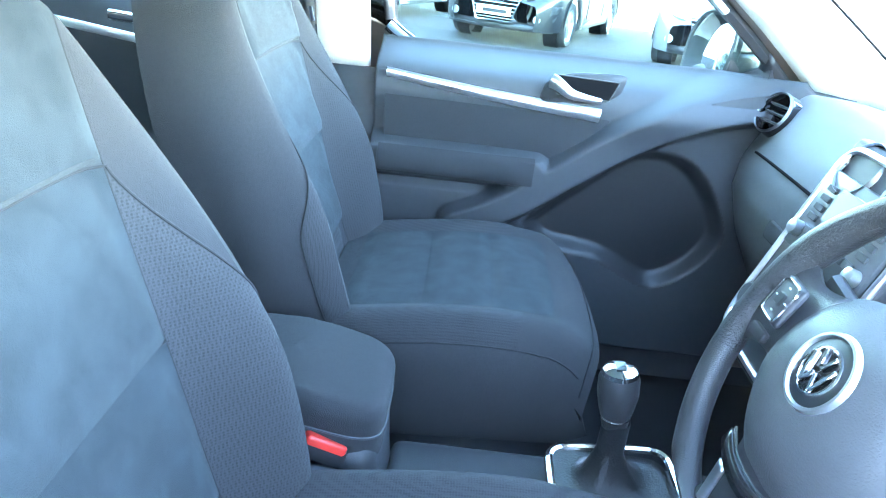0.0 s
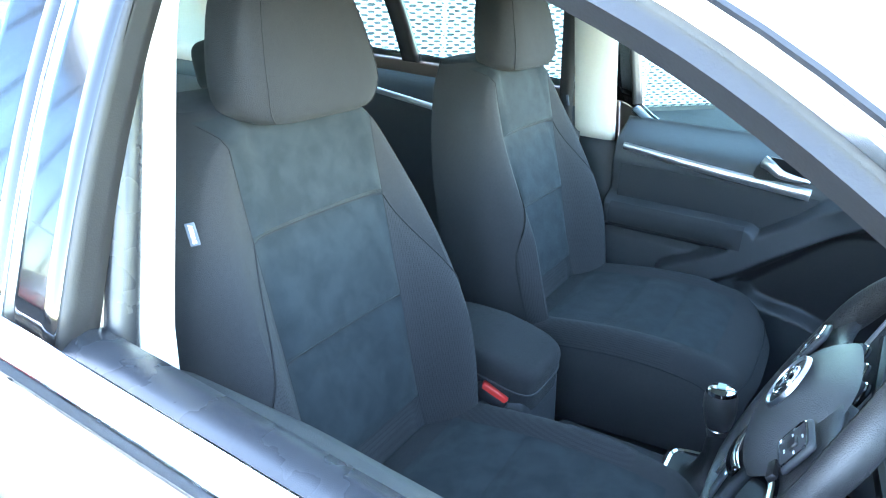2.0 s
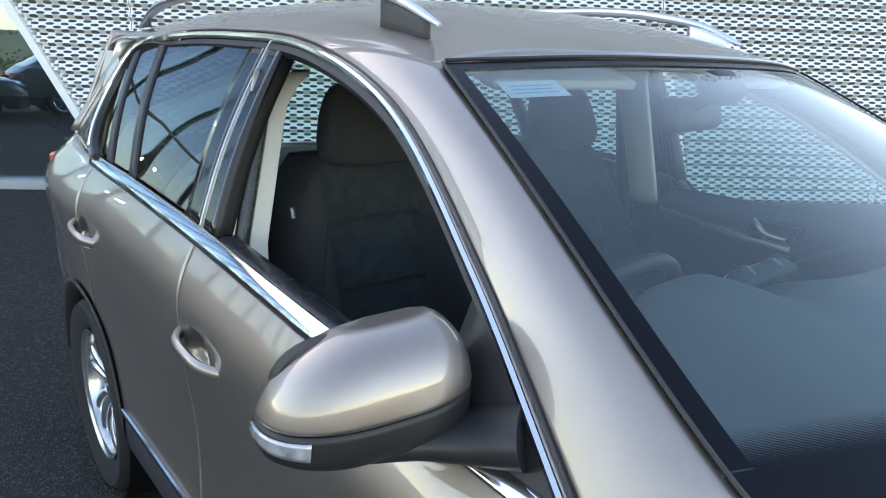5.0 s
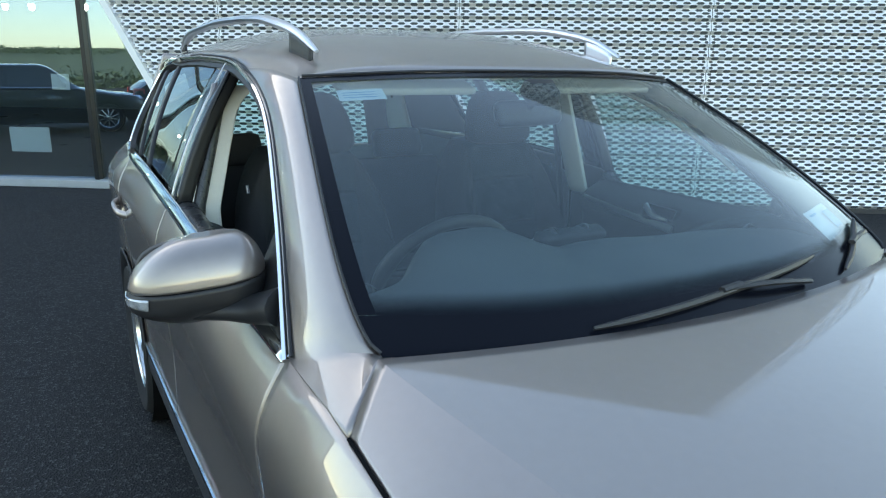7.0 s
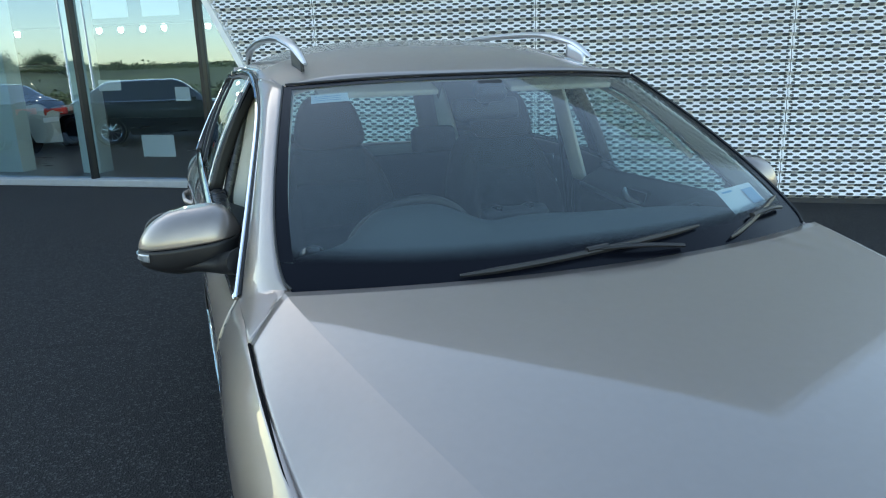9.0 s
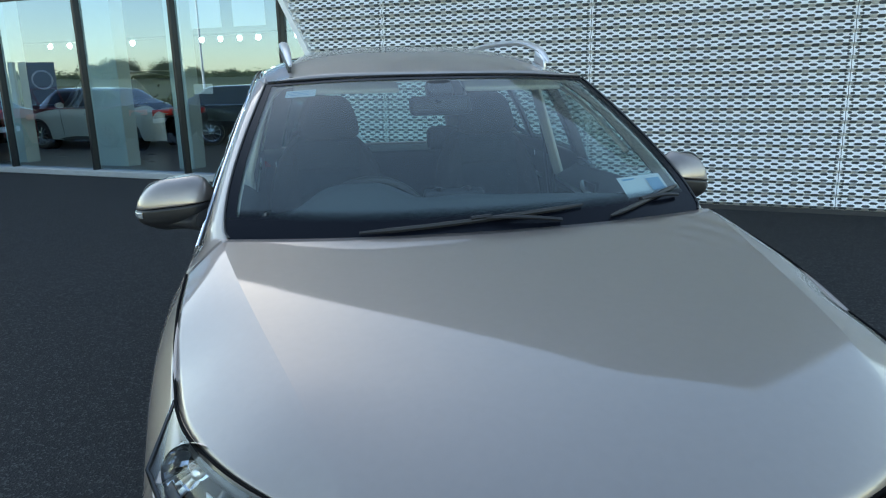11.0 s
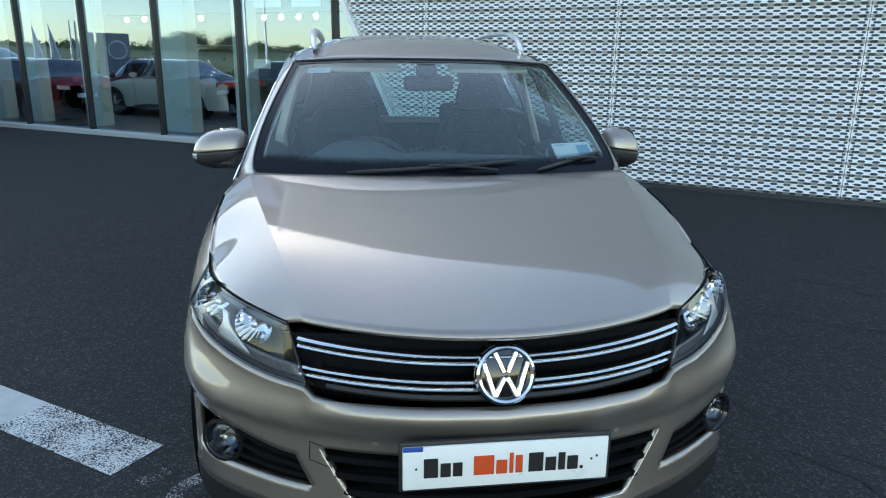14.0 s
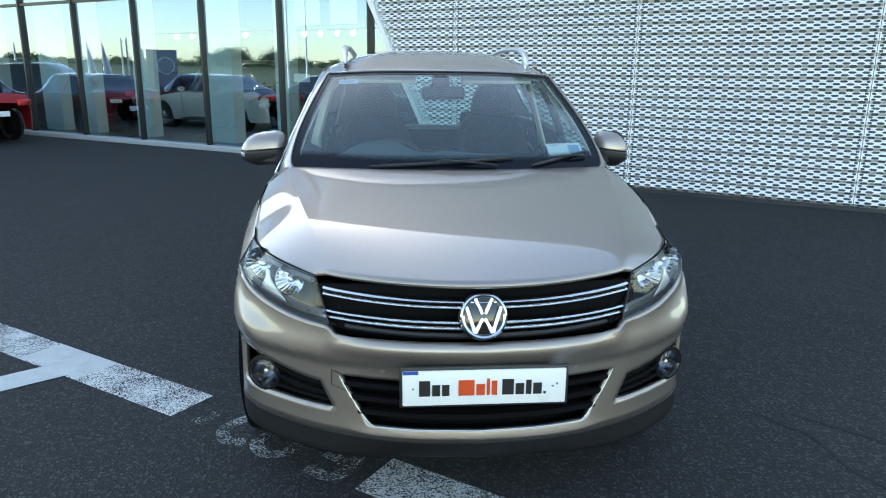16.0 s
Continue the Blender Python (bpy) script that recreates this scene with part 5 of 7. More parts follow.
add("shift_pattern", box(bmesh.new(), (0.020, 0.014, 0.001), kn @ pose(0, 0, 0.0972), 0.0), GLOSS_BLACK, "black inset", gear, smooth=False)

# steering wheel
DULL = material("dull_grey_metal", (0.17, 0.18, 0.19), 0.38, 1.0)
WC = Vector((-0.275, 0.938, 0.990))
AIRBAG = material("grained_airbag_skin", (0.060, 0.063, 0.066), 0.48, vary=0.06, scale=6, bump=0.35, bscale=520)
sw = empty("steering_wheel")
sw.parent = car
sw["label"] = "black leather three-spoke steering wheel with silver inserts"
# local z looks at the driver, local x is to the driver's right
WM = Matrix(((-1, 0, 0, WC.x), (0, -0.43, 0.903, WC.y), (0, 0.903, 0.43, WC.z), (0, 0, 0, 1))) @ Matrix.Diagonal((1.1, 1.1, 1.1, 1))
R = 0.186


def soft_sign(q, p):
    return math.copysign(abs(q) ** p, q)


def rim_pt(u, v, grow=0.0):
    a, b = 2 * math.pi * u, 2 * math.pi * v
    grip = max(0.0, math.cos(2 * (abs(a - math.pi / 2) - 1.15))) ** 6
    thick = 0.0160 + 0.0035 * grip + grow
    rr = R + thick * math.cos(b)
    y = rr * math.sin(a)
    if y < -0.165:
        y = -0.165 + (y + 0.165) * 0.4
    return WM @ Vector((rr * math.cos(a), y, thick * 0.95 * math.sin(b)))


rim = add("rim", sheet(bmesh.new(), rim_pt, 120, 18), LEATHER, "black leather rim", sw)
# perforated grips with small pits, inner side of the rim
PERF_LEATHER = material("perforated_leather", (0.024, 0.024, 0.026), 0.42, vary=0.1, bump=0.9, bscale=330)
for ua in (-0.055, 0.36):
    add("perforated_grip", sheet(bmesh.new(), lambda u, v, ua=ua: rim_pt(ua + 0.195 * u, 0.27 + 0.46 * v, 0.0006), 30, 10), PERF_LEATHER, "perforated leather grip", rim)


def hub_pt(u, v):
    """The airbag cover: broad above, drawn in below to the bottom spoke."""
    a = 2 * math.pi * u
    x, y = 0.106 * v * soft_sign(math.cos(a), 0.66), 0.090 * v * soft_sign(math.sin(a), 0.8)
    x *= 1.0 - 0.34 * smooth01(-y / 0.09)
    return WM @ Vector((x, y - 0.010, 0.006 + 0.031 * (1 - v**3.6) - 0.006 * v * max(0.0, math.sin(a))))


add("airbag_cover", sheet(bmesh.new(), hub_pt, 60, 18), AIRBAG, "soft grained airbag cover", sw)
disc_m = WM @ pose(0, 0.012, 0.002)
emb2 = add("wheel_badge", lathe(bmesh.new(), [(0.0005, 0.0375), (0.027, 0.0372), (0.031, 0.036), (0.034, 0.0335)], 40, disc_m), DULL, "round emblem", sw)
add("badge_ring", lathe(bmesh.new(), [(0.0305, 0.036), (0.0320, 0.0390), (0.0345, 0.0388), (0.0362, 0.034)], 40, disc_m), SATIN, "bright ring", emb2)
add("badge_disc", lathe(bmesh.new(), [(0.0005, 0.0380), (0.019, 0.0380), (0.0195, 0.0372)], 32, disc_m), GLOSS_BLACK, "dark centre", emb2)
add("inner_ring", lathe(bmesh.new(), [(0.0190, 0.0378), (0.0198, 0.0396), (0.0215, 0.0394), (0.0222, 0.0372)], 36, disc_m), CHROME, "bright ring", emb2)
for sg in (-1, 1):
    for a, b in (((sg * 0.0085, 0.0175), (sg * 0.0015, 0.002)), ((sg * 0.0165, 0.0105), (sg * 0.0085, -0.0160)), ((sg * 0.0085, -0.0160), (sg * 0.001, -0.002))):
        d = Vector((b[0] - a[0], b[1] - a[1]))
        wb = box(bmesh.new(), (d.length, 0.0042, 0.003), disc_m @ pose(0, 0, 0.0392) @ pose((a[0] + b[0]) / 2, (a[1] + b[1]) / 2, 0, 0, 0, math.degrees(math.atan2(d.y, d.x))), 0.0008, 1)
        add("badge_stroke", wb, CHROME, "bright stroke", emb2)
for sg in (-1, 1):
    def spoke(u, v, sg=sg):
        x = 0.075 + 0.112 * u
        return WM @ Vector((sg * x, 0.012 + (0.050 - 0.012 * math.sin(math.pi * u) + 0.016 * u * u) * (2 * v - 1), 0.016 - 0.010 * u - 0.010 * (2 * v - 1) ** 2))
    add("spoke", sheet(bmesh.new(), spoke, 10, 8, flip=sg < 0), LEATHER, "dark side spoke", sw, inside=0.012)
    pm = WM @ pose(sg * 0.124, 0.020, 0.019, 0, sg * 8, 0)
    btn = add("switch_pad", box(bmesh.new(), (0.048, 0.046, 0.008), pm, 0.005, 3), TRIM_GREY, "switch pad with silver outline", sw)
    def outline(t, pm=pm):
        a = 2 * math.pi * t
        return tuple(pm @ Vector((0.0205 * soft_sign(math.cos(a), 0.3), 0.0195 * soft_sign(math.sin(a), 0.3), 0.0050)))
    add("switch_outline", tube(bmesh.new(), outline, 64, 0.0013, sides=5, cap=False), CHROME, "bright outline", btn)
    add("switch_key", box(bmesh.new(), (0.014, 0.013, 0.004), pm @ pose(0, 0, 0.005), 0.0012, 1), BLACK, "", btn)
    for x, y in ((-0.013, 0), (0.013, 0), (0, -0.013), (0, 0.013)):
        add("key_mark", box(bmesh.new(), (0.0045, 0.0016, 0.001), pm @ pose(x, y, 0.0046)), WHITE, "", btn, smooth=False)
    add("rocker", box(bmesh.new(), (0.012, 0.030, 0.008), WM @ pose(sg * 0.124, -0.018, 0.017, 0, sg * 8, 90), 0.003, 2), BLACK, "", btn)
    # bright plates along the bottom spoke
    add("silver_insert", sheet(bmesh.new(), lambda u, v, sg=sg: WM @ Vector((sg * (0.020 + 0.014 * v - 0.002 * u), -0.112 - 0.044 * u, 0.0185 - 0.008 * u - 0.002 * v)), 8, 3, flip=sg > 0), SATIN, "bright silver spoke insert", sw, inside=0.004)


def low_spoke(u, v):
    k = 2 * v - 1
    return WM @ Vector((k * (0.046 - 0.008 * math.sin(math.pi * u) + 0.014 * u * u), -0.078 - 0.098 * u, 0.018 - 0.012 * u - 0.006 * k * k))


add("lower_spoke", sheet(bmesh.new(), low_spoke, 12, 8, flip=False), SOFT, "dark bottom spoke", sw, inside=0.012)
add("spoke_band", sheet(bmesh.new(), lambda u, v: WM @ Vector(((2 * u - 1) * 0.050, -0.098 - 0.014 * v + 0.010 * (2 * u - 1) ** 2, 0.0205 - 0.004 * (2 * u - 1) ** 2)), 14, 2), GLOSS_BLACK, "gloss black band", sw, inside=0.005)
add("band_edge", tube(bmesh.new(), lambda t: tuple(WM @ Vector(((2 * t - 1) * 0.051, -0.096 + 0.010 * (2 * t - 1) ** 2, 0.0215 - 0.004 * (2 * t - 1) ** 2))), 24, 0.0016, sides=6), CHROME, "bright edge of the band", sw)
add("column_shroud", tube(bmesh.new(), lambda t: tuple(WM @ Vector((0, -0.01, -0.02 - 0.18 * t))), 4, 0.045, sides=14, up=(1, 0, 0)), SOFT, "dark steering column shroud", sw)
for sg in (-1, 1):
    add("stalk", tube(bmesh.new(), lambda t, sg=sg: tuple(WM @ Vector((sg * (0.04 + 0.15 * t), 0.03 + 0.02 * t, -0.055))), 8, 0.009, 0.007, 8, up=(0, 1, 0), taper=lambda t: 1 + 0.5 * t), BLACK, "black column stalk", sw)
    # leather lacing inside the rim
    add("lacing", tube(bmesh.new(), lambda t, sg=sg: tuple(WM @ Vector((sg * (R - 0.0165) * math.cos(-0.1 + 0.9 * t), (R - 0.0165) * math.sin(-0.1 + 0.9 * t), 0.004))), 60, 0.0012, sides=4), STITCH, "stitched seam of the rim", sw)

# dashboard
DASH = (0, 0.09, 0.05)
def dash(u, v):
    x = -0.72 + 1.44 * u
    stack = math.exp(-((x - 0.015) / 0.13) ** 2)
    hood = math.exp(-((x + 0.345) / 0.17) ** 4)
    prof = [(0.16, 1.01), (0.36, 1.05), (0.48, 1.078), (0.545, 1.082), (0.59, 1.05), (0.625, 0.99), (0.648, 0.93), (0.652, 0.87), (0.62, 0.77), (0.56, 0.66)]
    w = v * (len(prof) - 1)
    i = min(int(w), len(prof) - 2)
    f = w - i
    a, b = prof[i], prof[i + 1]
    y, z = a[0] + (b[0] - a[0]) * f, a[1] + (b[1] - a[1]) * f
    lower = smooth01((v - 0.40) / 0.2)
    y += 0.10 * stack * smooth01((v - 0.30) / 0.25) * (1 - 0.4 * smooth01((v - 0.8) / 0.2)) + 0.12 * hood * (smooth01((v - 0.05) / 0.3) - 0.55 * lower)
    z += 0.055 * hood * math.sin(math.pi * min(1.0, v / 0.55)) + 0.012 * stack * (1 - lower)
    return Vector((x, y - 0.05 * abs(x / 0.72) ** 3, z - 0.03 * abs(x / 0.72) ** 4))
dashboard = add("dashboard", sheet(bmesh.new(), dash, 90, 40, flip=False), DASH_SKIN, "grained dark dashboard", inside=0.01)
dashboard.location = DASH
# centre stack: silver surround, screen, keys
SM = Matrix(((-1, 0, 0, 0.02), (0, -0.34, 0.94, 0.742), (0, 0.94, 0.34, 0.93), (0, 0, 0, 1)))  # local z looks back into the cabin
stack = add("radio_console", box(bmesh.new(), (0.225, 0.33, 0.05), SM @ pose(0, -0.01, -0.022), 0.012, 3), TRIM_GREY, "grey centre stack with radio and climate controls")
stack.location = (0, 0.09, 0.07)
def round_rect(w, h, z, y0=0.0, p=0.25, n=64):
    def fn(t):
        a = 2 * math.pi * t
        f = lambda q: math.copysign(abs(q) ** p, q)
        return tuple(SM @ Vector((w * f(math.cos(a)), y0 + h * f(math.sin(a)), z)))
    return fn
add("stack_frame", tube(bmesh.new(), round_rect(0.106, 0.150, 0.004, -0.01), 80, 0.005, sides=8, cap=False), SATIN, "silver surround", stack)
add("radio_face", box(bmesh.new(), (0.19, 0.115, 0.008), SM @ pose(0, 0.048, 0.006), 0.003, 2), LAMP_TUB, "pale silver radio face", stack)
GREYLCD = material("grey_display", (0.16, 0.19, 0.19), 0.15, coat=1.0)
add("display", box(bmesh.new(), (0.095, 0.050, 0.004), SM @ pose(0, 0.066, 0.0115), 0.001, 1), GREYLCD, "grey unlit display", stack)
for sg in (-1, 1):
    add("radio_knob", lathe(bmesh.new(), [(0.011, 0.0), (0.0105, 0.012), (0.008, 0.014), (0.0005, 0.0145)], 20, SM @ pose(sg * 0.078, 0.016, 0.010)), SATIN, "silver knob", stack)
    for k in range(4):
        add("radio_key", box(bmesh.new(), (0.022, 0.009, 0.004), SM @ pose(sg * (0.066 + 0.0), 0.040 + 0.014 * k, 0.012), 0.001, 1), TRIM_GREY, "", stack)
for k in range(6):
    add("radio_key", box(bmesh.new(), (0.020, 0.011, 0.004), SM @ pose(-0.055 + 0.022 * k, 0.022, 0.012), 0.001, 1), TRIM_GREY, "", stack)
    add("climate_key", box(bmesh.new(), (0.022, 0.012, 0.005), SM @ pose(-0.068 + 0.027 * k, -0.045, 0.006), 0.001, 1), SOFT, "", stack)
for x in (-0.068, 0, 0.068):
    add("climate_knob", lathe(bmesh.new(), [(0.021, 0.0), (0.020, 0.014), (0.016, 0.018), (0.0005, 0.0185)], 24, SM @ pose(x, -0.095, 0.004)), SOFT, "round climate knob", stack)
    add("knob_ring", lathe(bmesh.new(), [(0.0215, 0.004), (0.023, 0.006), (0.0215, 0.008)], 24, SM @ pose(x, -0.095, 0.004)), CHROME, "", stack)
# round vents
def vent(p, aim, r):
    m = Matrix.Translation(p) @ Vector(aim).to_track_quat("Z", "Y").to_matrix().to_4x4()
    v = add("air_vent", lathe(bmesh.new(), [(r * 1.15, -0.02), (r * 1.12, 0.004), (r, 0.008), (r * 0.93, 0.002), (r * 0.9, -0.02), (0.0005, -0.022)], 28, m), GLOSS_BLACK, "round vent with silver ring")
    v.location = (0, 0.09, 0.07 if abs(p[0]) > 0.3 else 0.035)
    add("vent_ring", lathe(bmesh.new(), [(r * 0.98, 0.006), (r * 1.05, 0.011), (r * 1.12, 0.005)], 28, m), DULL, "", v)
    for k in (-1, 0, 1):
        add("vent_blade", box(bmesh.new(), (r * 1.6, 0.004, 0.012), m @ pose(0, k * r * 0.45, -0.004), 0.001, 1), BLACK, "", v)
for sg in (-1, 1):
    vent((sg * 0.635, 0.590, 1.000), (-sg * 0.25, 1, 0.5), 0.040)
for x in (-0.035, 0.075):
    vent((x, 0.70, 1.075), (0, 1, 0.55), 0.036)
# instrument pod behind the wheel
for sg in (-1, 1):
    m = pose(WC.x + sg * 0.075, 0.815, 1.09, -68, 0, 0)
    g = add("gauge", lathe(bmesh.new(), [(0.0005, -0.01), (0.050, -0.01), (0.056, 0.008), (0.060, 0.010), (0.062, 0.0)], 32, m), GLOSS_BLACK, "round gauge with bright ring")
    add("gauge_ring", lathe(bmesh.new(), [(0.056, 0.008), (0.058, 0.012), (0.061, 0.010)], 32, m), CHROME, "", g)
# glovebox line and catch
glovebox_catch = add("glovebox_catch", box(bmesh.new(), (0.07, 0.012, 0.035), pose(0.36, 0.648, 0.86, 8), 0.006, 2), SOFT, "glovebox catch")
glovebox_line = add("glovebox_line", tube(bmesh.new(), lambda t: tuple(dash(0.60 + 0.34 * t, 0.62) + Vector((0, 0.002, 0))), 20, 0.003, sides=5), DARK, "glovebox shut line")
light_switch = add("light_switch", lathe(bmesh.new(), [(0.024, 0.0), (0.023, 0.012), (0.0005, 0.014)], 24, pose(-0.62, 0.62, 0.90, -80)), SOFT, "round light switch")
for o in (glovebox_catch, glovebox_line, light_switch):
    o.location = DASH

# door cards
def door_card(sx):
    d = empty("door_card", Matrix.Translation((0, 0.10, 0.09)))
    d.parent = car
    d["label"] = "dark grey inner door trim with silver strip and speaker pocket"
    X = 0.725
    pk = spline([(1.045, 0.655), (0.95, 0.745), (0.80, 0.855), (0.70, 0.845), (0.60, 0.735), (0.575, 0.66), (0.62, 0.57), (0.70, 0.515), (0.86, 0.57), (1.02, 0.615), (1.045, 0.655)])
    gp = spline([(1.20, 0.640), (1.10, 0.690), (0.95, 0.800), (0.83, 0.885), (0.70, 0.955), (0.50, 1.005)])
    edge = np.array([pk(i / 60) for i in range(61)])
    band = np.array([gp(i / 24) for i in range(25)])

    def reach(line, y, z):
        """Distance from a point to a broken line."""
        p, q = line[:-1], line[1:]
        d = q - p
        t = np.clip(((y - p[:, 0]) * d[:, 0] + (z - p[:, 1]) * d[:, 1]) / (d**2).sum(1), 0, 1)
        return float(np.hypot(p[:, 0] + t * d[:, 0] - y, p[:, 1] + t * d[:, 1] - z).min())

    def in_pocket(y, z):
        p, q = edge[:-1], edge[1:]
        over = (p[:, 1] > z) != (q[:, 1] > z)
        cross = p[over, 0] + (z - p[over, 1]) / (q[over, 1] - p[over, 1]) * (q[over, 0] - p[over, 0])
        return bool((cross > y).sum() % 2)

    def relief(y, z):
        """How far the moulded skin stands into the cabin: armrest, grip band, pocket."""
        arm_d = math.hypot(max(0.0, 1.04 - y), z - 0.785 + 0.02 * max(0.0, 1.15 - y))
        h = 0.050 * smooth01((0.055 - arm_d) / 0.030)
        h = max(h, 0.050 * smooth01((0.057 - reach(band, y, z)) / 0.031))
        h = max(h, 0.014 * smooth01((0.735 - z) / 0.025) * smooth01((y - 1.02) / 0.05))
        lip = reach(edge, y, z)
        if in_pocket(y, z):
            h = h * (1 - smooth01(lip / 0.028)) - 0.034 * smooth01(lip / 0.036)
        return h

    def skin(u, v):
        y = 0.36 + 1.045 * u
        zt = 1.030 if sx > 0 else min(1.03, BELT(y + 0.1)[1] - 0.105)
        z = 0.34 + (zt - 0.34) * v
        roll = smooth01((v - 0.90) / 0.1)
        rise = relief(y, z) if sx > 0 else 0.0
        return Vector((sx * (X + 0.085 * roll**1.6 + 0.02 * max(0, 0.5 - v) - 0.02 * math.exp(-((v - 0.86) / 0.06) ** 2) - rise), y, z))
    fine = (210, 150) if sx > 0 else (40, 36)
    bm = sheet(bmesh.new(), skin, *fine, flip=sx > 0)
    # pocket faces take the black material: the recess's shade as colour
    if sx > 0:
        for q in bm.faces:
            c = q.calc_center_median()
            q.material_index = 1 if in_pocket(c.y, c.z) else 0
    add("door_skin", bm, [SOFT, BLACK], "grained door skin with moulded armrest and shade-darkened pocket", d, inside=0.008)
    def on(y, z, out=0.0):
        return Vector((sx * (X - out), y, z))
    # sill cap in dark vinyl along the window
    bm = tube(bmesh.new(), lambda t: (sx * (BELT(0.56 + 0.94 * t)[0] - 0.034), 0.46 + 0.94 * t, BELT(0.56 + 0.94 * t)[1] - 0.086 - drop(sx, 0.56 + 0.94 * t)), 24, 0.030, 0.012, 10)
    add("window_sill_cap", bm, SILL_BLACK, "black window sill cap", d)
    if sx < 0:
        return
    # cloth insert between the strip and the armrest
    bm = sheet(bmesh.new(), lambda u, v: on(0.93 + 0.45 * u - 0.05 * v * (1 - u), 0.80 + (0.115 + 0.045 * u) * v, 0.015 + 0.004 * math.sin(math.pi * v)), 12, 6, flip=sx > 0)
    add("cloth_insert", bm, CLOTH, "dark cloth insert", d)
    bm = tube(bmesh.new(), lambda t: tuple(on(0.915 + 0.465 * t, 0.922 + 0.046 * t - 0.004 * math.sin(math.pi * t), 0.024)), 20, 0.005, 0.012, 8, taper=lambda t: 1.25 - 0.45 * t)
    add("silver_strip", bm, SATIN, "satin silver strip", d)
    # handle in its cup
    bm = bmesh.new()
    def cup(t):
        a = 2 * math.pi * t
        f = lambda q, p: math.copysign(abs(q) ** p, q)
        return on(0.962 - 0.082 * f(math.cos(a), 0.6) - 0.018 * math.sin(a), 0.978 + 0.031 * f(math.sin(a), 0.6) + 0.010 * math.cos(a), 0.032)
    fr = [bm.verts.new(cup(k / 40)) for k in range(40)]
    bm.faces.new(fr if sx < 0 else fr[::-1])
    cupo = add("handle_cup", bm, SOFT, "handle surround", d, inside=0.006)
    def shade_sheet(u, v):
        """A flat sheet painted as the shade behind the lever: upright at its rear end, slanting at the front."""
        return on(0.905 + 0.112 * u - 0.016 * v * (1 - u), 0.958 + 0.004 * u + 0.040 * v, 0.0390)
    add("cup_shade", sheet(bmesh.new(), shade_sheet, 6, 4, flip=sx > 0), DARK, "flat dark sheet for the shade behind the handle", cupo)
    corners = ((0, 0), (1, 0), (1, 1), (0, 1), (0, 0))
    def lip_path(t):
        i = min(int(t * 4), 3)
        f = t * 4 - i
        (ua, va), (ub, vb) = corners[i], corners[i + 1]
        return tuple(shade_sheet(ua + (ub - ua) * f, va + (vb - va) * f))
    add("recess_lip", tube(bmesh.new(), lip_path, 48, 0.0013, sides=6, cap=False, up=(1, 0, 0)), DULL, "thin metal lip", cupo)
    add("cup_rim", tube(bmesh.new(), lambda t: tuple(cup(t)), 60, 0.0025, sides=6, cap=False), TRIM_GREY, "", cupo)
    hp = spline([(1.030, 0.988, 0.038), (1.014, 0.982, 0.047), (0.992, 0.968, 0.050), (0.958, 0.961, 0.050), (0.922, 0.957, 0.044)])
    add("handle", tube(bmesh.new(), lambda t: tuple(on(*hp(t))), 20, 0.006, 0.009, 10, taper=lambda t: 1.75 - 1.15 * t), SATIN, "bright pull handle", cupo)
    def pad_pt(u, v):
        y, z = 1.385 - 0.345 * u, 0.755 + 0.062 * v
        return on(y, z, relief(y, z) + 0.003 + 0.010 * math.sin(math.pi * v) * min(1.0, 9 * (1 - u)))
    add("armrest", sheet(bmesh.new(), pad_pt, 30, 8, flip=sx > 0), CLOTH, "padded cloth armrest", d)
    # window switch
    def plate_pt(u, v, out=0.004):
        m = gp(0.60 + 0.30 * u)
        z = m[1] + 0.008 + 0.026 * (v - 0.5)
        return on(m[0], z, relief(m[0], z) + out)
    pl = add("switch_plate", sheet(bmesh.new(), plate_pt, 24, 8, flip=sx > 0), TRIM_GREY, "switch plate set into the grip band", d)
    add("switch", sheet(bmesh.new(), lambda u, v: plate_pt(0.22 + 0.18 * u, 0.38 + 0.30 * v, 0.009), 6, 3, flip=sx > 0), BLACK, "black window switch", pl, inside=0.004)
    add("switch_chrome", sheet(bmesh.new(), lambda u, v: plate_pt(0.15 + 0.06 * u, 0.36 + 0.30 * v, 0.010), 3, 3, flip=sx > 0), CHROME, "bright end of the switch", pl, inside=0.004)


door_card(-1)
door_card(1)
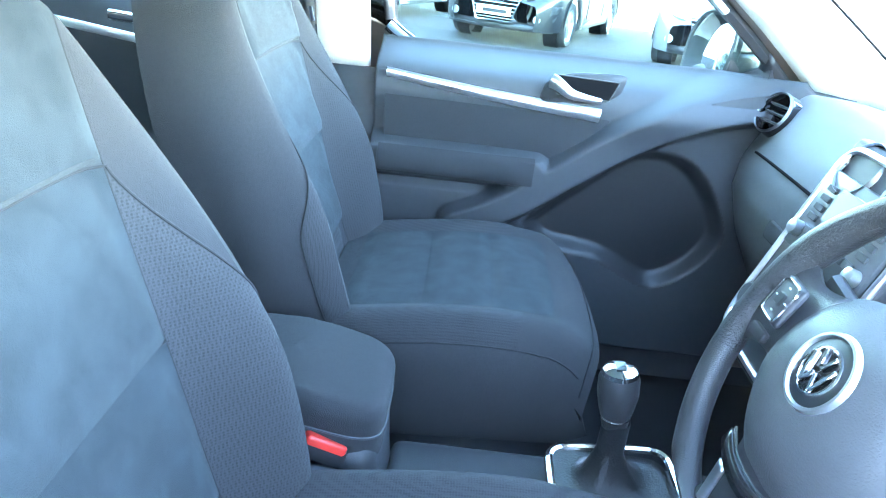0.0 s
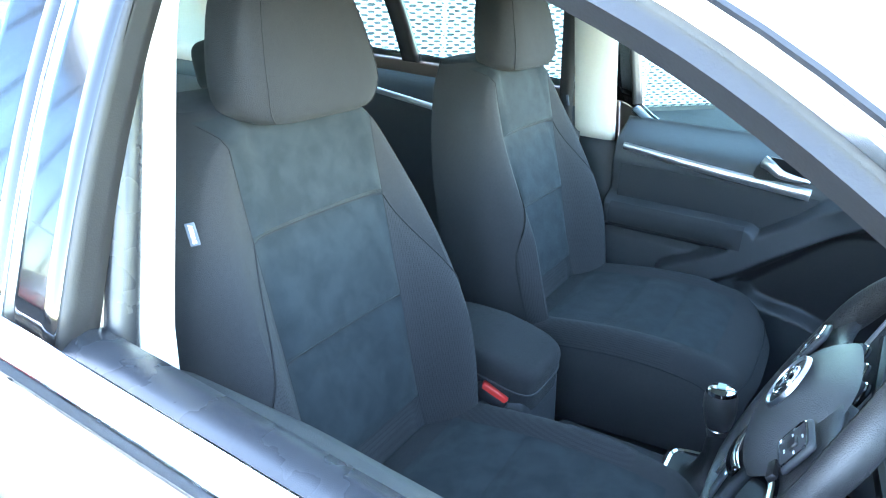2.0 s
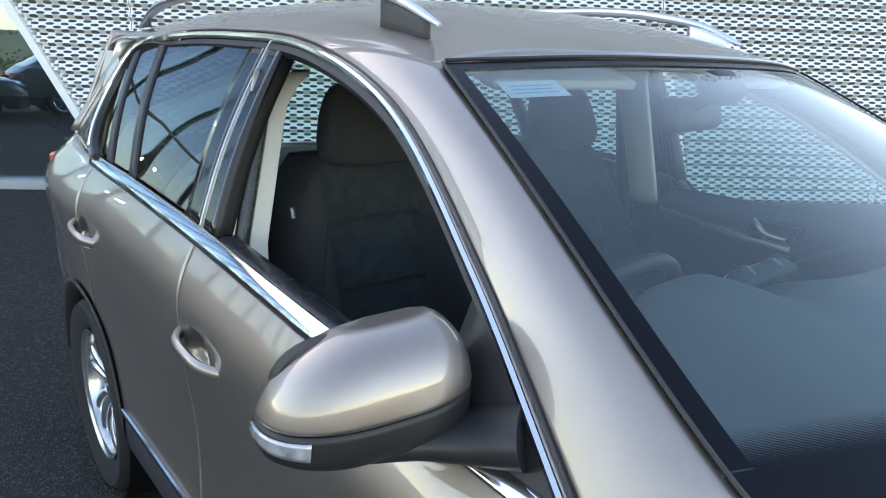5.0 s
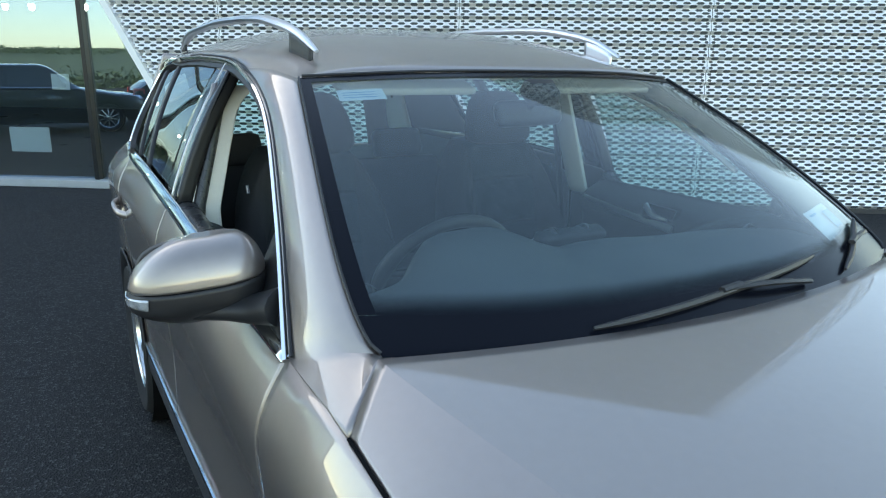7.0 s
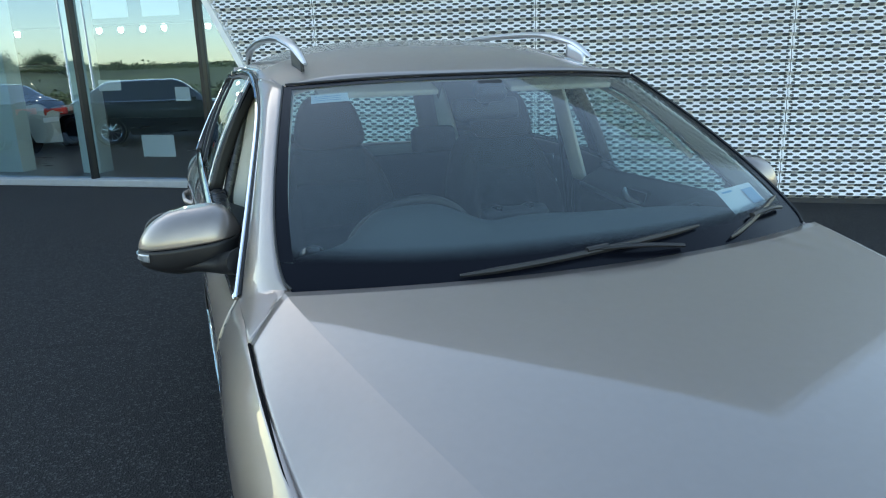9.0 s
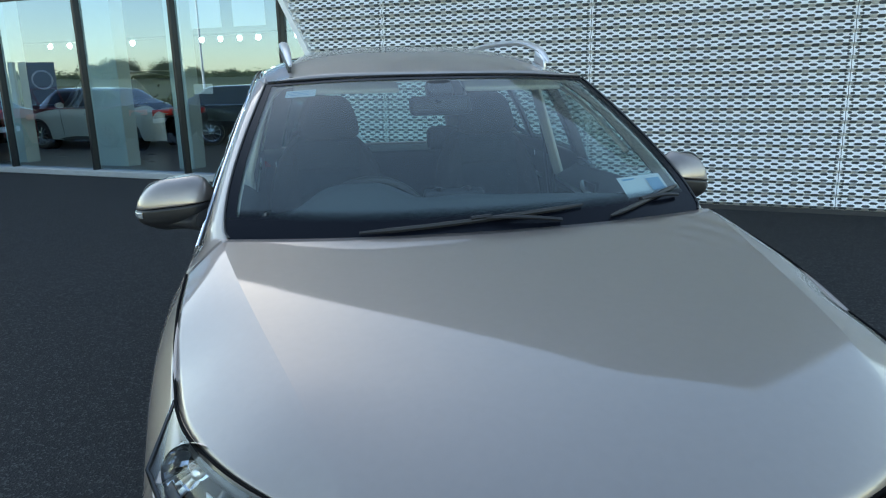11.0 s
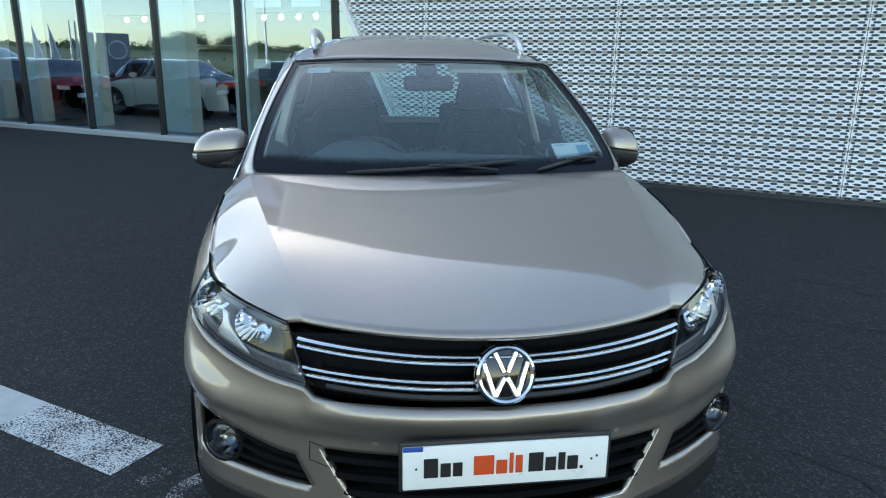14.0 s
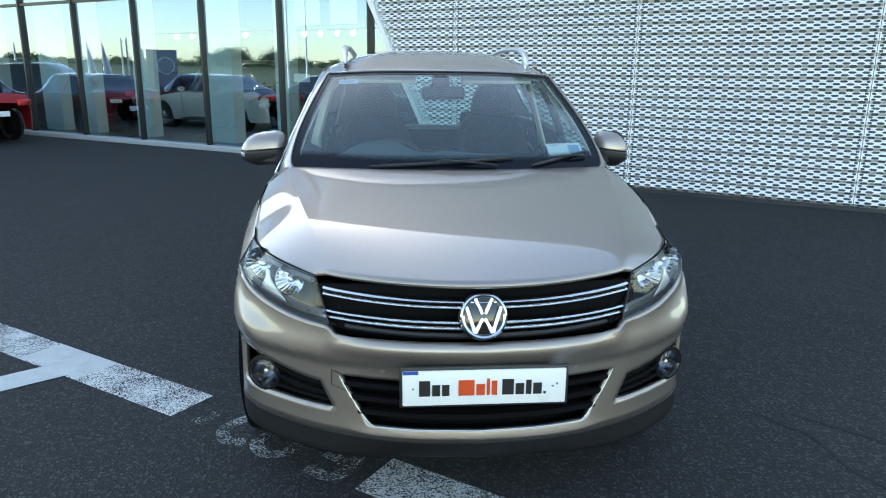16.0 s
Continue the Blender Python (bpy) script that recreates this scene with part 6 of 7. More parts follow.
# rear door trims, post trims, headliner
for sx in (-1, 1):
    bm = sheet(bmesh.new(), lambda u, v: Vector((sx * (0.735 + 0.03 * smooth01((v - 0.9) * 10)), 1.62 + 1.75 * u, 0.34 + (BELT(1.62 + 1.75 * u)[1] - 0.37) * v)), 24, 20, flip=sx > 0)
    rt = add("rear_door_trim", bm, SOFT, "dark rear door trim with silver strip", inside=0.01)
    add("silver_strip", tube(bmesh.new(), lambda t: (sx * 0.722, 1.74 + 0.66 * t, 1.030 + 0.080 * t), 14, 0.005, 0.010, 8), SATIN, "", rt)
    add("rear_handle", tube(bmesh.new(), lambda t: (sx * 0.712, 1.98 + 0.10 * t, 1.105 + 0.006 * t), 8, 0.007, 0.011, 8), CHROME, "", rt)
    def post(u, v):
        z = 1.055 + 0.465 * v
        xo = 0.793 - 0.30 * (z - 1.058)
        y = 1.506 + 0.03 * v
        a = math.pi * u
        return Vector((sx * (xo - 0.03 - 0.022 * math.sin(a) ** 0.5), y + 0.055 - 0.058 * math.cos(a) + 0.02 * (1 - v), z))
    if sx < 0:
        def post(u, v):
            """The driver's post beside the open window: round its inner edge, then flat to the seal."""
            z = 0.98 + 0.515 * v
            d = z - 1.08
            xo = 0.790 - 0.30 * max(0.0, d - 0.05)
            wide = 0.055 - 0.008 * v + 0.05 * max(0.0, (v - 0.82) / 0.18) ** 2
            y = 1.503 + 0.2 * max(0.0, d - 0.05)
            if u < 0.5:
                return Vector((-(xo - wide * 2 * u), y, z))
            a = math.pi / 2 * (2 * u - 1)
            return Vector((-(xo - wide - 0.012 * math.sin(a)), y + 0.10 * (1 - math.cos(a)), z))
        def seal(u, v):
            z = 1.05 + 0.45 * v
            d = z - 1.08
            return Vector((-(0.812 - 0.30 * max(0.0, d - 0.05) - 0.023 * u), 1.503 + 0.2 * max(0.0, d - 0.05) - 0.008 * math.sin(math.pi * u), z))
        def flange(u, v):
            z = 1.07 + 0.43 * v
            d = z - 1.08
            return Vector((-(0.830 - 0.30 * max(0.0, d - 0.05) - 0.019 * u), 1.506 + 0.2 * max(0.0, d - 0.05), z))
        add("door_seal", sheet(bmesh.new(), seal, 5, 14, flip=True), SILL_BLACK, "dark rubber door seal", inside=0.01)
        add("post_flange", sheet(bmesh.new(), flange, 2, 14, flip=True), PAINT, "painted door post edge", inside=0.01)
    add("window_liner", tube(bmesh.new(), lambda t: (sx * (window_edge(0.80 + 0.70 * t)[0] - 0.045), 0.80 + 0.70 * t, window_edge(0.80 + 0.70 * t)[2] - 0.032), 24, 0.012, 0.008, 8), BEIGE, "pale liner edge above the window")
    bp = add("post_trim", sheet(bmesh.new(), post, 10, 14, flip=sx > 0), BEIGE, "pale grey door post trim", inside=0.006)
    def post_low(u, v):
        z = 0.34 + 0.715 * v
        a = math.pi * u
        return Vector((sx * (0.765 - 0.03 * math.sin(a)), 1.48 + 0.07 - 0.075 * math.cos(a), z))
    add("post_base", sheet(bmesh.new(), post_low, 10, 10, flip=sx > 0), SOFT, "dark lower post trim", bp, inside=0.006)
    if sx > 0:
        add("seat_belt", sheet(bmesh.new(), lambda u, v: Vector((0.735 - 0.10 * max(0.0, v - 0.3), 1.632 + 0.01 * v + 0.04 * u, 0.72 + 0.74 * v)), 2, 12, flip=True), BLACK, "black seat belt", bp, inside=0.002)
    def apil(u, v):
        e = EDGE(0.02 + (U_FRONT + 0.10) * u)
        s_ = np.array(screen_point(0 if sx < 0 else 1, min(1.0, u * 1.25)))
        s_[0] = abs(s_[0])
        p = e * v + s_ * (1 - v)
        return Vector((sx * (p[0] - 0.035), p[1] + (0.02 if sx < 0 else -0.035), p[2] - 0.022))
    add("front_post_trim", sheet(bmesh.new(), apil, 16, 5, flip=sx < 0), BEIGE, "pale grey windscreen post trim", inside=0.006)
    def dpil(u, v):
        y = 2.55 + 0.72 * u
        e = window_edge(min(y, 3.0))
        return Vector((sx * (0.62 + 0.12 * (1 - v)), 3.00 + 0.30 * u, 1.10 + 0.42 * v))
    add("rear_post_trim", sheet(bmesh.new(), dpil, 6, 6, flip=sx < 0), BEIGE, "pale grey rear post trim", inside=0.01)
def liner(u, v):
    p = roof_point(0.02 + 0.96 * u, 0.02 + 0.95 * v)
    return p + Vector((0, 0, -0.035))
add("headliner", sheet(bmesh.new(), liner, 20, 20, flip=True), BEIGE, "pale grey headliner", inside=0.006)
for sx in (-1, 1):
    add("sun_visor", box(bmesh.new(), (0.40, 0.16, 0.02), pose(sx * 0.33, 1.09, 1.520, 20), 0.008, 3), BEIGE, "pale folded sun visor")
mirror_in = add("interior_mirror", box(bmesh.new(), (0.25, 0.045, 0.075), pose(0.02, 0.975, 1.435, -12, 0, 8), 0.022, 4), BLACK, "black interior mirror")
add("mirror_stem", tube(bmesh.new(), lambda t: (0.01, 0.90 + 0.07 * t, 1.50 - 0.05 * t), 6, 0.016, sides=10), BLACK, "", mirror_in)
add("sensor_housing", box(bmesh.new(), (0.10, 0.07, 0.05), pose(0.0, 0.90, 1.495, 40), 0.015, 3), BLACK, "black sensor housing on the glass", mirror_in)


# ---- ground ----
def asphalt():
    m = material("asphalt", (0.030, 0.030, 0.031), 0.9, spec=0.22, vary=0.22, scale=0.8)
    nt = m.node_tree
    b = nt.nodes["Principled BSDF"]
    tc, vor, bp, mix = nt.nodes.new("ShaderNodeTexCoord"), nt.nodes.new("ShaderNodeTexVoronoi"), nt.nodes.new("ShaderNodeBump"), nt.nodes.new("ShaderNodeMix")
    vor.inputs["Scale"].default_value = 110
    bp.inputs["Strength"].default_value, bp.inputs["Distance"].default_value = 0.9, 0.006
    nt.links.new(tc.outputs["Object"], vor.inputs["Vector"])
    nt.links.new(vor.outputs["Distance"], bp.inputs["Height"])
    nt.links.new(bp.outputs[0], b.inputs["Normal"])
    # lighter stone chips
    chip = nt.nodes.new("ShaderNodeMapRange")
    chip.inputs["From Min"].default_value, chip.inputs["From Max"].default_value = 0.75, 0.95
    chip.inputs["To Min"].default_value, chip.inputs["To Max"].default_value = 0.0, 0.35
    sep = nt.nodes.new("ShaderNodeSeparateColor")
    nt.links.new(vor.outputs["Color"], sep.inputs[0])
    nt.links.new(sep.outputs[0], chip.inputs["Value"])
    mix.data_type = "RGBA"
    old = b.inputs["Base Color"].links[0].from_socket
    nt.links.new(chip.outputs[0], mix.inputs["Factor"])
    nt.links.new(old, mix.inputs["A"])
    mix.inputs["B"].default_value = (0.16, 0.16, 0.165, 1)
    nt.links.new(mix.outputs["Result"], b.inputs["Base Color"])
    return m


ASPHALT = asphalt()
bm = bmesh.new()
sheet(bm, lambda u, v: Vector((-600 + 1200 * u, -600 + 1200 * v, 0)), 24, 24)
tagged(finish("ground", bm, ASPHALT, smooth=False), "dark grey asphalt yard with fine stone chips", "ground", kind="structure")


def worn_paint(name="worn_road_paint", color=(0.62, 0.63, 0.63), low=0.56, high=0.68):
    """Road paint worn through to the asphalt between the chips."""
    m = material(name, color, 0.75, vary=0.1, scale=5, bump=0.8, bscale=160)
    nt = m.node_tree
    b = nt.nodes["Principled BSDF"]
    tc, fine, coarse, add, cut = (nt.nodes.new("ShaderNode" + k) for k in ("TexCoord", "TexNoise", "TexNoise", "Math", "MapRange"))
    fine.inputs["Scale"].default_value, fine.inputs["Detail"].default_value = 150, 3
    coarse.inputs["Scale"].default_value = 7.0
    add.operation = "MULTIPLY_ADD"
    add.inputs[1].default_value = 0.3
    cut.inputs["From Min"].default_value, cut.inputs["From Max"].default_value = low, high
    nt.links.new(tc.outputs["Object"], fine.inputs["Vector"])
    nt.links.new(tc.outputs["Object"], coarse.inputs["Vector"])
    nt.links.new(coarse.outputs["Fac"], add.inputs[0])
    nt.links.new(fine.outputs["Fac"], add.inputs[2])
    nt.links.new(add.outputs[0], cut.inputs["Value"])
    nt.links.new(cut.outputs[0], b.inputs["Alpha"])
    return m


WORN = worn_paint()
FRESH = material("fresh_road_paint", (0.50, 0.51, 0.51), 0.75, vary=0.22, scale=9, bump=0.4, bscale=160)


def mark(name, pts, mat, z=0.004, label="worn white parking bay line on the asphalt"):
    bm = bmesh.new()
    bm.faces.new([bm.verts.new((x, y, z)) for x, y in pts])
    bmesh.ops.recalc_face_normals(bm, faces=bm.faces)
    for f in bm.faces:
        if f.normal.z < 0:
            f.normal_flip()
    return tagged(finish(name, bm, mat, smooth=False), label, "road marking", kind="structure")


def strip_pts(a, b, w0, w1=None):
    a, b = Vector(a), Vector(b)
    d = (b - a).normalized()
    n = Vector((-d.y, d.x))
    return [tuple(a + n * w0), tuple(b + n * w0), tuple(b - n * w0), tuple(a - n * w0)]


# dark tar seams and a scuff in the yard
TAR = material("tar_seam", (0.012, 0.012, 0.013), 0.8, vary=0.3, scale=4, bump=0.5, bscale=150)
for k, pts in enumerate((((1.40, -0.16), (1.50, -0.30), (1.57, -0.42), (1.56, -0.60), (1.62, -0.85)), ((1.36, 0.50), (1.38, 0.43), (1.43, 0.22), (1.45, 0.10)), ((2.80, 2.04), (2.95, 2.00), (3.10, 1.91), (3.20, 1.70), (3.45, 1.50)))):
    way = spline([(x, y, 0.0025) for x, y in pts])
    wide = 0.016 if k < 2 else 0.03
    bm = sheet(bmesh.new(), lambda u, v: Vector((way(u)[0] + wide * (v - 0.5) * (0.5 + math.sin(math.pi * u)) + 0.006 * math.sin(23 * u + k), way(u)[1] + 0.35 * wide * (v - 0.5), 0.0025)), 30, 1)
    tagged(finish("tar_seam", bm, TAR, smooth=False), "thin dark tar seam in the asphalt", "tar seam", kind="structure")
LINE_A, LINE_B = Vector((-3.6, 1.74)), Vector((-1.23, 0.058))
mark("bay_line", strip_pts(LINE_A, LINE_B, 0.124), WORN)
mark("bay_line", strip_pts((-0.363, -0.571), (1.74, -2.10), 0.128), WORN)
mark("bay_line_side", strip_pts((-1.98, 0.56), (-2.60, 0.10), 0.10), FRESH, 0.0045)
mark("bay_line_patch", strip_pts((-2.25, 0.79), (-1.83, 0.49), 0.118), FRESH, 0.005)


FAINT = worn_paint("faint_road_paint", (0.42, 0.43, 0.43), 0.64, 0.78)


def pavement_letter(line, w=0.030):
    """A worn painted stroke along a line of the plan."""
    way = spline([(x, y, 0.0) for x, y in line])
    def fn(u, v):
        p, q = way(max(u - 0.02, 0.0)), way(min(u + 0.02, 1.0))
        d = Vector((q[0] - p[0], q[1] - p[1], 0)).normalized()
        m = way(u)
        return Vector((m[0] - d.y * w * (2 * v - 1), m[1] + d.x * w * (2 * v - 1), 0.004))
    tagged(finish("worn_letter", sheet(bmesh.new(), fn, 16, 2, flip=True), FAINT, smooth=False), "worn unreadable painted letter on the asphalt", "road marking", group="painted letters", kind="structure")


for line in (((-0.906, -0.038), (-1.032, -0.198), (-1.008, -0.268), (-0.917, -0.302)), ((-0.765, -0.184), (-0.869, -0.305), (-0.816, -0.399), (-0.745, -0.395), (-0.657, -0.261)), ((-0.640, -0.509), (-0.528, -0.589), (-0.423, -0.433)), ((-0.565, -0.406), (-0.490, -0.485)), ((-1.179, -0.102), (-1.096, -0.026))):
    pavement_letter(line)

# thin surface seams in the asphalt
for a, b in (((-6.0, 4.4), (-1.3, 3.2)), ((2.2, 1.4), (5.2, -0.6)), ((1.6, -0.2), (3.4, -2.2))):
    mark("tar_seam", strip_pts(a, b, 0.006), TAR, 0.003, "thin tar seam in the asphalt")

# ---- showroom building ----
ALONG = Vector((0.826, -0.563, 0)).normalized()
WALL0 = Vector((3.04, 6.22, 0))
WALL_ROT = math.degrees(math.atan2(ALONG.y, ALONG.x))
WALL_M = pose(WALL0.x, WALL0.y, 0, 0, 0, WALL_ROT)  # local x runs along the wall, local -y faces the yard
WALL_TOP, WALL_END, PANEL, PITCH, FOLD_H, ROW, JUT = 7.4, 6.6, 2.717, 0.143, 0.133, 0.0315, 0.042
PERF = material("perforated_aluminium", (0.86, 0.86, 0.85), 0.42, 0.5, vary=0.05, scale=1.2)
BACKING = material("grey_backing_wall", (0.13, 0.14, 0.145), 0.7, vary=0.1, scale=1.0)


def slant(z):
    return -3.95 - 0.52 * (z - 1.95)


def slant_end(z):
    return WALL_END - 0.33 * z


wall = tagged(empty("wall_1"), "folded perforated aluminium cladding in large panels", "wall", kind="structure")
wall.matrix_world = WALL_M
LEDGE = FOLD_H - 3 * ROW


def perforated(sa, sb):
    """A folded sheet: three rows of holes on each leaning face, then a plain ledge underneath."""
    verts, faces = [], []
    p, b = PITCH / 2, 0.40
    for fold in range(int((WALL_TOP - 0.05) / FOLD_H)):
        zf = 0.05 + fold * FOLD_H
        left, right = max(sa, slant(zf)), min(sb, slant_end(zf))
        if right - left < 0.1:
            continue
        # the ledge below, then three rows on the leaning face; the ledge is pierced like them
        rows = [(zf, LEDGE, 0.0, JUT)] + [(zf + LEDGE + r * ROW, ROW, JUT * (1 - r / 3), JUT * (1 - (r + 1) / 3)) for r in range(3)]
        for r, (z0, high, o0, o2) in enumerate(rows, 1):
            for i in range(int(round((sb - sa) / PITCH)) + 1):
                cs = sa + i * PITCH + (p if r % 2 else 0.0)
                lo, hi = max(cs - p, left), min(cs + p, right)
                if hi - lo < 0.01:
                    continue
                k = len(verts)
                part_cell = (hi - lo) / PITCH
                if part_cell < 0.40:
                    continue
                cs, w, a = (lo + hi) / 2, (hi - lo) / 2, min(0.044, (hi - lo) / 2 * 0.66)
                for x, q in ((-w, 0.5), (-w, 1), (w, 1), (w, 0.5), (w, 0), (-w, 0), (-a, 0.5), (-0.58 * a, 0.5 + b), (0.58 * a, 0.5 + b), (a, 0.5), (0.58 * a, 0.5 - b), (-0.58 * a, 0.5 - b)):
                    verts.append((cs + x, -(o0 + (o2 - o0) * q), z0 + high * q))
                for g in range(6):
                    f = (g + 1) % 6
                    faces.append((k + g, k + 6 + g, k + 6 + f, k + f))
    me = bpy.data.meshes.new("perforated_panel")
    me.from_pydata(verts, [], faces)
    me.materials.append(PERF)
    ob = new("perforated_panel", me)
    ob.parent = wall
    return ob


s = -3 * PANEL
while s < WALL_END - 0.1:
    perforated(s - 0.046, min(s + PANEL, WALL_END) - 0.052)
    s += PANEL
bm = bmesh.new()
prism(bm, [(slant(0) + 0.1, 0.02), (WALL_END - 0.1, 0.02), (slant_end(WALL_TOP) - 0.1, WALL_TOP), (slant(WALL_TOP) + 0.1, WALL_TOP)], 0.3, pose(0, 0.42, 0, 90, 0, 0))
part("backing", bm, BACKING, wall, "grey wall behind the cladding", smooth=False)
WHITE_EDGE = material("white_edge_strip", (0.78, 0.80, 0.82), 0.4, vary=0.03)
bm = bmesh.new()
prism(bm, [(slant(0.0) - 0.03, 0.0), (slant(0.0) + 0.05, 0.0), (slant(WALL_TOP) + 0.05, WALL_TOP), (slant(WALL_TOP) - 0.03, WALL_TOP)], 0.40, pose(0, 0.33, 0, 90, 0, 0))
part("edge_strip", bm, WHITE_EDGE, wall, "white sloping edge of the cladding", smooth=False)
bm = bmesh.new()
box(bm, (WALL_END + 3.0, 0.04, 0.05), pose(WALL_END / 2 - 1.5, -0.01, 0.025))
part("base_rail", bm, TRIM_GREY, wall, "dark rail at the foot of the cladding", smooth=False)
# the building's end and back, closing it behind the cladding
bm = bmesh.new()
sheet(bm, lambda u, v: Vector((slant_end(WALL_TOP * v) - 0.12, 0.15 + 13.5 * u, 0.02 + (WALL_TOP - 0.02) * v)), 1, 4)
part("end_wall", bm, BACKING, wall, smooth=False, inside=0.25)
bm = bmesh.new()
box(bm, (slant_end(WALL_TOP) + 28.5, 13.6, 0.3), pose(slant_end(WALL_TOP) / 2 - 14.25 - 0.2, 6.9, WALL_TOP - 0.16))
part("roof_slab", bm, BACKING, wall, smooth=False)

# glass front
FACADE = tagged(empty("facade"), "tall showroom glass front with dark mullions", "glass facade", kind="structure")
FACADE.matrix_world = WALL_M @ pose(0, 0.4, 0)
SHOW_GLASS = glass("showroom_glass", (0.70, 0.80, 0.80), 0.35, gloss=(0.53, 0.74, 1.0))
MULLION = material("dark_mullion", (0.02, 0.022, 0.025), 0.35, 0.4)
mull = [-4.60 - 1.985 * k for k in range(12)]
bm = bmesh.new()
box(bm, (0.055, 0.12, WALL_TOP), pose(0, -0.02, WALL_TOP / 2), 0.004, 1)
first_mullion = part("mullion", bm, MULLION, FACADE, "dark metal mullion", smooth=False)
first_mullion.location.x = mull[0]
for x in mull[1:]:
    o = first_mullion.copy()
    scene.collection.objects.link(o)
    o.location.x = x
bounds = [-2.6] + mull
for xa, xb in zip(bounds, bounds[1:]):
    bm = sheet(bmesh.new(), lambda u, v: Vector((xb + 0.03 + (xa - xb - 0.06) * u, 0.0, 0.10 + (WALL_TOP - 0.1) * v)), 1, 1)
    part("pane", bm, SHOW_GLASS, FACADE, smooth=False)
bm = bmesh.new()
box(bm, (28.0, 0.22, 0.10), pose(-14.6, -0.05, 0.05), 0.01, 1)
part("plinth", bm, material("pale_plinth", (0.38, 0.40, 0.41), 0.7, vary=0.1), FACADE, "pale kerb under the glass", smooth=False)
bm = bmesh.new()
box(bm, (26.0, 0.08, 0.06), pose(-15.6, -0.01, 2.98))
part("transom", bm, MULLION, FACADE, smooth=False)

# showroom inside
ROOM_FLOOR = material("showroom_floor", (0.12, 0.13, 0.14), 0.3, vary=0.06, scale=1)
ROOM_WALL = material("showroom_wall", (0.15, 0.18, 0.19), 0.7, vary=0.05, scale=0.5)
inside = tagged(empty("showroom"), "dim showroom interior with pale columns", "room", kind="structure")
inside.matrix_world = FACADE.matrix_world.copy()
bm = bmesh.new()
box(bm, (27.0, 13.0, 0.06), pose(-15.0, 6.8, 0.03))
part("room_floor", bm, ROOM_FLOOR, inside, smooth=False)
bm = bmesh.new()
box(bm, (30.0, 0.2, WALL_TOP), pose(-14.0, 13.4, WALL_TOP / 2))
part("room_back", bm, ROOM_WALL, inside, smooth=False)
bm = bmesh.new()
box(bm, (0.2, 13.0, WALL_TOP), pose(-28.5, 6.8, WALL_TOP / 2))
part("room_end", bm, ROOM_WALL, inside, smooth=False)
PALE = material("pale_column", (0.56, 0.69, 0.72), 0.5, vary=0.05)
for x, w in ((-7.29, 0.34), (-9.03, 0.78), (-11.5, 0.48), (-13.5, 0.50), (-14.95, 0.74), (-17.4, 0.5)):
    bm = bmesh.new()
    box(bm, (w, 0.3, WALL_TOP - 0.1), pose(x, 0.9, WALL_TOP / 2), 0.01)
    part("column", bm, PALE, inside, "pale column close behind the glass", smooth=False)
LAMP = material("lamp_glow", (1.0, 0.97, 0.9), 0.5, emit=36.0)
for x in (-12.88, -12.28, -11.0, -10.44, -8.59, -8.12, -7.65, -7.2, -6.3, -5.8):
    bm = lathe(bmesh.new(), [(0.0005, -0.03), (0.025, -0.024), (0.043, 0.0), (0.043, 0.06)], 14, pose(x, 3.0, 2.36))
    part("spot_lamp", bm, LAMP, inside, "small bright spot lamp on its track")
part("lamp_track", box(bmesh.new(), (9.0, 0.05, 0.04), pose(-9.2, 3.0, 2.47)), MULLION, inside, smooth=False)
for xa, xb, za, zb in ((-5.75, -5.22, 0.42, 0.73), (-6.34, -5.97, 1.36, 1.51), (-5.11, -4.88, 1.2, 1.39)):
    bm = sheet(bmesh.new(), lambda u, v: Vector((xa + (xb - xa) * u, 0.03, za + (zb - za) * v)), 1, 1)
    tagged(finish("notice", bm, WHITE, smooth=False), "pale paper notice stuck on showroom glass", "notice", group="glass notices").matrix_world = FACADE.matrix_world
for xa, xb in ((-6.30, -5.72), (-5.50, -4.92)):
    bm = box(bmesh.new(), (xb - xa, 0.01, 0.44), pose((xa + xb) / 2, 0.06, 2.56), 0.004, 1)
    tagged(finish("sign_block", bm, WHITE, smooth=False), "plain white sign block behind the showroom glass", "sign", group="sign blocks").matrix_world = FACADE.matrix_world

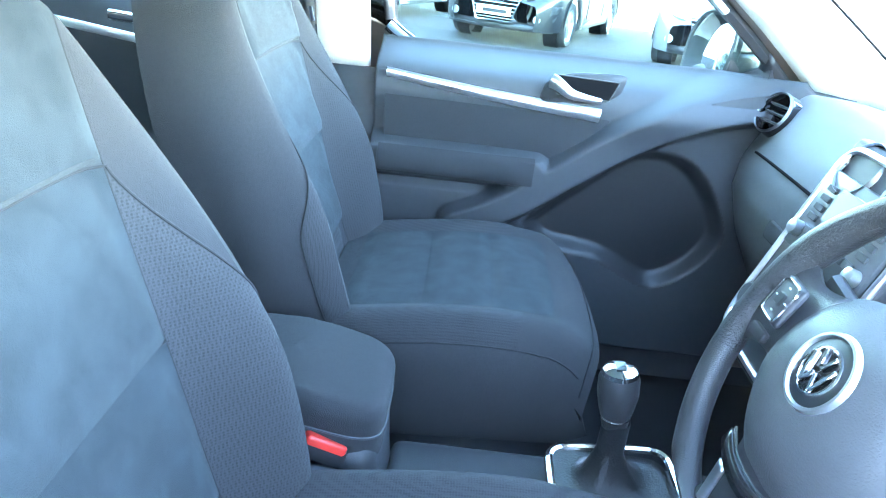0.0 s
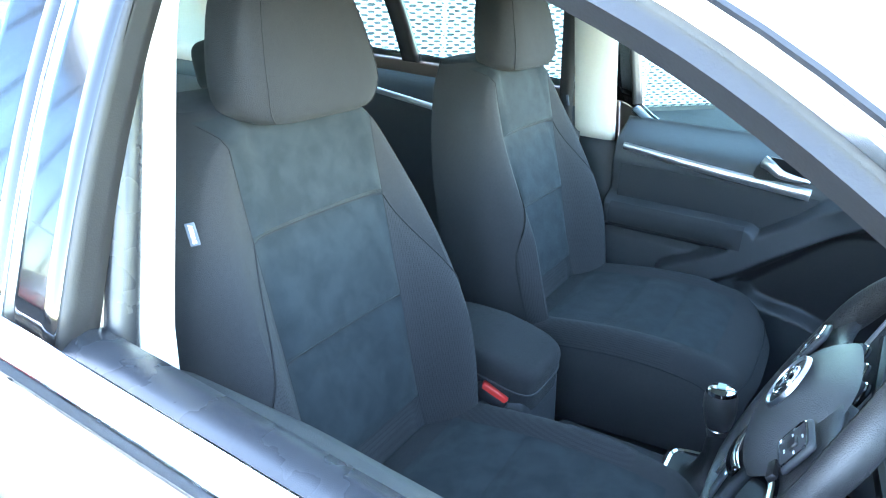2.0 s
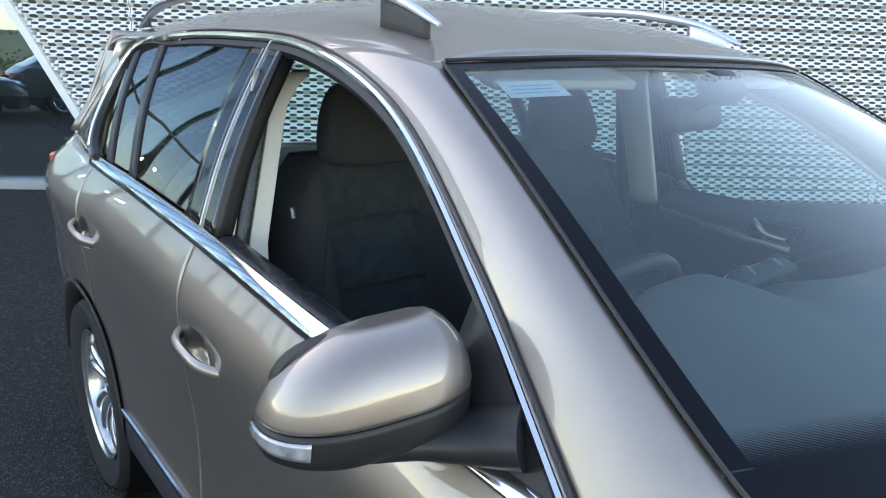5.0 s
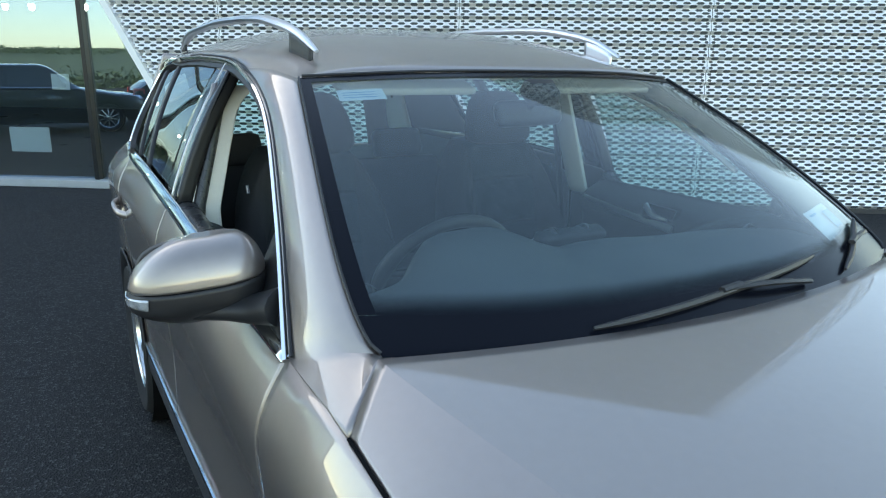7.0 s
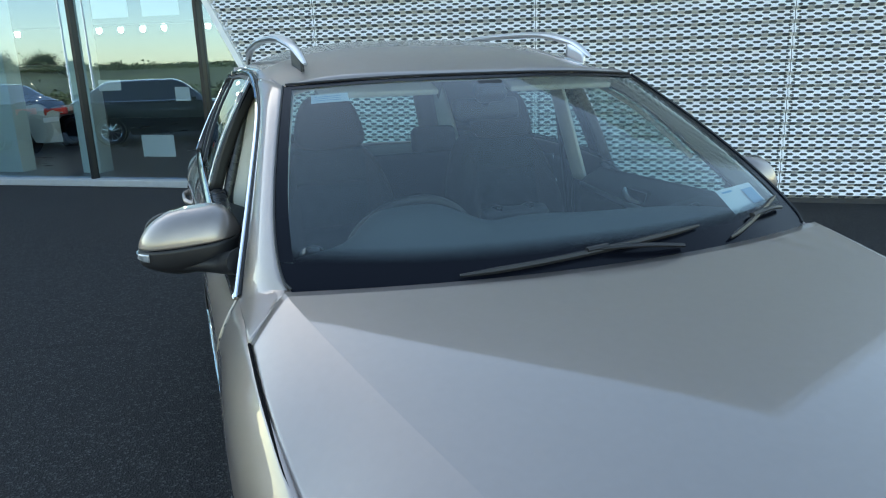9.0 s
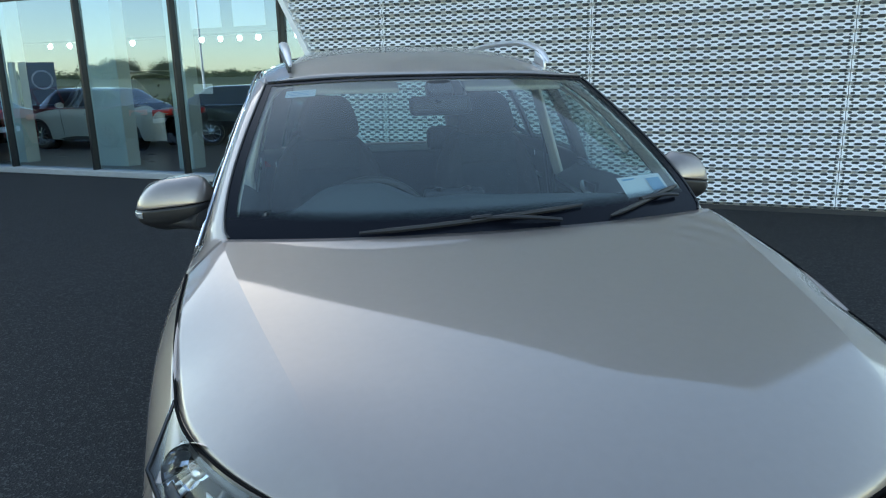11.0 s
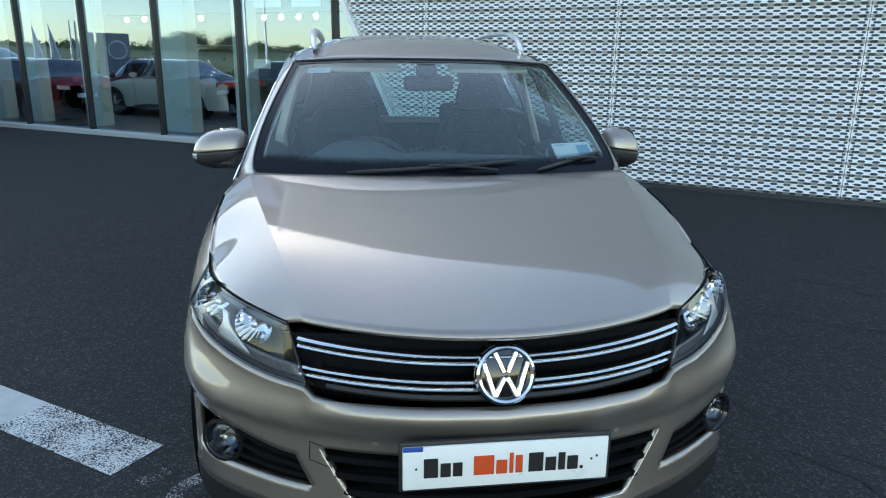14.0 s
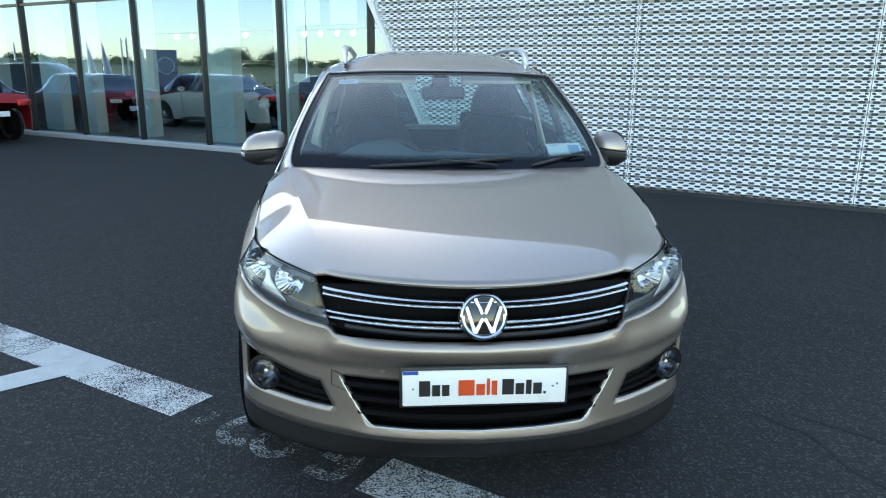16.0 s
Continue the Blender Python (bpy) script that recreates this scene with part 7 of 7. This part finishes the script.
# ---- other cars ----
def parked_car(name, color, m, label, suv=False, tint=(0.03, 0.035, 0.04)):
    """A plain parked car, nose towards its -y, with shaped body, windows, wheels, lamps and grille."""
    c = tagged(empty(name), label, "car", group="parked cars")
    pm = paint("parked_paint", color, 0.3)
    pm.node_tree.nodes["Principled BSDF"].inputs["Coat IOR"].default_value = 1.45
    hh = 1.70 if suv else 1.42
    L0, L1 = -2.25, 2.25
    top = table([(-2.25, 0.62), (-2.1, 0.76), (-1.6, 0.86), (-0.95, 0.96), (0.2, 0.98), (1.5, 1.0), (2.05, 1.0 if suv else 1.02), (2.25, 0.85)])
    half = table([(-2.25, 0.62), (-2.05, 0.80), (-1.6, 0.89), (0, 0.90), (1.7, 0.89), (2.1, 0.82), (2.25, 0.70)])

    def skin(u, v):
        y = L0 + (L1 - L0) * u
        k = 2 * v - 1
        a = abs(k)
        w, zt = half(y), top(y)
        zb = 0.24
        for yc in (-1.38, 1.32):
            if abs(y - yc) < 0.37:
                zb = max(zb, 0.32 + math.sqrt(0.37**2 - (y - yc) ** 2))
        if a > 0.5:
            t = (a - 0.5) * 2
            z = zt - 0.05 - (zt - 0.05 - zb) * t
            x = w * (0.955 + 0.045 * math.sin(math.pi * (0.25 + 0.6 * t)))
        else:
            t = a * 2
            x = w * 0.955 * t
            z = zt - 0.05 * t**3
        return Vector((math.copysign(x, k), y, z))

    part("body", sheet(bmesh.new(), skin, 56, 28), pm, c, "glossy painted body")
    g0, g1, g2, g3 = (-0.95, -0.15, 1.25, 2.0) if not suv else (-1.0, 0.05, 1.25, 2.15)

    def cabin(u, v, grow=0.0):
        y = g0 + (g3 - g0) * u
        k = 2 * v - 1
        a = abs(k)
        h = (hh - 0.95) * smooth01((y - g0) / (g1 - g0) * 0.92 + 0.08) if y < g1 else ((hh - 0.95) * (1 - 0.08 * ((y - g1) / (g2 - g1)) ** 2) if y < g2 else (hh - 0.95) * 0.92 * (1 - smooth01((y - g2) / (g3 - g2)) * 0.93))
        zb = top(y) - 0.03
        wt, wb = 0.60, 0.83
        if a > 0.42:
            t = (a - 0.42) / 0.58
            return Vector((math.copysign(wt + (wb - wt) * t**1.1 + grow, k), y, zb + h * (1 - t)))
        t = a / 0.42
        return Vector((math.copysign(wt * t, k), y, zb + h + 0.035 * (1 - t * t) * min(1, h / 0.3) + grow))

    part("windows", sheet(bmesh.new(), cabin, 30, 26), material("parked_glass", tint, 0.03, coat=1.0), c, "dark glazed cabin")
    bm = bmesh.new()
    sheet(bm, lambda u, v: cabin((g1 - g0) / (g3 - g0) + (g2 - g1 + 0.1) / (g3 - g0) * u, 0.27 + 0.46 * v, 0.006), 16, 14)
    for sx in (0.02, 0.98):
        for ya in (g1 + 0.62, g2 - 0.02):
            u0 = (ya - g0) / (g3 - g0)
            sheet(bm, lambda u, v, sx=sx, u0=u0: cabin(u0 + 0.025 * u, (0.01 + 0.27 * v) if sx < 0.5 else (0.72 + 0.27 * v), 0.006), 2, 6)
    part("roof", bm, pm, c)
    for sx in (-1, 1):
        k0 = 0.5 + 0.5 * sx
        for y in (-0.62, 0.42, 1.18):  # shut lines of the doors, on the flank
            part("door_gap", tube(bmesh.new(), lambda t, sx=sx, y=y: skin((y + 0.05 * t - L0) / (L1 - L0), 0.5 + sx * (0.255 + 0.20 * t)), 10, 0.006, 0.006, 4, up=(0, 1, 0)), DARK, c)
        for y in (0.22, 1.05):
            h = skin((y - L0) / (L1 - L0), 0.5 + sx * 0.29)
            part("handle", box(bmesh.new(), (0.03, 0.2, 0.03), Matrix.Translation(h + Vector((0.012 * sx, 0, 0))), 0.01), CHROME if suv else pm, c)
        part("sill", tube(bmesh.new(), lambda t, sx=sx: (0.875 * sx, -0.98 + 1.9 * t, 0.27), 8, 0.03, 0.06, 6), TRIM_GREY, c)
        for yc in (-1.38, 1.32):
            part("arch_trim", tube(bmesh.new(), lambda t, sx=sx, yc=yc: (0.895 * sx, yc + 0.375 * math.cos(math.pi * t), 0.32 + 0.375 * math.sin(math.pi * t)), 20, 0.022 if suv else 0.010, None, 6, up=(1, 0, 0)), TRIM_GREY if suv else DARK, c)
        part("window_trim", tube(bmesh.new(), lambda t, sx=sx: cabin(0.12 + 0.80 * t, k0 - 0.012 * sx, 0.004), 16, 0.010, 0.010, 5), CHROME, c, "bright strip under the windows")
        if suv:
            part("roof_rail", tube(bmesh.new(), lambda t, sx=sx: (0.57 * sx, 0.1 + 1.35 * t, top(0.5) + 0.735 + 0.045 * math.sin(math.pi * t) ** 0.4), 24, 0.014, 0.014, 6), SATIN, c, "satin roof rail")
        for yc in (-1.38, 1.32):
            w = empty("wheel")
            w.parent = c
            mm = pose(sx * 0.79, yc, 0.32, 0, 90 * sx, 0)
            part("tyre", lathe(bmesh.new(), [(0.22, -0.08), (0.30, -0.1), (0.318, -0.07), (0.32, 0.07), (0.30, 0.1), (0.225, 0.085)], 28, mm), RUBBER, w)
            bm = bmesh.new()
            lathe(bm, [(0.228, 0.088), (0.21, 0.075), (0.20, 0.0)], 28, mm)
            lathe(bm, [(0.0005, 0.06), (0.05, 0.055), (0.055, 0.02)], 14, mm)
            for k in range(10):
                box(bm, (0.17, 0.028, 0.02), mm @ pose(0, 0, 0.055, 0, 0, 36 * k) @ pose(0.125, 0, 0, 0, 6, 0))
            part("rim", bm, ALLOY, w, "silver alloy rim", smooth=False)
            part("wheel_back", lathe(bmesh.new(), [(0.0005, 0.0), (0.36, 0.0), (0.37, -0.2)], 20, mm), DARK, w)
        lamp = part("headlamp", sheet(bmesh.new(), lambda u, v, sx=sx: Vector((sx * (0.45 + 0.36 * u), -2.235 + 0.05 * u + 0.24 * u * u + 0.04 * v, 0.66 + 0.10 * v + 0.05 * u)), 8, 4, flip=sx < 0), material("parked_lamp", (0.75, 0.78, 0.82), 0.1, 0.6, 1.0), c, "clear headlamp", inside=0.03)
        part("rear_lamp", sheet(bmesh.new(), lambda u, v, sx=sx: Vector((sx * (0.45 + 0.40 * u), 2.262 - 0.20 * u * u, 0.78 + 0.13 * v)), 8, 3, flip=sx > 0), RED, c, "red rear lamp", inside=0.02)
        bm = lathe(bmesh.new(), [(0.0005, 0.06), (0.06, 0.045), (0.085, 0.0), (0.085, -0.05), (0.0005, -0.055)], 16, pose(sx * 0.98, -0.55, 1.02, 90, 0, 0) @ Matrix.Diagonal((1.2, 0.8, 1, 1)))
        part("side_mirror", bm, pm, c)
        part("fog_lamp", lathe(bmesh.new(), [(0.0005, 0.01), (0.05, 0.006), (0.055, -0.02)], 14, pose(sx * 0.62, -2.20, 0.40, 90)), SATIN, c)
    bm = sheet(bmesh.new(), lambda u, v: Vector(((2 * u - 1) * (0.26 + 0.13 * v), -2.262 + 0.03 * (2 * u - 1) ** 2, 0.33 + 0.36 * v)), 8, 8)
    gr = part("grille", bm, DARK, c, "tall black grille with bright frame", inside=0.02)
    for k in range(7):
        part("grille_slat", box(bmesh.new(), (0.58 + 0.028 * k, 0.012, 0.008), pose(0, -2.268, 0.37 + 0.05 * k)), SATIN, gr, smooth=False)
    def fr(t):
        pts = [(-0.26, 0.33), (-0.39, 0.69), (0.39, 0.69), (0.26, 0.33), (-0.26, 0.33)]
        i = min(int(t * 4), 3)
        f = t * 4 - i
        return (pts[i][0] + (pts[i + 1][0] - pts[i][0]) * f, -2.265, pts[i][1] + (pts[i + 1][1] - pts[i][1]) * f)
    part("grille_frame", tube(bmesh.new(), fr, 40, 0.014, 0.012, 6, cap=False, up=(0, 1, 0)), CHROME, gr, "bright frame")
    for k in range(4):
        part("emblem_ring", tube(bmesh.new(), lambda t, k=k: (-0.105 + 0.07 * k + 0.045 * math.cos(2 * math.pi * t), -2.29, 0.63 + 0.045 * math.sin(2 * math.pi * t)), 20, 0.006, 0.006, 5, cap=False, up=(0, 1, 0)), CHROME, gr, "plain bright ring")
    part("plate", box(bmesh.new(), (0.52, 0.012, 0.11), pose(0, -2.285, 0.46), 0.003), WHITE, c, "pale plate with plain bars")
    part("plate_bars", box(bmesh.new(), (0.36, 0.004, 0.05), pose(0.02, -2.293, 0.46)), BLACK_INK, c, smooth=False)
    bm = bmesh.new()
    sheet(bm, lambda u, v: Vector(((2 * u - 1) * 0.80, -2.19 + 0.28 * abs(2 * u - 1) ** 4, 0.22 + 0.10 * v)), 16, 2)
    part("lower_bumper", bm, BLACK, c, inside=0.02)
    part("plate_rear", box(bmesh.new(), (0.52, 0.012, 0.11), pose(0, 2.255, 0.62), 0.003), WHITE, c)
    c.matrix_world = m
    return c


parked_car("parked_car", (0.006, 0.008, 0.011), pose(11.6, 0.25, 0, 0, 0, -112), "dark blue-grey saloon parked facing the building")
parked_car("parked_car", (0.75, 0.76, 0.77), pose(12.6, 3.10, 0, 0, 0, -112), "white saloon parked beside the dark one")
parked_car("parked_car", (0.16, 0.165, 0.17), pose(10.6, -2.6, 0, 0, 0, -112), "grey saloon parked in the same row")
# the row mirrored in the showroom glass
for col, suv, lab, x, y, turn in (
    ((0.02, 0.022, 0.025), False, "black saloon in the far row", -8.6, 6.6, 20),
    ((0.015, 0.02, 0.025), False, "black hatchback in the far row", -7.9, 2.2, 20),
    ((0.03, 0.07, 0.09), False, "dark teal saloon in the far row", -10.9, 10.6, -131),
    ((0.02, 0.035, 0.06), True, "dark blue suv in the far row", -14.0, 14.4, 20),
    ((0.02, 0.022, 0.03), False, "dark saloon in the far row", -17.5, 16.8, 30),
):
    parked_car("parked_car", col, pose(x, y, 0, 0, 0, turn), lab, suv)
# on show behind the glass
parked_car("display_car", (0.62, 0.67, 0.70), FACADE.matrix_world @ pose(-12.18, 3.84, 0.06, 0, 0, -90), "silver-blue suv with roof rails inside the showroom", True)
parked_car("display_car", (0.10, 0.010, 0.014), FACADE.matrix_world @ pose(-15.65, 5.3, 0.06, 0, 0, 180), "dark red hatchback inside the showroom")
parked_car("red_car", (0.42, 0.012, 0.015), pose(-10.25, 13.68, 0, 0, 0, -124), "bright red hatchback parked before the showroom glass")

# ---- the land beyond the yard, seen mirrored in the glass ----
GRASS = material("grassy_bank", (0.045, 0.062, 0.022), 0.95, vary=0.5, scale=0.12, bump=0.8, bscale=3)
def hill(u, v):
    x = -34 - 160 * u
    y = -160 + 380 * v
    h = 3.6 * smooth01(u * 1.2) + 1.4 * noise.noise(Vector((x * 0.02, y * 0.02, 1.3))) * smooth01(u * 4) + 0.3 * noise.noise(Vector((x * 0.3, y * 0.3, 0)))
    return Vector((x, y, -0.2 + max(0.0, h)))
tagged(finish("hillside", sheet(bmesh.new(), hill, 40, 90, flip=True), GRASS), "rough green hillside beyond the yard", "hill", kind="backdrop")
LEAF = material("hedge_leaves", (0.045, 0.065, 0.020), 0.9, vary=0.4, scale=0.6)
BARK = material("bark", (0.09, 0.07, 0.05), 0.9, vary=0.3, scale=6)


def leaf_cloud(bm, n, spot, size):
    for _ in range(n):
        c = spot()
        q = Euler((random.uniform(-1.2, 1.2), random.uniform(-1.2, 1.2), random.uniform(0, 6.3))).to_matrix()
        s2 = size * random.uniform(0.6, 1.4)
        vs = [bm.verts.new(c + q @ Vector(p) * s2) for p in ((-0.5, -0.25, 0), (0.1, -0.45, 0.1), (0.6, 0.1, 0), (-0.1, 0.5, 0.12))]
        bm.faces.new(vs)


bm = bmesh.new()
leaf_cloud(bm, 26000, lambda: Vector((random.gauss(-33, 1.2), random.uniform(-40, 70), abs(random.gauss(0, 0.42)))), 0.15)
tagged(finish("hedge", bm, LEAF, smooth=False), "long scrubby green hedge along the yard", "hedge", kind="stuff")
bm = bmesh.new()
leaf_cloud(bm, 22000, lambda: Vector((random.uniform(-150, -115), random.uniform(-60, 120), 2.4 + abs(random.gauss(0, 0.5)))), 0.36)
tagged(finish("scrub", bm, LEAF, smooth=False), "dark green scrub along the hill's crest", "bushes", kind="stuff")
for k in range(22):
    clump = k < 9
    y = random.uniform(-19, -8) if clump else -60 + 8.0 * (k - 9) + random.uniform(-6, 6)
    x = -128 - random.uniform(0, 20 if clump else 55)
    base = 2.0
    hgt = random.uniform(3.0, 4.6) if clump else random.uniform(1.8, 3.0)
    t = tagged(empty("tree", pose(x, y, base)), "distant broadleaf tree on the hillside", "tree", group="far trees")
    bm = bmesh.new()
    tube(bm, lambda a: (0.3 * math.sin(2 * a), 0, hgt * 0.6 * a), 6, 0.22, sides=6, up=(0, 1, 0), taper=lambda a: 1 - 0.6 * a)
    for q in range(4):
        d = Vector((math.cos(q * 1.7), math.sin(q * 1.7), 0.9)) * hgt * 0.3
        tube(bm, lambda a, d=d: tuple(Vector((0, 0, hgt * 0.35)) + d * a), 4, 0.09, sides=5, up=(0, 1, 0.1), taper=lambda a: 1 - 0.7 * a)
    part("trunk", bm, BARK, t)
    bm = bmesh.new()
    leaf_cloud(bm, 2200, lambda: Vector((random.gauss(0, hgt * 0.26), random.gauss(0, hgt * 0.30), hgt * 0.52 + random.gauss(0, hgt * 0.17))), 0.27)
    part("crown", bm, LEAF, t, smooth=False)
POLE = material("white_pole", (0.75, 0.76, 0.77), 0.4, vary=0.05)
for x, y, h in ((-24, 11.9, 2.9), (-24, 12.12, 2.9), (-24, 16.2, 2.6), (-24, 17.0, 2.6), (-27, 3.0, 9.0), (-27, 4.0, 9.0)):
    tagged(finish("yard_pole", lathe(bmesh.new(), [(0.11, 0), (0.11, 0.25), (0.06, 0.3), (0.035, h), (0.0005, h + 0.03)], 10, pose(x, y, 0)), POLE), "tall white pole at the edge of the yard", "pole", group="yard poles")
CLOTHF = material("white_flag", (0.72, 0.74, 0.76), 0.8)
for y in (12.9, 13.5):
    tagged(finish("flag_pole", lathe(bmesh.new(), [(0.05, 0), (0.05, 0.25), (0.03, 0.3), (0.018, 2.75), (0.0005, 2.78)], 10, pose(-24, y, 0)), POLE), "short white flag pole at the yard's edge", "pole", group="flag poles")
    # cloth gathered to a point at the top, its folds widening downwards
    bm = sheet(bmesh.new(), lambda u, v: Vector((-23.97 + 0.05 * math.sin(9 * u + 3 * v) * (1 - v), y - 0.02 - 0.52 * u * (1.02 - v), 0.75 + 1.9 * v - 0.15 * u * (1 - v))), 14, 14)
    tagged(finish("flag", bm, CLOTHF), "white flag hanging in narrow folds", "flag", group="yard flags")
SIGN_GREY = material("grey_sign_board", (0.20, 0.23, 0.27), 0.5, vary=0.06, scale=2)
CREAM = material("cream_post", (0.62, 0.57, 0.44), 0.6, vary=0.06, scale=2)
totem = tagged(empty("sign_totem", pose(-24, 10.45, 0)), "grey sign board with plain ring between cream posts", "sign")
part("board", box(bmesh.new(), (0.16, 1.0, 2.2), pose(0, -0.1, 1.35), 0.02), SIGN_GREY, totem, smooth=False)
for y in (0.55, 0.92):
    part("post", box(bmesh.new(), (0.2, 0.26, 2.45), pose(0.02, y, 1.225), 0.015), CREAM, totem, smooth=False)
part("ring", tube(bmesh.new(), lambda t: (0.09, -0.1 + 0.36 * math.cos(2 * math.pi * t), 1.75 + 0.36 * math.sin(2 * math.pi * t)), 32, 0.035, 0.02, 6, cap=False, up=(1, 0, 0)), POLE, totem, "plain pale ring")
